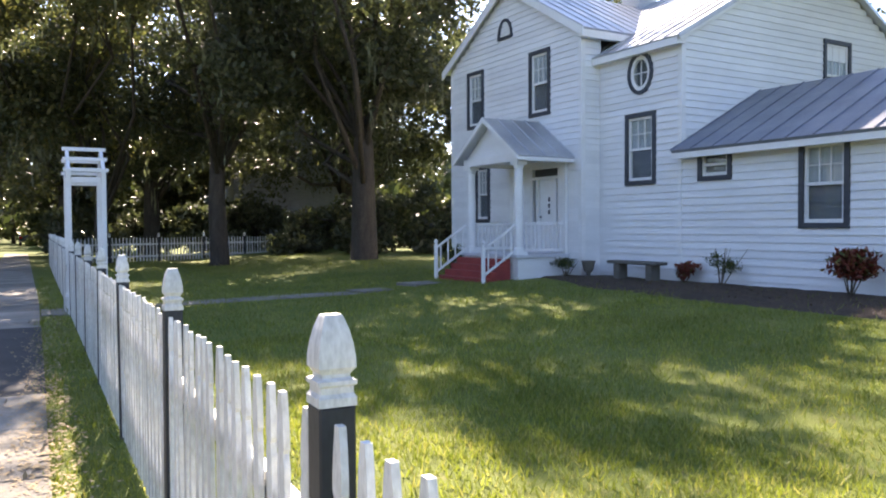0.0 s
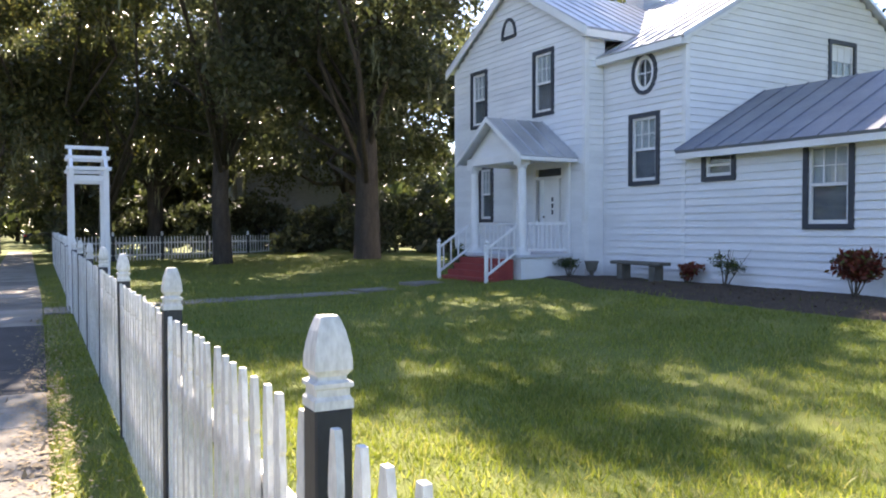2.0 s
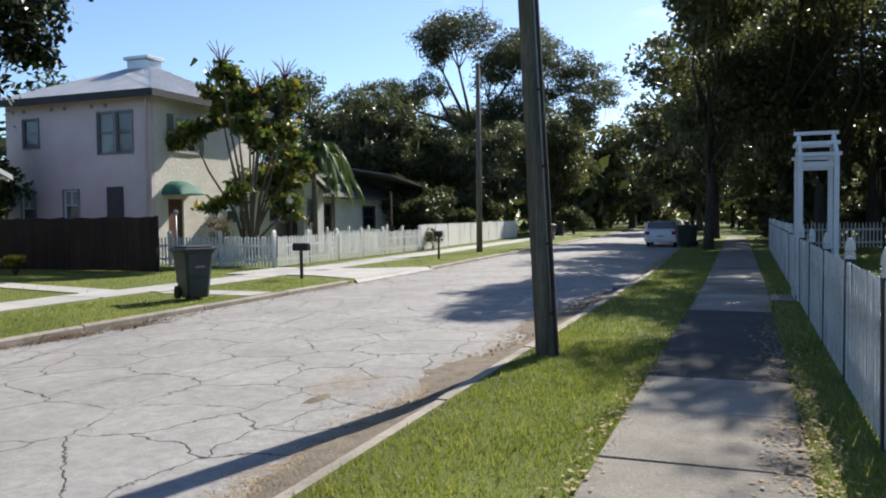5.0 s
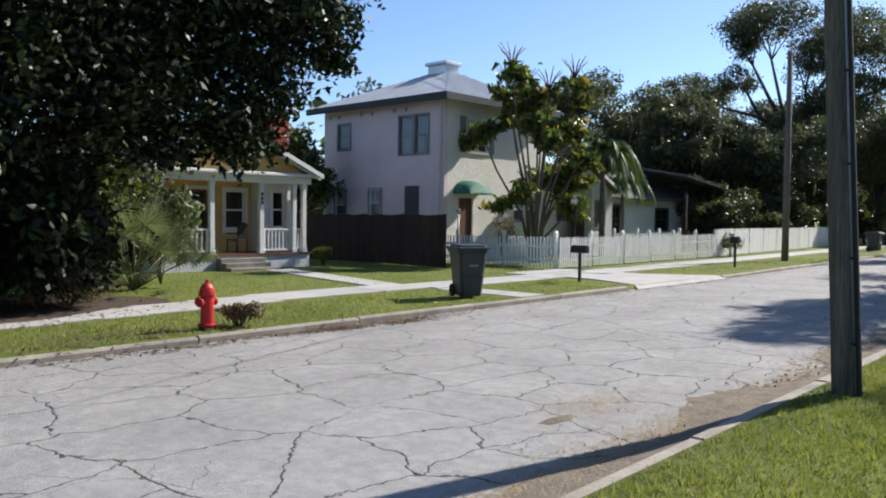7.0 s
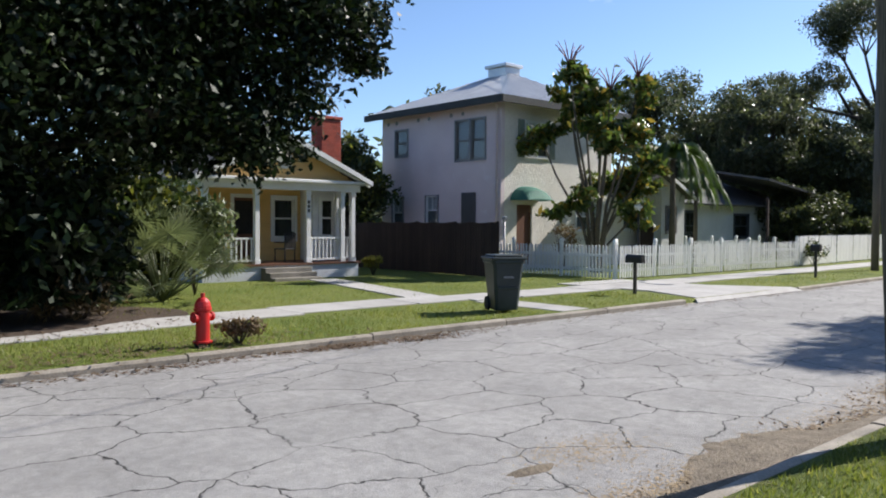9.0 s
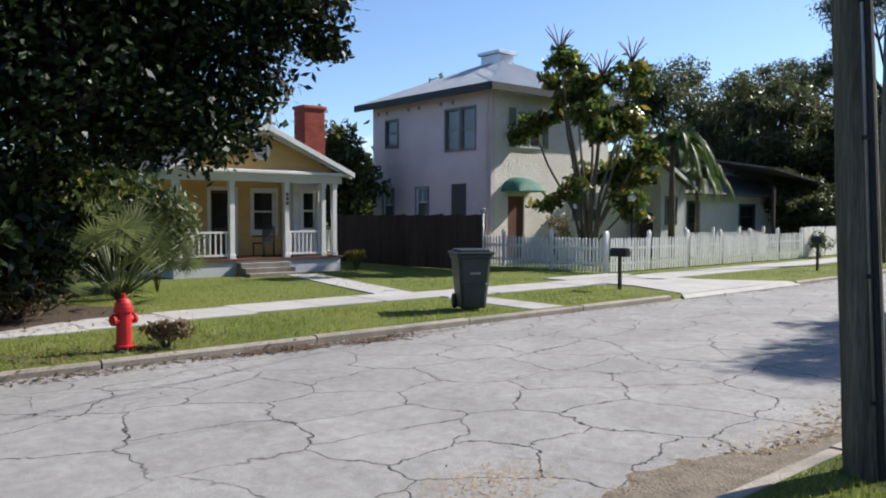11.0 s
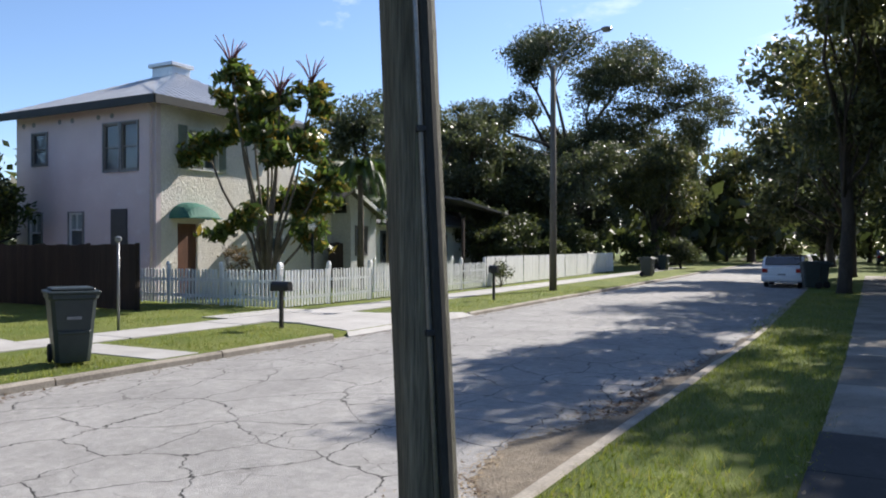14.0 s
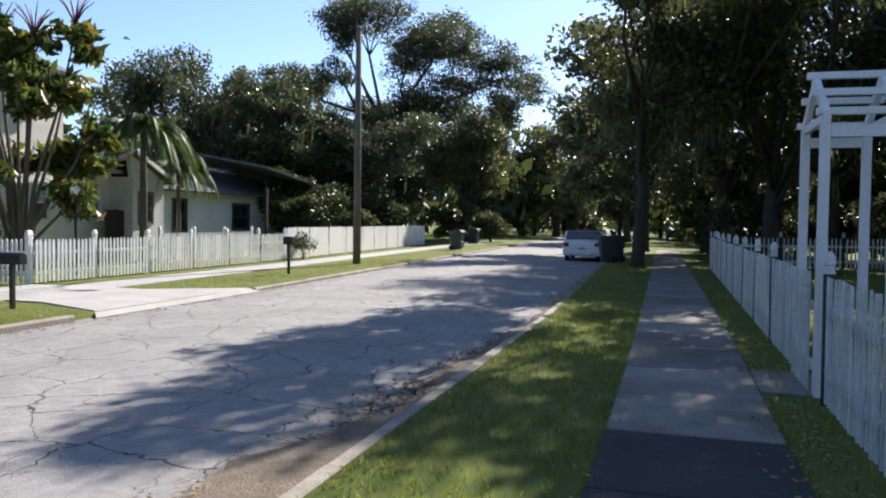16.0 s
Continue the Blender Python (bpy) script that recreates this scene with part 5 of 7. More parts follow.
# ---- parked cars ----
def car(at, rz, paint, label):
    t = thing("parked_car", label, "car", pose(*at, 0, 0, rz))
    o = [(-2.2, 0.3), (2.2, 0.3), (2.25, 0.65), (2.1, 0.85), (1.15, 0.95), (0.55, 1.38), (-1.0, 1.42), (-1.75, 1.0), (-2.2, 0.95), (-2.25, 0.6)]
    bm = prism(bmesh.new(), [(-0.86, y, z) for y, z in o], (1.72, 0, 0))
    bmesh.ops.bevel(bm, geom=list(bm.edges), offset=0.05, segments=2, affect="EDGES")
    part("body", bm, paint, t)
    bm = prism(bmesh.new(), [(-0.75, -1.66, 1.03), (-0.75, -1.06, 1.36), (0.75, -1.06, 1.36), (0.75, -1.66, 1.03)], (0, -0.06, 0.05))
    part("rear_window", bm, GLASS_DARK, t)
    for x in (-0.875, 0.865):
        part("side_window", prism(bmesh.new(), [(x, -1.3, 1.02), (x, 0.95, 1.02), (x, 0.5, 1.32), (x, -0.95, 1.34)], (0.012, 0, 0)), GLASS_DARK, t)
    for x in (-0.8, 0.62):
        for y in (-1.4, 1.4):
            w = part("wheel", lathe(bmesh.new(), [(0.2, 0), (0.32, 0.01), (0.32, 0.18), (0.2, 0.19)], 20), RUBBER, t, m=pose(x, y, 0.32, 0, 90, 0))
            part("rim", lathe(bmesh.new(), [(0.19, -0.005), (0.19, 0.195)], 14), GREY_METAL, w)
    for x in (-0.7, 0.7):
        part("tail_lamp", box(bmesh.new(), x - 0.12, x + 0.12, -2.28, -2.2, 0.72, 0.9, 0.01), RED_LAMP, t)
    part("bumper", box(bmesh.new(), -0.84, 0.84, -2.3, -2.18, 0.36, 0.56, 0.02), paint, t)
    part("plate", box(bmesh.new(), -0.16, 0.16, -2.315, -2.302, 0.6, 0.68), GREY_METAL, t)
    return t


GLASS_DARK = mat("dark_car_glass", (0.015, 0.017, 0.02), (0.02, 0.022, 0.025), 0.08, 3, 40, 0.0)
car((-4.65, 47.0, -0.12), 2, CAR_WHITE, "white sedan parked along the near kerb")
car((-5.3, 56.5, -0.12), 2, CAR_DARK, "dark car parked ahead of the white sedan")
car((-0.4, 92.0, 0.02), 2, CAR_DARK, "dark car parked at the far end of the sidewalk")

# ---- yellow cottage ----
cot = thing("yellow_cottage", "yellow clapboard cottage with white columned porch", "house", pose(-24, 15.7, 0))
X1, Y0, Y1 = 2.0, -2.75, 2.8       # porch front and sides from the base
part("porch_base", box(bmesh.new(), 0.0, X1, Y0, Y1, -0.1, 0.44), GREY_BLOCK, cot)
part("porch_floor", box(bmesh.new(), 0.0, X1 + 0.05, Y0 - 0.05, Y1 + 0.05, 0.44, 0.5), BROWN_DOOR, cot)
mE = wall_frame(0, 0, "E")
cd, cw = (-0.75, 0.05, 0.55, 2.6), (0.7, 1.5, 1.25, 2.6)
part("wall_panel", wall_slab(Y0, Y1 - 1.05, 0.5, 3.1, [cd, cw], 0.15), YELLOW, cot, m=mE)
siding(cot, mE, lambda z: (Y0, Y1 - 1.05), 0.5, 3.0, 0.16, [cd, cw], YELLOW)
mE2 = wall_frame(0.8, 0, "E")
cw2 = (2.08, 2.6, 1.3, 2.6)
part("bay_wall", wall_slab(Y1 - 1.04, Y1 - 0.05, 0.5, 3.1, [cw2], 0.15), WHITE, cot, m=mE2)
siding(cot, mE2, lambda z: (Y1 - 1.04, Y1 - 0.05), 0.5, 3.0, 0.16, [cw2], WHITE)
part("bay_return", box(bmesh.new(), 0.0, 0.64, Y1 - 1.03, Y1 - 0.9, 0.5, 3.1), WHITE, cot)
# Near-black sheets right behind these panes stand for the unlit room.
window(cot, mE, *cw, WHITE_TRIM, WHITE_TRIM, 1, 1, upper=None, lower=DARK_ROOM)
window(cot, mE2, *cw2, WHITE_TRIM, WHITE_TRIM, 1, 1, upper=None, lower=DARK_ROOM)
dd = part("front_door", box(bmesh.new(), cd[0], cd[1], 0.08, 0.12, cd[2], cd[3]), BROWN_DOOR, cot, m=mE)
part("screen_panel", box(bmesh.new(), cd[0] + 0.1, cd[1] - 0.1, 0.05, 0.075, 1.4, cd[3] - 0.1), DARK_ROOM, dd)
bm = bmesh.new()
for a, b, c, d in ((cd[0] - 0.12, cd[0], 0.5, cd[3] + 0.12), (cd[1], cd[1] + 0.12, 0.5, cd[3] + 0.12), (cd[0], cd[1], cd[3], cd[3] + 0.12)):
    box(bm, a, b, -0.045, 0.03, c, d)
part("door_frame", bm, WHITE_TRIM, cot, m=mE)
bm = bmesh.new()
box(bm, -10, -0.16, Y0, Y0 + 0.15, -0.1, 3.1)
box(bm, -10, 0.64, Y1 - 0.15, Y1, -0.1, 3.1)
box(bm, -10.15, -10, Y0, Y1, -0.1, 3.1)
part("rear_wall", bm, WHITE, cot)


def square_column(h, s):
    bm = box(bmesh.new(), -s, s, -s, s, 0.14, h - 0.14, 0.006)
    box(bm, -s * 1.3, s * 1.3, -s * 1.3, s * 1.3, 0, 0.14, 0.008)
    return box(bm, -s * 1.25, s * 1.25, -s * 1.25, s * 1.25, h - 0.14, h, 0.008)


SQ = mesh_of(square_column(2.32, 0.075), WHITE_TRIM, "column")
for y in (Y0 + 0.12, -0.95, 0.88, 2.2, 2.62):
    c = part("column", SQ, WHITE_TRIM, cot, m=pose(X1 - 0.1, y, 0.5))
    if y == 0.88:
        for k in range(3):
            part("marking", box(bmesh.new(), 0.077, 0.085, -0.04, 0.04, 1.62 + k * 0.14, 1.72 + k * 0.14), BLACK, c)
part("column", SQ, WHITE_TRIM, cot, m=pose(1.0, 2.62, 0.5))
for a, b, n in ((Y0 + 0.2, -1.03, 9), (0.96, 2.12, 8)):
    baluster_rail(cot, (X1 - 0.1, a, 0.5), (X1 - 0.1, b, 0.5), 0.82, n, r=0.02)
baluster_rail(cot, (0.9, 2.62, 0.5), (X1 - 0.18, 2.62, 0.5), 0.82, 6, r=0.02)
bm = bmesh.new()
box(bm, X1 - 0.25, X1 + 0.05, Y0 - 0.05, Y1 + 0.05, 2.82, 3.05, 0.01)
box(bm, X1 - 0.2, X1 + 0.25, Y0 - 0.3, Y1 + 0.32, 3.05, 3.16, 0.02)
box(bm, 0.0, X1 - 0.25, Y1 - 0.2, Y1 + 0.05, 2.82, 3.05)
box(bm, 0.0, X1 - 0.25, Y0 - 0.05, Y0 + 0.2, 2.82, 3.05)
part("porch_beam", bm, WHITE_TRIM, cot)
part("porch_ceiling", box(bmesh.new(), 0.0, X1 - 0.25, Y0 + 0.2, Y1 - 0.2, 2.9, 2.95), WHITE_TRIM, cot)
YM, ZP = 0.05, 4.5
mF = wall_frame(X1 - 0.05, 0, "E")
siding(cot, mF, lambda z: (Y0 + (YM - Y0) * (z - 3.05) / 1.35, Y1 - (Y1 - YM) * (z - 3.05) / 1.35), 3.17, 4.36, 0.16, [], YELLOW)
part("gable_panel", prism(bmesh.new(), [(Y0, 0.005, 3.1), (Y1, 0.005, 3.1), (YM, 0.005, 4.4)], (0, 0.1, 0)), YELLOW, cot, m=mF)
for y in (Y0 - 0.35, Y1 + 0.35):
    hip_or_gable_panel(cot, [(X1 + 0.3, y, 3.14), (-10.3, y, 3.14), (-10.3, YM, ZP), (X1 + 0.3, YM, ZP)], 0.1, SHINGLE, 0, "roof_panel", "grey shingle roof")
bm = bmesh.new()
for y in (Y0 - 0.35, Y1 + 0.35):
    prism(bm, [(X1 + 0.3, y, 3.02), (X1 + 0.3, y, 3.17), (X1 + 0.3, YM, ZP + 0.03), (X1 + 0.3, YM, ZP - 0.14)], (0.06, 0, 0))
    prism(bm, [(X1 + 0.1, y, 2.98), (X1 + 0.1, y, 3.06), (X1 + 0.1, YM, ZP - 0.1), (X1 + 0.1, YM, ZP - 0.24)], (0.1, 0, 0))
part("rake_board", bm, WHITE_TRIM, cot)
rv = part("gable_vent", oval_ring(0.2, 0.2, 0.28, 0.28, -0.06, 0.0), WHITE_TRIM, cot, m=mF @ pose(0.0, -0.02, 3.75))
for i in range(5):
    part("slat", box(bmesh.new(), -0.19, 0.19, -0.03, -0.01, -0.17 + i * 0.075, -0.13 + i * 0.075), WHITE_TRIM, rv)
part("vent_back", oval_ring(0.01, 0.01, 0.21, 0.21, -0.005, 0.0), DARK_ROOM, rv)
for i in range(3):
    part("step", box(bmesh.new(), X1 + i * 0.28, X1 + 0.3 + i * 0.28, -0.85, 0.8, -0.05, 0.38 - i * 0.14, 0.01), CONCRETE, cot)
ch = part("chimney", box(bmesh.new(), -1.5, -0.8, 3.16, 4.0, -0.05, 5.6), MORTAR, cot, "red brick chimney")
BR = mesh_of(box(bmesh.new(), -0.1, 0.1, -0.012, 0.012, -0.03, 0.03, 0.004), BRICK_RED, "brick")
HALF = mesh_of(box(bmesh.new(), -0.048, 0.048, -0.012, 0.012, -0.03, 0.03, 0.004), BRICK_RED, "brick")
for row in range(23):
    z = 3.8 + row * 0.077
    odd = row % 2
    for u, me in [(-0.21 + 0.21 * k, BR) for k in range(3)] + [(-0.365, HALF), (0.365, HALF)] if odd else [(-0.315 + 0.21 * k, BR) for k in range(4)]:
        part("brick", me, BRICK_RED, ch, m=pose(-0.795, 3.58 + u, z, 0, 0, 90))
    for u, me in [((-0.245 if not odd else -0.175) + 0.21 * k, BR) for k in range(3)] + [(-0.31 if odd else 0.31, HALF)]:
        part("brick", me, BRICK_RED, ch, m=pose(-1.15 + u, 3.155, z))
part("chimney_cap", box(bmesh.new(), -1.56, -0.74, 3.1, 4.06, 5.6, 5.72, 0.02), BRICK_RED, ch)
chair = thing("porch_chair", "black metal armchair on the porch", "chair", pose(-23.05, 16.3, 0.5, 0, 0, -75))
part("seat", box(bmesh.new(), -0.25, 0.25, -0.25, 0.25, 0.4, 0.44, 0.01), BLACK, chair)
for k in range(7):
    part("back_slat", box(bmesh.new(), -0.25 + k * 0.077, -0.21 + k * 0.077, 0.22, 0.25, 0.44, 0.95 + 0.06 * math.sin(math.pi * k / 6)), BLACK, chair)
for x in (-0.24, 0.21):
    for y in (-0.24, 0.21):
        part("leg", box(bmesh.new(), x, x + 0.03, y, y + 0.03, 0, 0.4), BLACK, chair)
    part("armrest", box(bmesh.new(), x, x + 0.04, -0.25, 0.25, 0.62, 0.66, 0.01), BLACK, chair)
shrub("yellow_shrub", "yellow-green shrub at the cottage corner", (-22.1, 19.2, 0), 0.75, 0.35, 500, leaf_mat("yellow_shrub_leaves", (0.12, 0.13, 0.02), (0.32, 0.28, 0.04)), 22, (0.07, 0.03))

# ---- pink stucco house ----
pink = thing("stucco_house", "two-storey pale pink stucco house with hipped roof", "house", pose(-25.2, 28.2, 0))
XE, XW, YS, YN = 3.75, -3.75, -3.4, 3.6
mPS, mPE = wall_frame(0, YS, "S"), wall_frame(XE, 0, "E")
o = 25.2
s_w = [(-24.0 + o, -22.3 + o, 4.33, 5.95), (-27.95 + o, -27.12 + o, 4.72, 5.88), (-28.15 + o, -27.42 + o, 1.55, 2.97), (-25.86 + o, -25.1 + o, 1.75, 2.95)]
part("wall_panel", wall_slab(XW, XE, -0.1, 6.6, s_w, 0.2), STUCCO_PINK, pink, m=mPS)
e_w = [(26.15 - 28.2, 27.5 - 28.2, 4.45, 5.85), (29.35 - 28.2, 31.1 - 28.2, 1.5, 2.75)]
e_d = (25.7 - 28.2, 26.6 - 28.2, 0.1, 2.55)
part("wall_panel", wall_slab(YS + 0.202, YN, -0.1, 6.6, e_w + [e_d], 0.2), STUCCO_CREAM, pink, m=mPE)
bm = bmesh.new()
box(bm, XW, XW + 0.2, YS + 0.2, YN, -0.1, 6.6)
box(bm, XW + 0.2, XE - 0.2, YN - 0.2, YN, -0.1, 6.6)
part("rear_wall", bm, STUCCO_PINK, pink)
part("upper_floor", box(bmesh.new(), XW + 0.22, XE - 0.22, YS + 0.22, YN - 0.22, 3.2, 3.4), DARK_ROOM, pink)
for i, wv in enumerate(s_w):
    if i == 0:
        um = (wv[0] + wv[1]) / 2
        for a_, b_ in ((wv[0], um - 0.07), (um + 0.07, wv[1])):
            window(pink, mPS, a_, b_, wv[2], wv[3], GREY_METAL, SASH_GREY, 1, 1, trim_w=0.04, upper=None, lower=SCREEN)
        part("mullion", box(bmesh.new(), um - 0.07, um + 0.07, -0.03, 0.1, wv[2], wv[3]), WHITE_TRIM, pink, m=mPS)
    else:
        window(pink, mPS, *wv, GREY_METAL, SASH_GREY if i == 1 else WHITE_TRIM, 1, 1 if i == 1 else 2, trim_w=0.04, upper=None if i == 1 else CURTAIN, lower=SCREEN)
part("storm_panel", box(bmesh.new(), -23.65 + o, -22.82 + o, -0.04, -0.002, 1.3, 3.04, 0.01), NAVY, pink, "dark shuttered opening", m=mPS)
um = (e_w[0][0] + e_w[0][1]) / 2
window(pink, mPE, e_w[0][0], um - 0.04, 4.45, 5.85, WHITE_TRIM, WHITE_TRIM, 3, 3, trim_w=0.04)
window(pink, mPE, um + 0.04, e_w[0][1], 4.45, 5.85, WHITE_TRIM, WHITE_TRIM, 3, 3, trim_w=0.04)
for u in (e_w[0][0] - 0.42, e_w[0][1] + 0.06):
    sh = part("shutter", box(bmesh.new(), u, u + 0.36, -0.05, -0.002, 4.42, 5.9, 0.006), SHUTTER, pink, m=mPE)
    for k in range(12):
        part("slat", box(bmesh.new(), u + 0.05, u + 0.31, -0.065, -0.052, 4.5 + k * 0.112, 4.57 + k * 0.112), SHUTTER, sh)
window(pink, mPE, e_w[1][0], (e_w[1][0] + e_w[1][1]) / 2 - 0.03, 1.5, 2.75, WHITE_TRIM, WHITE_TRIM, 3, 3, trim_w=0.04)
window(pink, mPE, (e_w[1][0] + e_w[1][1]) / 2 + 0.03, e_w[1][1], 1.5, 2.75, WHITE_TRIM, WHITE_TRIM, 3, 3, trim_w=0.04)
part("front_door", box(bmesh.new(), e_d[0], e_d[1], 0.08, 0.13, e_d[2], e_d[3]), BROWN_DOOR, pink, "brown wooden door", m=mPE)
# rounded canvas awning over the door
bm = bmesh.new()
prev = None
for i in range(13):
    a = math.pi * i / 12
    ring = [bm.verts.new((-2.05 + 0.82 * math.cos(a) * k, -0.9 * f, 2.7 + 0.58 * math.sin(a) * k2)) for k, f, k2 in ((1.0, 0.0, 1.0), (1.0, 0.45, 0.93), (0.95, 0.8, 0.7), (0.9, 1.0, 0.1), (0.9, 1.0, 0.0))]
    if prev:
        for p in range(4):
            bm.faces.new((prev[p], ring[p], ring[p + 1], prev[p + 1]))
    prev = ring
part("awning", bm, AWNING, pink, "domed green canvas awning", m=mPE)
for y in (XE,):
    part("downpipe", tube(bmesh.new(), [(XE - 0.16, YS - 0.35, 6.55), (XE - 0.16, YS - 0.07, 6.3), (XE - 0.16, YS - 0.07, 0.0)], [0.045] * 3, 8), STUCCO_PINK, pink)
for i, x in enumerate((-3.3, -2.7, -1.2, -0.5, 0.9, 1.6)):
    part("wall_vent", lathe(bmesh.new(), [(0.09, 0), (0.09, 0.02)], 10), GREY_METAL, pink, m=pose(x, YS - 0.001, 6.22, 90, 0, 0))
E_ = 0.55
zE, zA = 6.64, 8.5
cor = [(XW - E_, YS - E_, zE), (XE + E_, YS - E_, zE), (XE + E_, YN + E_, zE), (XW - E_, YN + E_, zE)]
r0, r1 = (-0.6, 0.4, zA), (0.6, 0.4, zA)
for quad in ([cor[0], cor[1], r1, r0], [cor[2], cor[3], r0, r1]):
    hip_or_gable_panel(pink, quad, 0.06, ROOF_METAL, 0.0, "roof_panel", "bare metal hip roof")
for tri in ([cor[1], cor[2], r1, r1], [cor[3], cor[0], r0, r0]):
    hip_or_gable_panel(pink, tri, 0.06, ROOF_METAL, 0.0, "roof_panel", "bare metal hip roof")
for p, q in ((cor[0], cor[1]), (cor[1], cor[2])):
    for k in range(26):
        f = (k + 0.5) / 26
        a = Vector(p).lerp(Vector(q), f)
        top = Vector(r0).lerp(Vector(r1), 0.5 if p is cor[0] else 1.0)
        side = (Vector(q) - Vector(p)).normalized()
        up_ = (top - a)
        run = up_ - side * up_.dot(side)
        reach = min(1.0, (min(f, 1 - f) * 2) * 1.1)
        bm = bmesh.new()
        b = a + run * reach
        prism(bm, [a - side * 0.012, a + side * 0.012, b + side * 0.012, b - side * 0.012], (0, 0, 0.03))
        part("seam", bm, ROOF_METAL, pink)
bm = bmesh.new()
box(bm, XW - E_ - 0.04, XE + E_ + 0.04, YS - E_ - 0.06, YS - E_ + 0.01, zE - 0.27, zE + 0.005)
box(bm, XE + E_ - 0.01, XE + E_ + 0.06, YS - E_ + 0.01, YN + E_, zE - 0.27, zE + 0.005)
box(bm, XW - E_, XE + E_ - 0.01, YS - E_ + 0.01, YS, zE - 0.12, zE - 0.08)
box(bm, XE, XE + E_ - 0.01, YS, YN + E_, zE - 0.12, zE - 0.08)
part("eave", bm, EAVE_DARK, pink, "dark painted eave")
bm = box(bmesh.new(), -0.5, 0.6, 0.1, 1.0, 8.1, 8.76)
box(bm, -0.62, 0.72, -0.02, 1.12, 8.76, 8.9, 0.02)
part("roof_turret", bm, ROOF_METAL, pink, "square metal roof ventilator")
mPA = wall_frame(3.65, 0, "E")
aw = (32.8 - 28.2, 33.75 - 28.2, 1.55, 2.95)
part("annex_wall", wall_slab(3.61, 6.2, -0.1, 3.5, [aw], 0.2), STUCCO_CREAM, pink, m=mPA)
window(pink, mPA, *aw, WHITE_TRIM, WHITE_TRIM, 3, 3, trim_w=0.05)
bm = bmesh.new()
box(bm, -3, 3.44, 6.0, 6.2, -0.1, 3.5)
part("annex_wall", bm, STUCCO_CREAM, pink)
hip_or_gable_panel(pink, [(3.95, 3.62, 3.9), (3.95, 6.5, 3.45), (-3, 6.5, 3.45), (-3, 3.62, 3.9)], 0.1, WHITE_TRIM, 0, "annex_roof", "pale low annex roof")
gl = thing("garden_lamp", "white globe lamp on a black post", "lamp post", pose(-16.60, 26.84, 0))
part("post", tube(bmesh.new(), [(0, 0, -0.1), (0, 0, 2.25)], [0.045, 0.04], 10), BLACK, gl)
part("globe", lathe(bmesh.new(), [(0.04, 2.25), (0.12, 2.31), (0.16, 2.42), (0.12, 2.53), (0.03, 2.58)], 14), WHITE_TRIM, gl)
tl = thing("pole_lamp", "thin pale pole with a small lamp head", "lamp post", pose(-14.6, 17.9, 0))
part("post", tube(bmesh.new(), [(0, 0, -0.1), (0, 0, 1.85)], [0.028, 0.025], 8), GREY_METAL, tl)
part("lamp_head", lathe(bmesh.new(), [(0.03, 1.85), (0.07, 1.88), (0.07, 1.95), (0.02, 1.98)], 10), GREY_METAL, tl)

# ---- white stucco cottage beyond ----
c3 = thing("stucco_cottage", "low white stucco cottage with a grey shingle roof", "house", pose(-25.5, 44, 0))
m3 = wall_frame(2.5, 0, "E")
ws = [(-6.2, -5.0, 1.1, 2.5), (-3.6, -2.6, 1.0, 2.5), (1.6, 3.2, 1.1, 2.4)]
part("wall_panel", wall_slab(-7.0, 6.4, -0.1, 3.0, ws, 0.2), STUCCO_WHITE, c3, m=m3)
for wv in ws:
    window(c3, m3, *wv, NAVY, NAVY, 1, 2, upper=None, lower=DARK_ROOM, trim_w=0.08)
bm = bmesh.new()
box(bm, -5, 2.3, -7.0, -6.8, -0.1, 3.0)
box(bm, -5, 2.3, 6.2, 6.4, -0.1, 3.0)
box(bm, -5.2, -5, -7.0, 6.4, -0.1, 3.0)
part("rear_wall", bm, STUCCO_WHITE, c3)
hip_or_gable_panel(c3, [(3.1, -7.4, 2.95), (3.1, 6.9, 2.95), (-1.3, 6.9, 4.6), (-1.3, -7.4, 4.6)], 0.1, SHINGLE, 0)
hip_or_gable_panel(c3, [(-5.7, -7.4, 2.95), (-5.7, 6.9, 2.95), (-1.3, 6.9, 4.6), (-1.3, -7.4, 4.6)], 0.1, SHINGLE, 0)
FY0, FY1, FXE = -9.68, -7.76, 5.0        # front room
mFR = wall_frame(FXE, 0, "E")
fw = (-9.32, -8.55, 1.44, 2.60)
part("room_wall", wall_slab(FY0, FY1, -0.1, 3.20, [fw], 0.2), STUCCO_WHITE, c3, m=mFR)
window(c3, mFR, *fw, SASH_GREY, SASH_GREY, 1, 2, upper=None, lower=SCREEN, trim_w=0.07)
part("room_wall", box(bmesh.new(), 2.52, FXE - 0.2, FY0, FY0 + 0.2, -0.1, 3.20), STUCCO_WHITE, c3)
part("room_wall", box(bmesh.new(), 2.52, FXE - 0.2, FY1 - 0.2, FY1, -0.1, 3.20), STUCCO_WHITE, c3)
FM, FP = FY0 - 0.2, 4.20
part("gable_panel", prism(bmesh.new(), [(FXE - 0.2, FY0, 3.20), (FXE - 0.2, FY1, 3.20), (FXE - 0.2, FM, FP - 0.1)], (0.18, 0, 0)), STUCCO_WHITE, c3)
hip_or_gable_panel(c3, [(FXE + 0.35, FY1 + 0.35, 3.08), (-1.0, FY1 + 0.35, 3.08), (-1.0, FM, FP), (FXE + 0.35, FM, FP)], 0.09, SHINGLE, 0, "roof_panel")
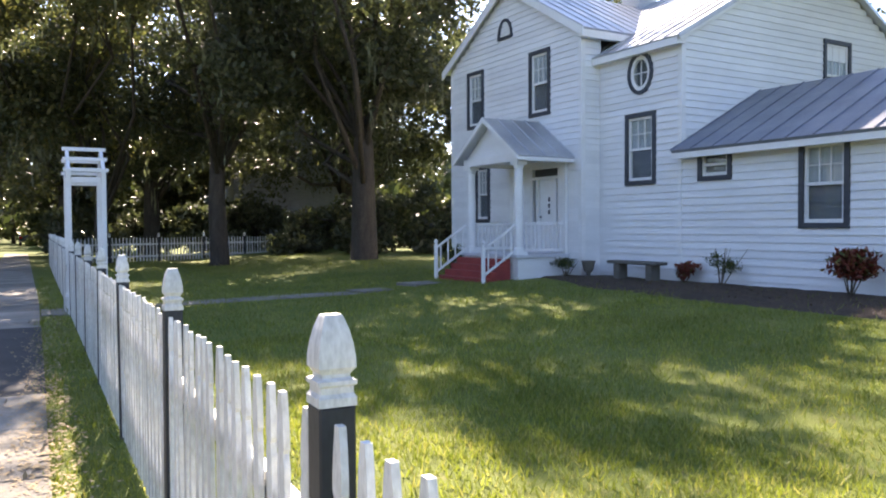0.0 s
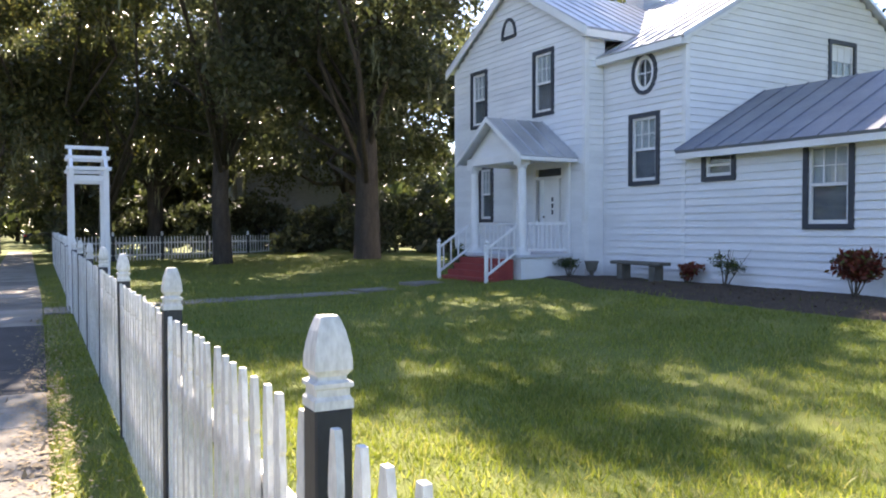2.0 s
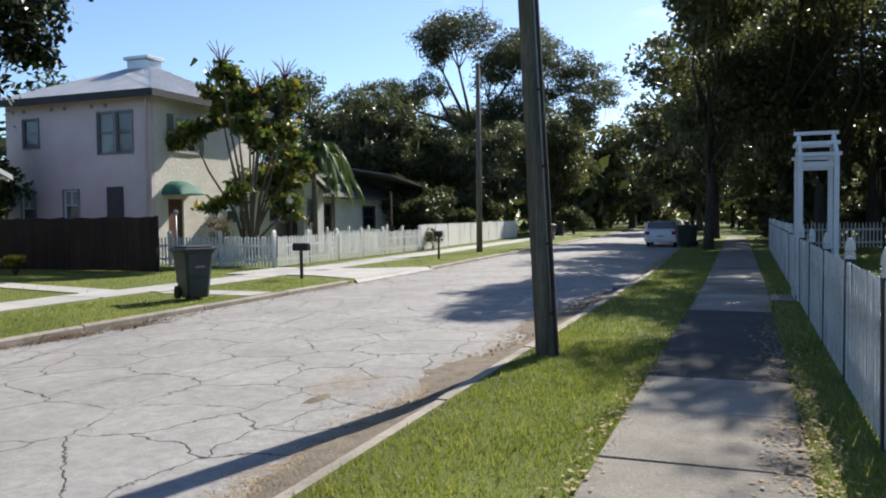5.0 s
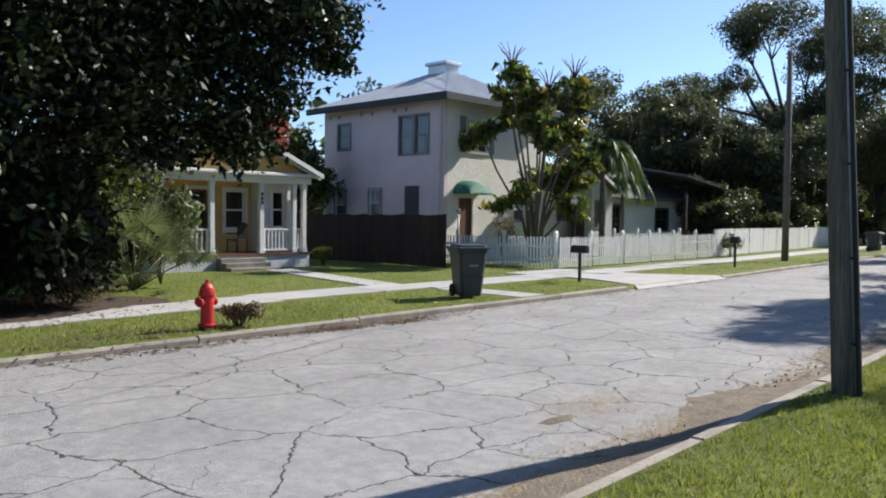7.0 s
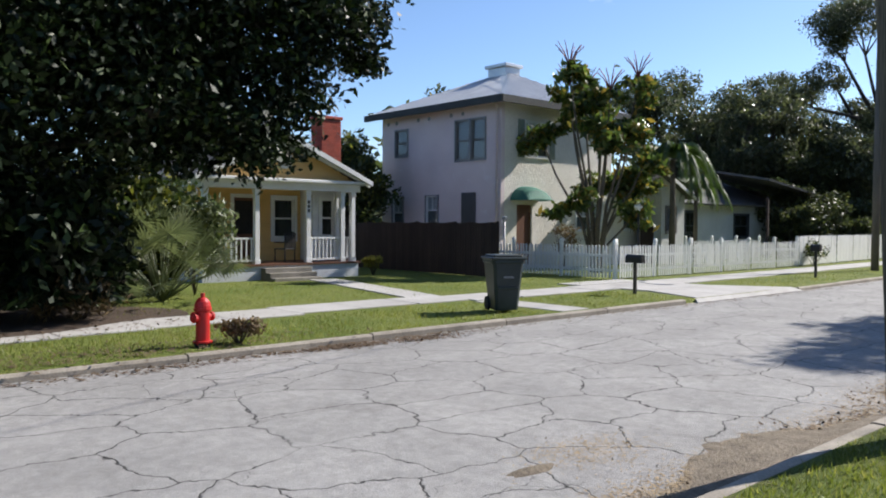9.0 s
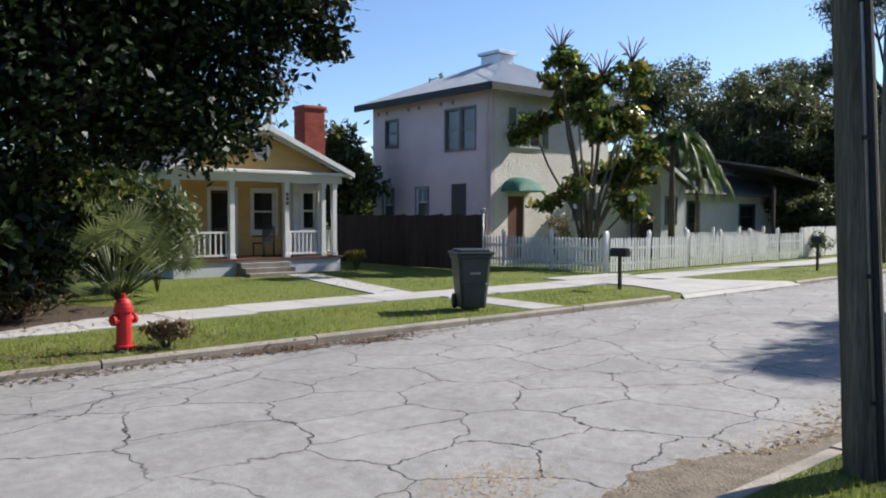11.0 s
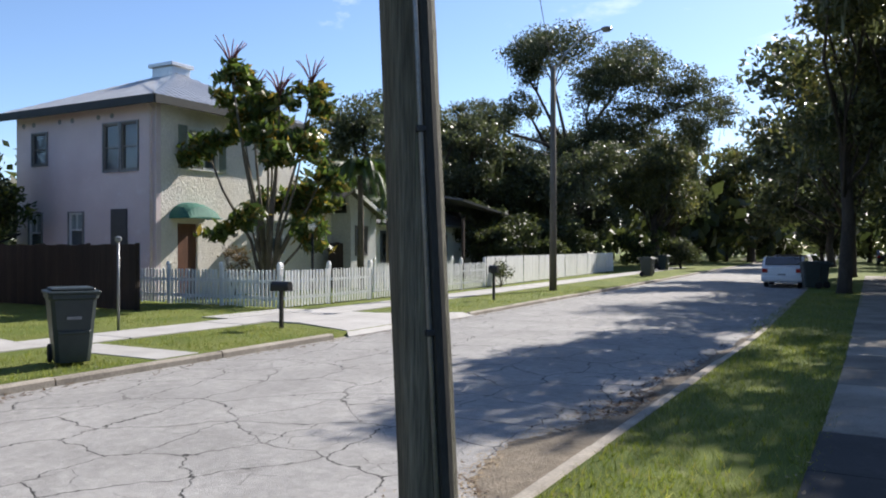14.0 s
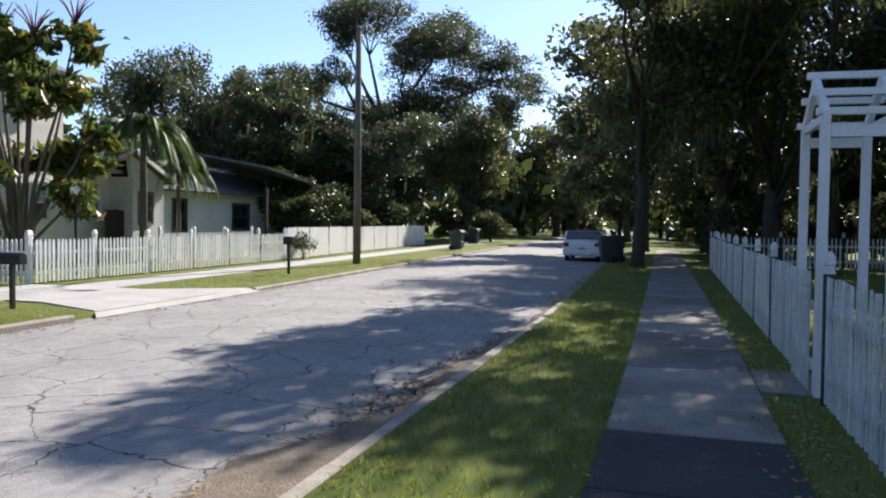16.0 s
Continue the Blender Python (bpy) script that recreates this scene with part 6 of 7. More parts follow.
hip_or_gable_panel(c3, [(FXE + 0.35, FM - (FY1 + 0.35 - FM), 3.08), (-1.0, FM - (FY1 + 0.35 - FM), 3.08), (-1.0, FM, FP), (FXE + 0.35, FM, FP)], 0.09, SHINGLE, 0, "roof_panel")
part("rake_board", prism(bmesh.new(), [(FXE + 0.36, FY1 + 0.35, 2.94), (FXE + 0.36, FY1 + 0.35, 3.10), (FXE + 0.36, FM, FP + 0.02), (FXE + 0.36, FM, FP - 0.15)], (0.05, 0, 0)), WHITE_TRIM, c3)
hip_or_gable_panel(c3, [(4.6, 10.16, 3.47), (4.6, 1.46, 4.40), (-0.5, 1.46, 5.30), (-0.5, 10.16, 4.37)], 0.12, SHINGLE, 0, "carport_roof", "dark sagging carport roof")
for y in (1.96, 9.66):
    part("carport_post", box(bmesh.new(), 4.2, 4.33, y, y + 0.13, -0.1, 3.37), DARK_WOOD, c3)
# Dark sheet added at the back to stand for the shade under the carport.
part("carport_wall", box(bmesh.new(), -0.4, -0.2, 3.96, 10.16, -0.1, 4.07), DARK_WOOD, c3)
yg = thing("yard_gate", "dark brown board gate between stucco houses", "gate", pose(-20.9, 33.27, 0, 0, 0, 90))
for i in range(7):
    part("board", box(bmesh.new(), i * 0.15, i * 0.15 + 0.14, -0.012, 0.012, 0.02, 1.93 + 0.02 * math.sin(i * 5.0)), DARK_WOOD, yg)
for z in (0.4, 1.58):
    part("rail", box(bmesh.new(), 0, 1.05, 0.014, 0.05, z, z + 0.09), DARK_WOOD, yg)
# grey gabled house behind the trees of the yard
g4 = thing("grey_house", "grey gabled house half hidden by trees", "house", pose(15.6, 54.5, 0))
part("wall_panel", box(bmesh.new(), -4, 4, -3, 3, -0.1, 6.2), GREY_BOARD, g4)
part("gable_panel", prism(bmesh.new(), [(-4, -3, 6.2), (4, -3, 6.2), (0, -3, 9.6)], (0, 6, 0)), GREY_BOARD, g4)
for s in (-1, 1):
    hip_or_gable_panel(g4, [(s * 4.4, -3.4, 5.9), (s * 4.4, 3.4, 5.9), (0, 3.4, 9.75), (0, -3.4, 9.75)], 0.1, SHINGLE, 0)


# ---- trees ----
def rg(s):
    return np.random.default_rng(s)


# oaks beyond the front yard
OAK = "large live oak with dark foliage and hanging moss"
tree("live_oak", OAK, (12.6, 31.5, 0.1), 5.0, 0.5, crown(rg(1), -1, 0, 11.5, 7.5, 6.5, 5.0, 20, 1.7, 2.7) + crown(rg(11), -3.6, -4.2, 13.2, 2.8, 3.0, 1.6, 7, 0.9, 1.4) + [(-3.4, -7.2, 13.2, 1.1), (-4.6, -8.2, 12.8, 0.9), (-4.1, -9.4, 13.0, 0.8), (-5.6, -6.6, 12.6, 1.0), (-1.6, -6.0, 13.0, 0.9), (-0.2, -4.6, 13.0, 1.2), (-5.0, -9.2, 12.8, 0.9), (-5.2, -4.0, 12.6, 1.2), (-3.0, -5.6, 12.8, 1.1), (-5.4, 1.5, 12.0, 1.3)] + crown(rg(15), -2, 1, 7.5, 6.0, 4.0, 2.5, 12, 1.3, 2.0), 56000, (0.152, 0.068), seed=1, moss=22, limb=0.26)
tree("live_oak", OAK, (6.0, 47.0, 0), 4.5, 0.42, crown(rg(2), 0, 0, 9, 6.5, 5, 6.5, 28, 1.7, 2.6), 29000, (0.15, 0.068), seed=2, moss=14)
tree("live_oak", OAK, (17.5, 47.0, 0), 5.0, 0.45, crown(rg(3), 0, 0, 9, 7, 5.5, 7.0, 28, 1.9, 2.9), 30000, (0.155, 0.07), seed=3, moss=12)
tree("live_oak", OAK, (1.8, 50.0, 0), 4.0, 0.38, crown(rg(4), -1, 0, 9.0, 6, 6, 6.5, 24, 1.7, 2.6), 25000, (0.15, 0.068), leaves=L_OAK_SUN, seed=4, moss=4)
tree("live_oak", OAK, (27, 40.0, 0), 5.0, 0.45, crown(rg(5), 0, 0, 10.5, 7, 6, 6.0, 16, 2.0, 3.0), 11000, (0.28, 0.12), seed=5)
tree("street_oak", "street oak leaning over the sidewalk and road", (-1.9, 40.0, 0), 5.5, 0.22, crown(rg(6), 0.1, -7.6, 10.1, 1.6, 4.4, 1.1, 14, 0.9, 1.3) + crown(rg(66), 0.8, -1.0, 7.5, 2.6, 3.0, 3.0, 10, 1.0, 1.6), 18000, (0.13, 0.06), leaves=L_OAK_SUN, seed=6, moss=8)
tree("street_oak", "street oak shading the far sidewalk", (-2.3, 58.0, 0), 4.0, 0.3, crown(rg(7), 0, 0, 9, 5.5, 6, 5.0, 18, 1.5, 2.3), 12000, (0.22, 0.1), seed=7, moss=3)
tree("street_oak", "street oak at the end of the street", (-4.5, 82.0, 0), 3.5, 0.3, crown(rg(8), 0, 0, 8, 6, 6, 5.5, 16, 1.8, 2.6), 9000, (0.3, 0.13), seed=8)
tree("yard_oak", "tall oak whose crown shades the front lawn", (7.5, 36.0, 0), 6.0, 0.36, crown(rg(9), 1.0, -3.0, 12.0, 5.0, 5.0, 3.6, 14, 1.3, 2.0) + crown(rg(16), 0.5, 2.0, 7.0, 4.5, 4.0, 3.0, 10, 1.2, 1.9) + crown(rg(12), -4.0, -10.5, 11.0, 1.7, 3.6, 1.5, 9, 1.0, 1.4), 25000, (0.138, 0.064), seed=9, moss=10)
tree("yard_oak", "yellowing oak behind the picket fence", (3.2, 42.0, 0), 4.0, 0.3, crown(rg(10), 0, -1, 8.5, 4.2, 4.0, 4.5, 16, 1.3, 2.0) + crown(rg(14), -1.3, -13.0, 10.4, 1.9, 4.6, 1.3, 11, 1.0, 1.5) + crown(rg(17), -0.8, -6.5, 10.2, 1.5, 4.0, 1.2, 9, 1.0, 1.4), 27000, (0.138, 0.064), leaves=L_OAK_SUN, seed=10, moss=8)
# undergrowth at the back of the yard
for i, (x, y, h, r) in enumerate(((9.0, 45.5, 3.2, 2.2), (12.5, 41.0, 3.0, 2.0), (15.5, 38.5, 4.0, 2.4), (5.0, 49.0, 4.0, 2.6), (19.0, 36.5, 4.5, 2.6), (1.6, 46.0, 2.6, 1.6), (7.6, 52.0, 5.0, 2.6), (12.0, 47.5, 3.6, 2.4), (15.0, 46.5, 3.4, 2.2), (22.0, 33.0, 5.0, 2.6))):
    tree("undergrowth_bush", "dense dark undergrowth at the yard edge", (x, y, 0), h * 0.4, 0.09, crown(rg(20 + i), 0, 0, h * 0.5, r, r * 0.8, h * 0.45, 9, 0.6, 1.1), 4200, (0.15, 0.07), seed=20 + i, category="bush")
for i in range(14):
    x, y = -0.5 + i * 2.3 + 0.4 * math.sin(i * 5.0), 55.5 + 3.0 * math.sin(i * 2.7) - 0.55 * max(0, i - 6)
    h = 6.5 + 2.0 * math.sin(i * 3.3)
    if i not in (0, 5, 6):
        tree("thicket_tree", "dark thicket tree closing the yard behind", (x, y, 0), h * 0.4, 0.12, crown(rg(140 + i), 0, 0, h * 0.52, 2.2, 1.8, h * 0.5, 11, 1.0, 1.6), 4200, (0.24, 0.11), leaves=L_WOODS, seed=140 + i)
for i, (x, y) in enumerate(((-17.5, 108), (-12.5, 112), (-7.0, 110), (-2.0, 106), (3.0, 101), (3.6, 88), (2.4, 76), (5.5, 68))):
    tree("end_tree", "leafy tree closing the end of the street", (x, y, 0), 2.5, 0.22, crown(rg(170 + i), 0, 0, 5.0, 3.2, 2.6, 4.8, 14, 1.2, 1.9), 4500, (0.28, 0.13), leaves=L_WOODS if i % 2 else L_OAK, seed=170 + i)
BK = "tall oak standing behind the white house"
tree("back_oak", BK, (31, 27, 0.3), 5.0, 0.4, crown(rg(181), 0, 0, 9.5, 6, 6, 4.5, 16, 1.7, 2.5), 10000, (0.24, 0.11), seed=181)
tree("back_oak", BK, (36, 15, 0.3), 5.0, 0.4, crown(rg(182), 0, 0, 9.5, 6, 7, 4.5, 16, 1.7, 2.5), 9000, (0.26, 0.12), seed=182)
# Second, higher crown is unseen, added to hold sky light off the gable wall.
tree("side_oak", "oak whose low limbs hang over the wing roof", (23.5, 6.0, 0.3), 5.0, 0.35, crown(rg(183), -6.8, 6.9, 9.3, 2.4, 0.7, 0.6, 18, 0.6, 0.9) + [(-8.6, 7.0, 8.9, 0.5), (-5.2, 6.6, 8.4, 0.5)] + crown(rg(184), -2.5, 1.0, 12.5, 6.0, 5.0, 2.0, 22, 1.4, 2.0), 26000, (0.17, 0.08), leaves=L_OAK_SUN, seed=183)
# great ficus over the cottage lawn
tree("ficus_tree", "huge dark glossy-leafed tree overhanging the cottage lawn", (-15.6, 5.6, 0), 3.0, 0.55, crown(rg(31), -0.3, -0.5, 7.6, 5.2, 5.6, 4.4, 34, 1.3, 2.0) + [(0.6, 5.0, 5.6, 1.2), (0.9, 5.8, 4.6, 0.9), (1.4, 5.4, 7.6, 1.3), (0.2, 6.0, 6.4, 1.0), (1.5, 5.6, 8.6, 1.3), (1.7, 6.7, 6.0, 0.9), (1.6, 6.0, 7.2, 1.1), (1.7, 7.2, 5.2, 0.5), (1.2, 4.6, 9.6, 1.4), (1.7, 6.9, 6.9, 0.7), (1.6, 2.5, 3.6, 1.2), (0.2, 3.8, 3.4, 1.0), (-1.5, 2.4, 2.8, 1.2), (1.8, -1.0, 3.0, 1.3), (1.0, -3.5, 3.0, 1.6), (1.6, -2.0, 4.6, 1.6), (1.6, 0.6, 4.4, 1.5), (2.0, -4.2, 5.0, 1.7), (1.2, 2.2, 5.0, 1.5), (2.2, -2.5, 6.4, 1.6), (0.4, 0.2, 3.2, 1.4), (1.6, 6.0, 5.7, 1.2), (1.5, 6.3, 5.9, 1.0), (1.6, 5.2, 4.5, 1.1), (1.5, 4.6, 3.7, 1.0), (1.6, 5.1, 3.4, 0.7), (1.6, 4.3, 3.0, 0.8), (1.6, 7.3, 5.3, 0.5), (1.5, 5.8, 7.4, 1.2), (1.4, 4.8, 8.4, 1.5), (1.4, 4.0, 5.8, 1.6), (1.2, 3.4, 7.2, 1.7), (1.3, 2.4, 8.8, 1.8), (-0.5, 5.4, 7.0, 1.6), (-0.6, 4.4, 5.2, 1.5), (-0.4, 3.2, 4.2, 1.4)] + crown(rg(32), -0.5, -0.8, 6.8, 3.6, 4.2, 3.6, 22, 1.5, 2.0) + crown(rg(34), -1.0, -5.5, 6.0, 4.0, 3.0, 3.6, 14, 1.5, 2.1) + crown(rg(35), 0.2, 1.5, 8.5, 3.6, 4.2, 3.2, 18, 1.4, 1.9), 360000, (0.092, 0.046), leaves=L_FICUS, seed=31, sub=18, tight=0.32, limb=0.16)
# Most bushes take the ficus leaf tones, so their shade is in the colour.
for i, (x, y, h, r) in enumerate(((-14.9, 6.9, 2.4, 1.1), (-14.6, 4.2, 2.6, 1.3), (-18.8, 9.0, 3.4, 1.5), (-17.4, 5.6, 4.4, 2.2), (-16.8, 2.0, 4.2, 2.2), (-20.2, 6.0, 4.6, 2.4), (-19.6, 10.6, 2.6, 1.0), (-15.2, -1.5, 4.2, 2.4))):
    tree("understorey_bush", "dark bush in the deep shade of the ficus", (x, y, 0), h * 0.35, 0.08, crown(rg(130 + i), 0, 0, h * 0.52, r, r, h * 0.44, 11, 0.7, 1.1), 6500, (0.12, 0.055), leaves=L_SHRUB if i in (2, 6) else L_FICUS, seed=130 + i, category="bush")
tree("leafy_tree", "green tree behind the dark fence", (-28.5, 22.6, 0), 1.8, 0.14, crown(rg(33), 0, 0, 3.6, 1.6, 1.3, 2.0, 12, 0.7, 1.1), 6000, (0.13, 0.06), leaves=L_SHRUB, seed=33)
# far side oaks
FO = "broad live oak rising behind the far houses"
OAK_LOBES = [(-2.5, 19.7, 2.2), (-4.3, 18.3, 1.8), (-0.6, 19.6, 1.8), (-5.0, 17.2, 1.4), (-9.9, 14.2, 1.5), (-8.4, 13.9, 1.7), (-6.7, 13.1, 1.8), (-10.8, 13.4, 1.1), (2.7, 18.4, 2.0), (4.6, 18.8, 2.0), (6.7, 17.7, 2.0), (8.3, 16.4, 1.7), (3.5, 16.1, 2.0), (0.9, 16.5, 1.5), (6.2, 15.0, 2.0), (11.3, 15.0, 1.6), (12.8, 13.9, 1.2), (9.7, 13.9, 1.6), (-3.7, 14.0, 1.4), (-1.7, 11.8, 2.0), (3.5, 12.4, 2.2), (6.6, 12.4, 2.2), (9.3, 11.8, 2.0), (-5.5, 11.5, 2.0)]
orng = rg(410)
lobes = [(u * 0.94 + orng.normal() * 0.8, u * 0.34 + orng.normal() * 2.2, z, r * 1.3) for u, z, r in OAK_LOBES]
tree("live_oak", FO, (-25.0, 76.0, 0), 9.0, 0.62, lobes + crown(rg(42), 2, 0, 8.5, 9, 5, 2.6, 14, 1.8, 2.6), 120000, (0.13, 0.06), seed=41, moss=14, sub=22, tight=0.22, limb=0.4)
tree("live_oak", FO, (-37.0, 62.0, 0), 5.0, 0.5, crown(rg(43), 0, 0, 9.5, 7, 6, 4.5, 18, 1.9, 2.7), 26000, (0.17, 0.08), seed=43, moss=10)
tree("live_oak", FO, (-29.5, 57.0, 0), 4.0, 0.4, crown(rg(44), 0, 0, 8, 4.5, 4.5, 4.0, 14, 1.5, 2.2), 20000, (0.15, 0.07), seed=44, moss=10)
tree("live_oak", FO, (-18.5, 84.0, 0), 4.0, 0.4, crown(rg(45), 0, 0, 8.5, 5.5, 5.5, 5, 16, 1.8, 2.5), 9000, (0.28, 0.13), seed=45)
tree("live_oak", FO, (-21.5, 62.0, 0), 2.5, 0.35, crown(rg(46), 0, 0, 5.5, 4.5, 4.5, 4.0, 16, 1.4, 2.0), 24000, (0.14, 0.065), seed=46, moss=6)
tree("live_oak", FO, (-48.0, 50.0, 0), 5.0, 0.5, crown(rg(47), 0, 0, 8.5, 7, 7, 4, 14, 2, 2.8), 7000, (0.32, 0.14), seed=47)
tree("live_oak", FO, (-13.5, 100.0, 0), 5.0, 0.4, crown(rg(48), 0, 0, 9, 6, 6, 6, 16, 2, 2.8), 8000, (0.32, 0.14), leaves=L_OAK_SUN, seed=48)
tree("live_oak", FO, (-40.0, 20.0, 0), 3.0, 0.3, crown(rg(49), 0, 0, 5, 4, 4, 3.5, 12, 1.4, 2.0), 5000, (0.25, 0.12), seed=49)
tree("live_oak", FO, (-31.5, 68.0, 0), 4.5, 0.42, crown(rg(411), 0, 0, 8.0, 5.0, 4.0, 4.2, 18, 1.5, 2.2), 28000, (0.14, 0.065), seed=411, moss=10)
tree("live_oak", FO, (-25.5, 61.0, 0), 3.5, 0.36, crown(rg(412), 0, 0, 6.6, 4.2, 3.6, 3.6, 16, 1.3, 2.0), 26000, (0.135, 0.06), leaves=L_WOODS, seed=412, moss=6)
tree("live_oak", FO, (-16.6, 70.0, 0), 3.5, 0.3, crown(rg(413), 0, 0, 6.6, 3.2, 3.6, 3.8, 14, 1.2, 1.9), 20000, (0.135, 0.06), leaves=L_OAK_SUN, seed=413, moss=3)
for i, (x, y, h, r) in enumerate(((-21.2, 49.0, 3.0, 1.4), (-22.0, 52.5, 5.0, 2.2), (-19.5, 56.5, 3.6, 2.0), (-19.0, 50.5, 2.8, 1.6), (-17.6, 70.0, 3.2, 2.2), (-15.0, 72.0, 2.2, 1.5))):
    tree("street_bush", "rounded garden shrubbery behind the board fence", (x, y, 0), h * 0.35, 0.08, crown(rg(60 + i), 0, 0, h * 0.55, r, r, h * 0.42, 9, 0.6, 1.0), 3500, (0.14, 0.06), leaves=L_WOODS if i < 4 else L_OAK if i % 2 else L_SHRUB, seed=60 + i, category="bush")

# multi-stemmed schefflera before the stucco house
rng = rg(71)
sch = thing("schefflera_tree", "multi-stemmed schefflera with red flower spikes", "tree", pose(-18.3, 26.6, 0))
tips = []
for i in range(17):
    a = rng.uniform(0, 2 * math.pi)
    d = rng.uniform(0.5, 2.5)
    z = rng.uniform(4.8, 7.6) if i > 4 else rng.uniform(2.4, 4.2)
    e = Vector((math.cos(a) * d, math.sin(a) * d * 1.1, z - 0.25 * d))
    s = Vector((rng.normal() * 0.12, rng.normal() * 0.12, 0.0))
    bm = bmesh.new()
    tube(bm, [s + Vector((0, 0, -0.1)), s.lerp(e, 0.3) * 0.8 + Vector((0, 0, z * 0.12)), s.lerp(e, 0.7), e], [0.075, 0.055, 0.04, 0.022], 7)
    tips.append(e)
    part("stem", bm, BARK_PALE, sch)
blobs = []
for e in tips:
    blobs += [(e.x, e.y, e.z, 0.55), (e.x + rng.normal() * 0.5, e.y + rng.normal() * 0.5, e.z - 0.4, 0.45)]
leaf_cloud("foliage", clump_points(rng, blobs, 6600, 8, 0.3), 0.19, 0.07, L_SCHEF, rng, sch, droop=0.7)
for e in sorted(tips, key=lambda v: -v.z)[:7]:
    bm = bmesh.new()
    for k in range(10):
        a = 2 * math.pi * k / 10
        o2 = Vector((math.cos(a) * 0.5, math.sin(a) * 0.5, 0.35 + 0.2 * rng.random()))
        tube(bm, [e + Vector((0, 0, 0.3)), e + Vector((0, 0, 0.55)) + o2 * 0.5, e + Vector((0, 0, 0.6)) + o2], [0.022, 0.02, 0.012], 5)
    part("flower_spike", bm, FLOWER_RED, sch)
shrub("entry_shrub", "bare reddish shrub beside the brown door", (-20.3, 27.2, 0), 2.0, 0.6, 500, L_DRY, 72, (0.08, 0.02))


# palms
def frond(bm_pts, base, az, length, rise, rng, leaflets, ll):
    """Points of leaflets along an arching rib."""
    rib = []
    d = Vector((math.cos(az), math.sin(az), 0))
    for i in range(12):
        f = i / 11
        rib.append(Vector(base) + d * length * f * (1 - 0.25 * f) + Vector((0, 0, rise * 1.6 * f - (rise * 1.6 + length * 0.38) * f * f)))
    return rib


def palm(name, label, at, trunk_h, r, fronds, length, seed):
    rng = rg(seed)
    t = thing(name, label, "palm", pose(*at))
    part("trunk", tube(bmesh.new(), [(0, 0, -0.1), (0.03, 0, trunk_h * 0.5), (0, 0, trunk_h)], [r * 1.2, r, r * 0.8], 12), BARK_PALE, t)
    for k in range(fronds):
        rib = frond(None, (0, 0, trunk_h), 2 * math.pi * k / fronds + rng.normal() * 0.2, length * rng.uniform(0.8, 1.1), rng.uniform(0.6, 2.2), rng, 0, 0)
        bm = bmesh.new()
        tube(bm, rib, [0.03 - 0.002 * i for i in range(12)], 5)
        for i in range(1, 11):
            for j in range(4):
                p = rib[i].lerp(rib[i + 1], j / 4)
                d = (rib[i + 1] - rib[i]).normalized()
                for s in (-1, 1):
                    side = d.cross(Vector((0, 0, 1))).normalized() * s
                    tip = p + side * 0.42 * (1 - 0.05 * i) + d * 0.25 + Vector((0, 0, -0.3))
                    w = d * 0.036
                    bm.faces.new([bm.verts.new(v) for v in (p - w, p + w, p.lerp(tip, 0.6) + w + Vector((0, 0, 0.05)), tip)])
        part("frond", bm, L_PALM, t)
    return t


palm("feather_palm", "slender palm with drooping feathery fronds", (-19.5, 33.6, 0), 4.7, 0.13, 22, 2.7, 81)
palm("feather_palm", "shorter palm with drooping feathery fronds", (-20.5, 37.2, 0), 3.6, 0.1, 15, 2.1, 82)


def fan_palm(at, n, h, seed, label):
    rng = rg(seed)
    t = thing("palmetto", label, "palm", pose(*at))
    for k in range(n):
        a, tilt = rng.uniform(0, 2 * math.pi), rng.uniform(0.15, 1.1)
        d = Vector((math.cos(a) * math.sin(tilt), math.sin(a) * math.sin(tilt), math.cos(tilt)))
        L = h * rng.uniform(0.6, 1.0)
        hub = d * L
        bm = bmesh.new()
        tube(bm, [(0, 0, 0), d * L * 0.5 + Vector((0, 0, 0.06)), hub], [0.018, 0.013, 0.01], 5)
        side = d.cross(Vector((0, 0, 1))).normalized()
        up_ = side.cross(d)
        for j in range(22):
            b = -1.9 + 3.8 * j / 21
            v = (d * math.cos(b) + side * math.sin(b)) * 0.62 + up_ * 0.05
            tip = hub + v + Vector((0, 0, -0.22 * abs(math.sin(b)) - 0.1))
            w = v.cross(up_).normalized() * 0.022
            bm.faces.new([bm.verts.new(q) for q in (hub, hub.lerp(tip, 0.45) + w, tip, hub.lerp(tip, 0.45) - w)])
        part("fan_leaf", bm, L_PALMETTO, t)
    return t


fan_palm((-17.4, 9.9, 0), 44, 2.0, 91, "fan-leafed palmetto under the dark tree")
fan_palm((-16.1, 8.2, 0), 14, 1.2, 92, "small palmetto at the lawn edge")
shrub("dry_thicket", "dry brown thicket at the foot of the tree", (-14.9, 7.4, 0), 0.9, 0.9, 1400, L_DRY, 93, (0.09, 0.02))
shrub("leafy_thicket", "pale green thicket beside the palmetto", (-18.6, 11.2, 0), 2.6, 1.0, 2600, L_PALMETTO, 94, (0.09, 0.03))
shrub("fence_weed", "leafy weed growing through the picket fence", (-15.45, 38.6, 0), 1.1, 0.7, 700, L_SHRUB, 95, (0.07, 0.03))

# distant woods close the horizon
rng = rg(101)
pts = []
for i in range(1100):
    a = rng.uniform(0, 2 * math.pi)
    d = rng.uniform(78, 165)
    x, y = -6 + d * math.cos(a), 8 + d * math.sin(a)
    if -16 + bend(y) < x < 1.5 and 0 < y < 104:
        continue
    h = rng.uniform(7, 12)
    k = 64
    pts.append(np.stack([x + rng.normal(size=k) * 3.6, y + rng.normal(size=k) * 3.6, np.abs(rng.normal(size=k)) * h * 0.35 + rng.uniform(0, h * 0.5, size=k)], 1))
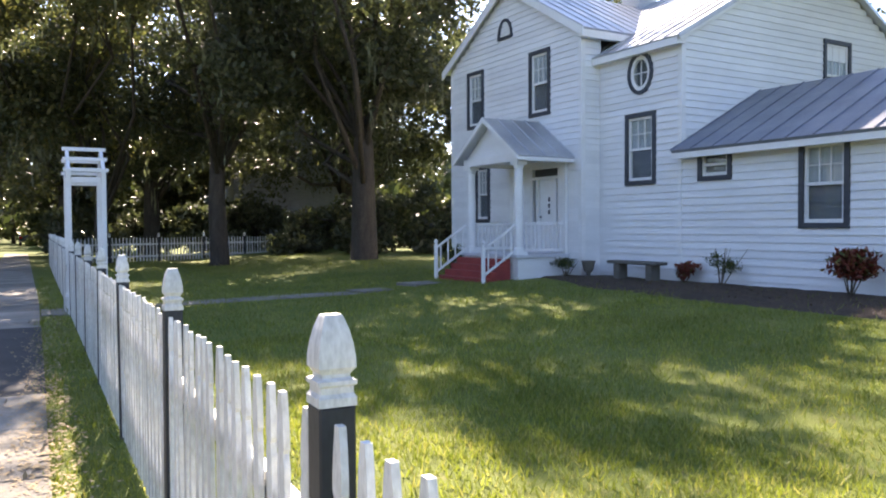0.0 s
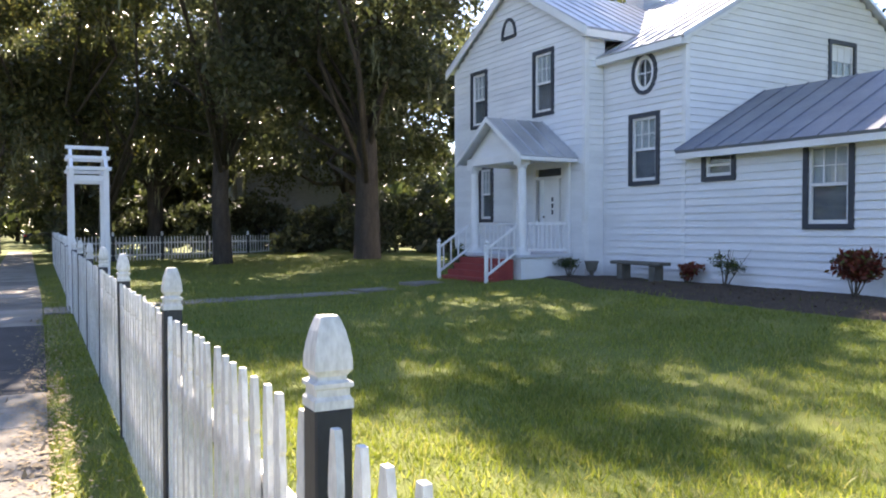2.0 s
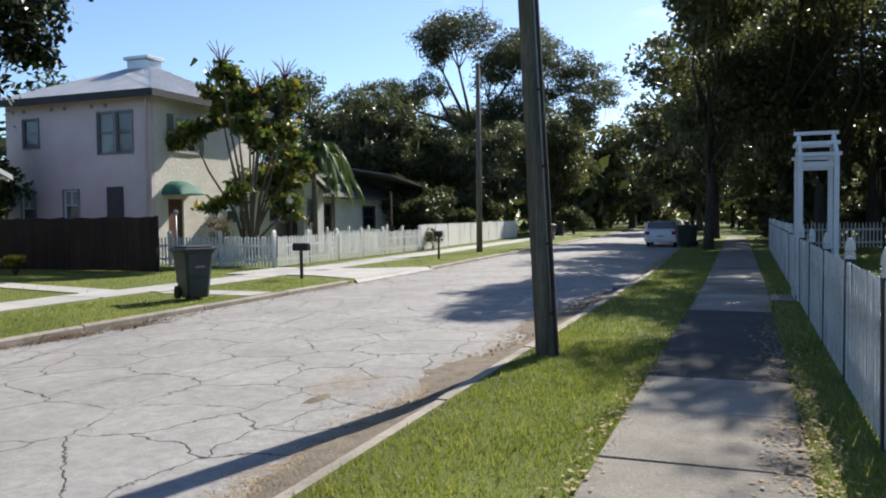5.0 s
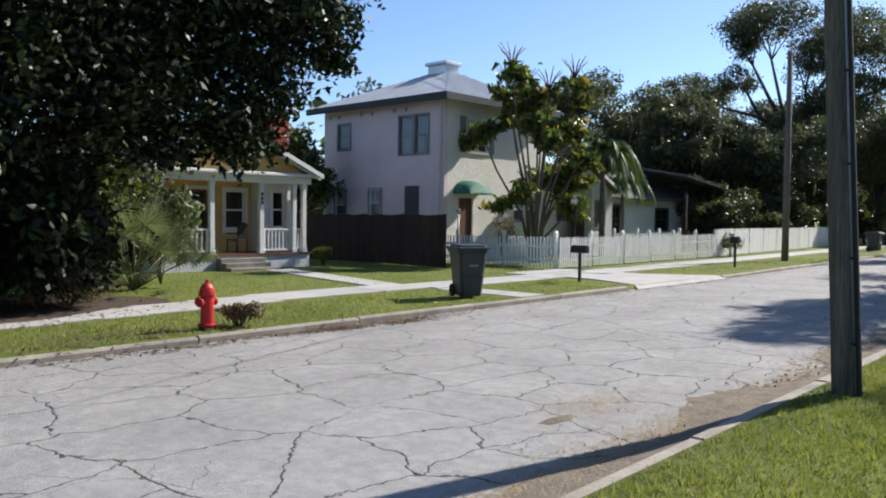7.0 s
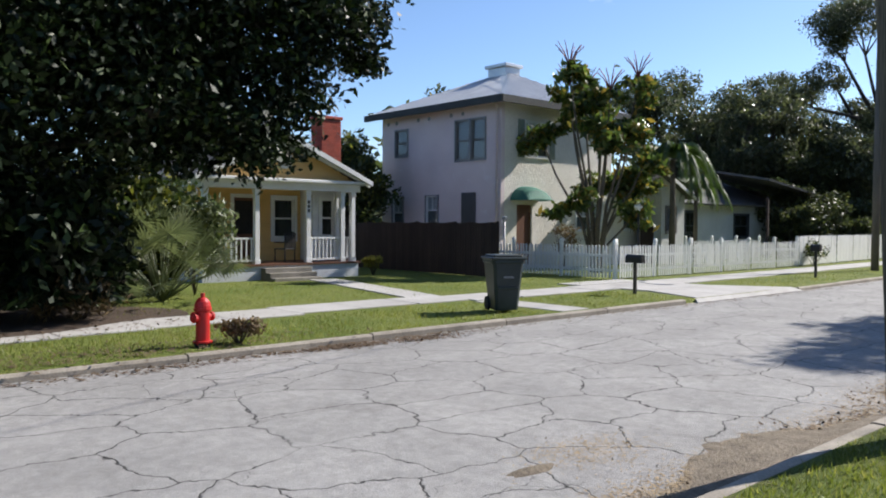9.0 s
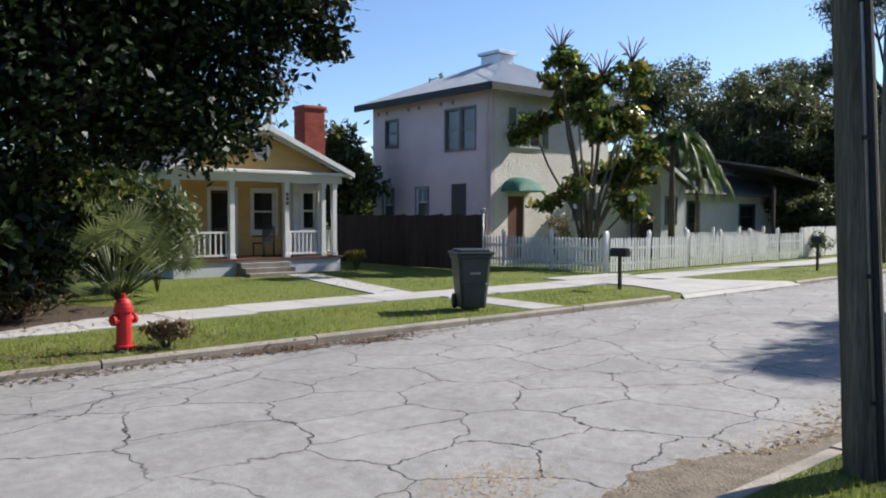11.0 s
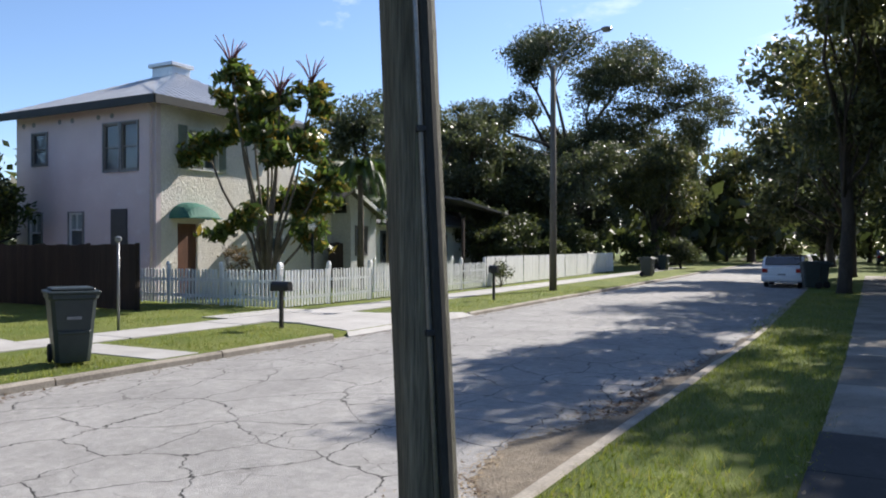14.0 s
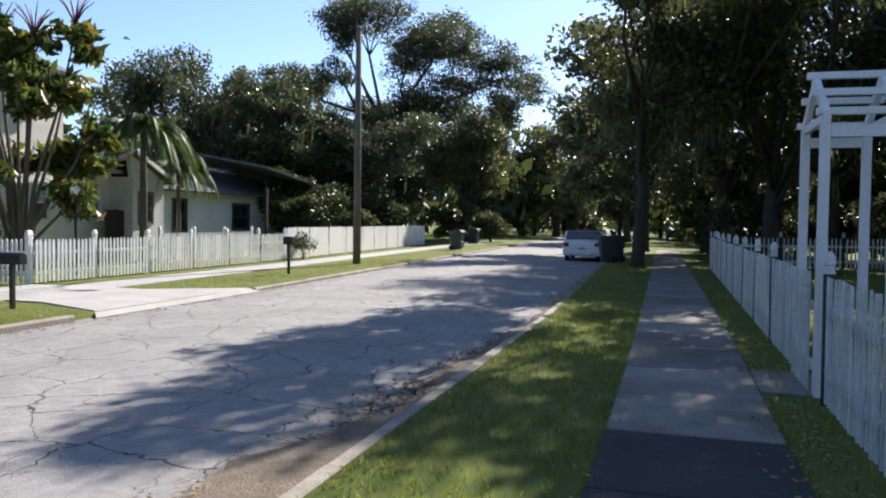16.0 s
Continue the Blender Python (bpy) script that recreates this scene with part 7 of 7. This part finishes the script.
tagged(leaf_cloud("far_woods", np.concatenate(pts), 1.0, 0.55, L_WOODS, rng), "distant belt of dark trees", "woods", kind="stuff")


# ---- loose ground cover ----
def blades(name, label, regions, seed, material):
    """Separate grass blades, three points each, scattered over stretches of lawn."""
    rng = rg(seed)
    P = []
    for x0, x1, y0, y1, dens, hh in regions:
        n = int((x1 - x0) * (y1 - y0) * dens)
        x, y = rng.uniform(x0, x1, n), rng.uniform(y0, y1, n)
        keep = rng.random(n) < np.clip(0.75 + 0.5 * np.sin(x * 1.9 + np.sin(y * 1.3) * 2) * np.sin(y * 1.7), 0.25, 1)
        x, y = x[keep], y[keep]
        z = np.array([lawn_z(a, b) for a, b in zip(x, y)]) - 0.005
        P.append(np.stack([x, y, z, np.full(len(x), hh)], 1))
    P = np.concatenate(P)
    n = len(P)
    a = rng.uniform(0, 2 * math.pi, n)
    h = P[:, 3] * rng.uniform(0.4, 1.25, n)
    lean = rng.normal(size=(n, 2)) * h[:, None] * 0.45
    w = 0.0035 + 0.05 * P[:, 3] * rng.uniform(0.5, 1.2, n)
    d = np.stack([np.cos(a) * w, np.sin(a) * w, np.zeros(n)], 1)
    v = np.empty((n, 3, 3))
    v[:, 0], v[:, 1], v[:, 2] = P[:, :3] - d, P[:, :3] + d, P[:, :3]
    v[:, 2, :2] += lean
    v[:, 2, 2] += h
    me = bpy.data.meshes.new(name)
    me.vertices.add(n * 3)
    me.vertices.foreach_set("co", v.reshape(-1))
    me.loops.add(n * 3)
    me.loops.foreach_set("vertex_index", np.arange(n * 3, dtype=np.int32))
    me.polygons.add(n)
    me.polygons.foreach_set("loop_start", np.arange(0, n * 3, 3, dtype=np.int32))
    me.update(calc_edges=True)
    me.materials.append(material)
    tagged(new(name, me), label, "grass", kind="stuff")


blades("lawn_grass", "short uneven green lawn grass", [(0.95, 5, 1.0, 8, 1500, 0.075), (0.95, 5, 8, 12, 650, 0.08), (5, 11.0, 2, 12, 560, 0.08), (0.95, 11.4, 12, 24, 190, 0.09), (11.0, 13.4, 2, 16, 14, 0.12), (1, 12, 24, 40, 40, 0.12)], 111, GRASS)
blades("verge_grass", "short verge grass beside the sidewalk", [(-2.7, -1.13, 1.5, 12, 1500, 0.06), (-2.7, -1.13, 12, 24, 500, 0.075), (0.26, 0.95, 2, 12, 900, 0.07), (0.26, 0.9, 12, 30, 250, 0.08), (-3.2, -1.2, 24, 40, 120, 0.09), (-1.16, -1.0, 2, 16, 900, 0.05), (0.14, 0.3, 3, 16, 900, 0.05)], 112, GRASS)
blades("far_grass", "mown grass of the far verge and lawns", [(-12.9, -10.42, 2, 15, 260, 0.08), (-12.9, -10.42, 16.4, 20, 260, 0.07), (-21.8, -14.7, 8, 24, 70, 0.08), (-13.0, -10.8, 25, 40, 90, 0.08)], 113, GRASS)


def scatter_bits(name, label, spots, n, material, seed, size):
    rng = rg(seed)
    pts = []
    for x, y, sx, sy, f, z in spots:
        k = int(n * f)
        pts.append(np.stack([x + rng.normal(size=k) * sx, y + rng.normal(size=k) * sy, z + rng.random(k) * 0.02], 1))
    ob = leaf_cloud(name, np.concatenate(pts), size[0], size[1], material, rng, up=4.0, flat=True)
    tagged(ob, label, "litter", kind="stuff")


scatter_bits("straw_litter", "dry straw litter along the near kerb", [(-3.15, 8.2, 0.22, 1.4, 1, -0.1), (-3.3, 11.5, 0.3, 1.2, 0.5, -0.1), (-3.2, 5.5, 0.18, 1.0, 0.6, -0.1), (-4.3, 8.0, 0.25, 0.35, 0.3, -0.09), (-3.4, 14.0, 0.3, 1.0, 0.6, -0.1)], 9000, STRAW, 121, (0.024, 0.005))
scatter_bits("leaf_litter", "brown leaf litter along the far gutter", [(-10.05, 8.5, 0.15, 2.5, 1, -0.1), (-10.0, 9.8, 0.12, 0.4, 0.5, -0.09), (-9.9, 11.2, 0.15, 0.4, 0.4, -0.09), (-10.9, 6.5, 0.4, 1.6, 0.8, 0.02), (-10.05, 22, 0.12, 6, 0.5, -0.1), (-14.5, 6.5, 1.0, 1.5, 1.5, 0.02), (-3.2, 13.5, 0.28, 2.0, 3.0, -0.1), (-3.1, 17.5, 0.2, 2.0, 1.5, -0.1), (12.4, 7.5, 0.7, 2.6, 1.6, 0.35), (12.6, 12.5, 0.6, 2.2, 1.2, 0.36)], 900, LITTER, 122, (0.04, 0.02))
scatter_bits("sidewalk_litter", "pale leaf litter on the sidewalk edge", [(0.22, 6.5, 0.14, 1.6, 1, 0.03), (0.2, 10.5, 0.12, 2.0, 0.5, 0.03), (-1.15, 7.0, 0.08, 3.0, 0.4, 0.03), (0.4, 16, 0.2, 3.0, 0.5, 0.03)], 700, STRAW, 123, (0.028, 0.014))
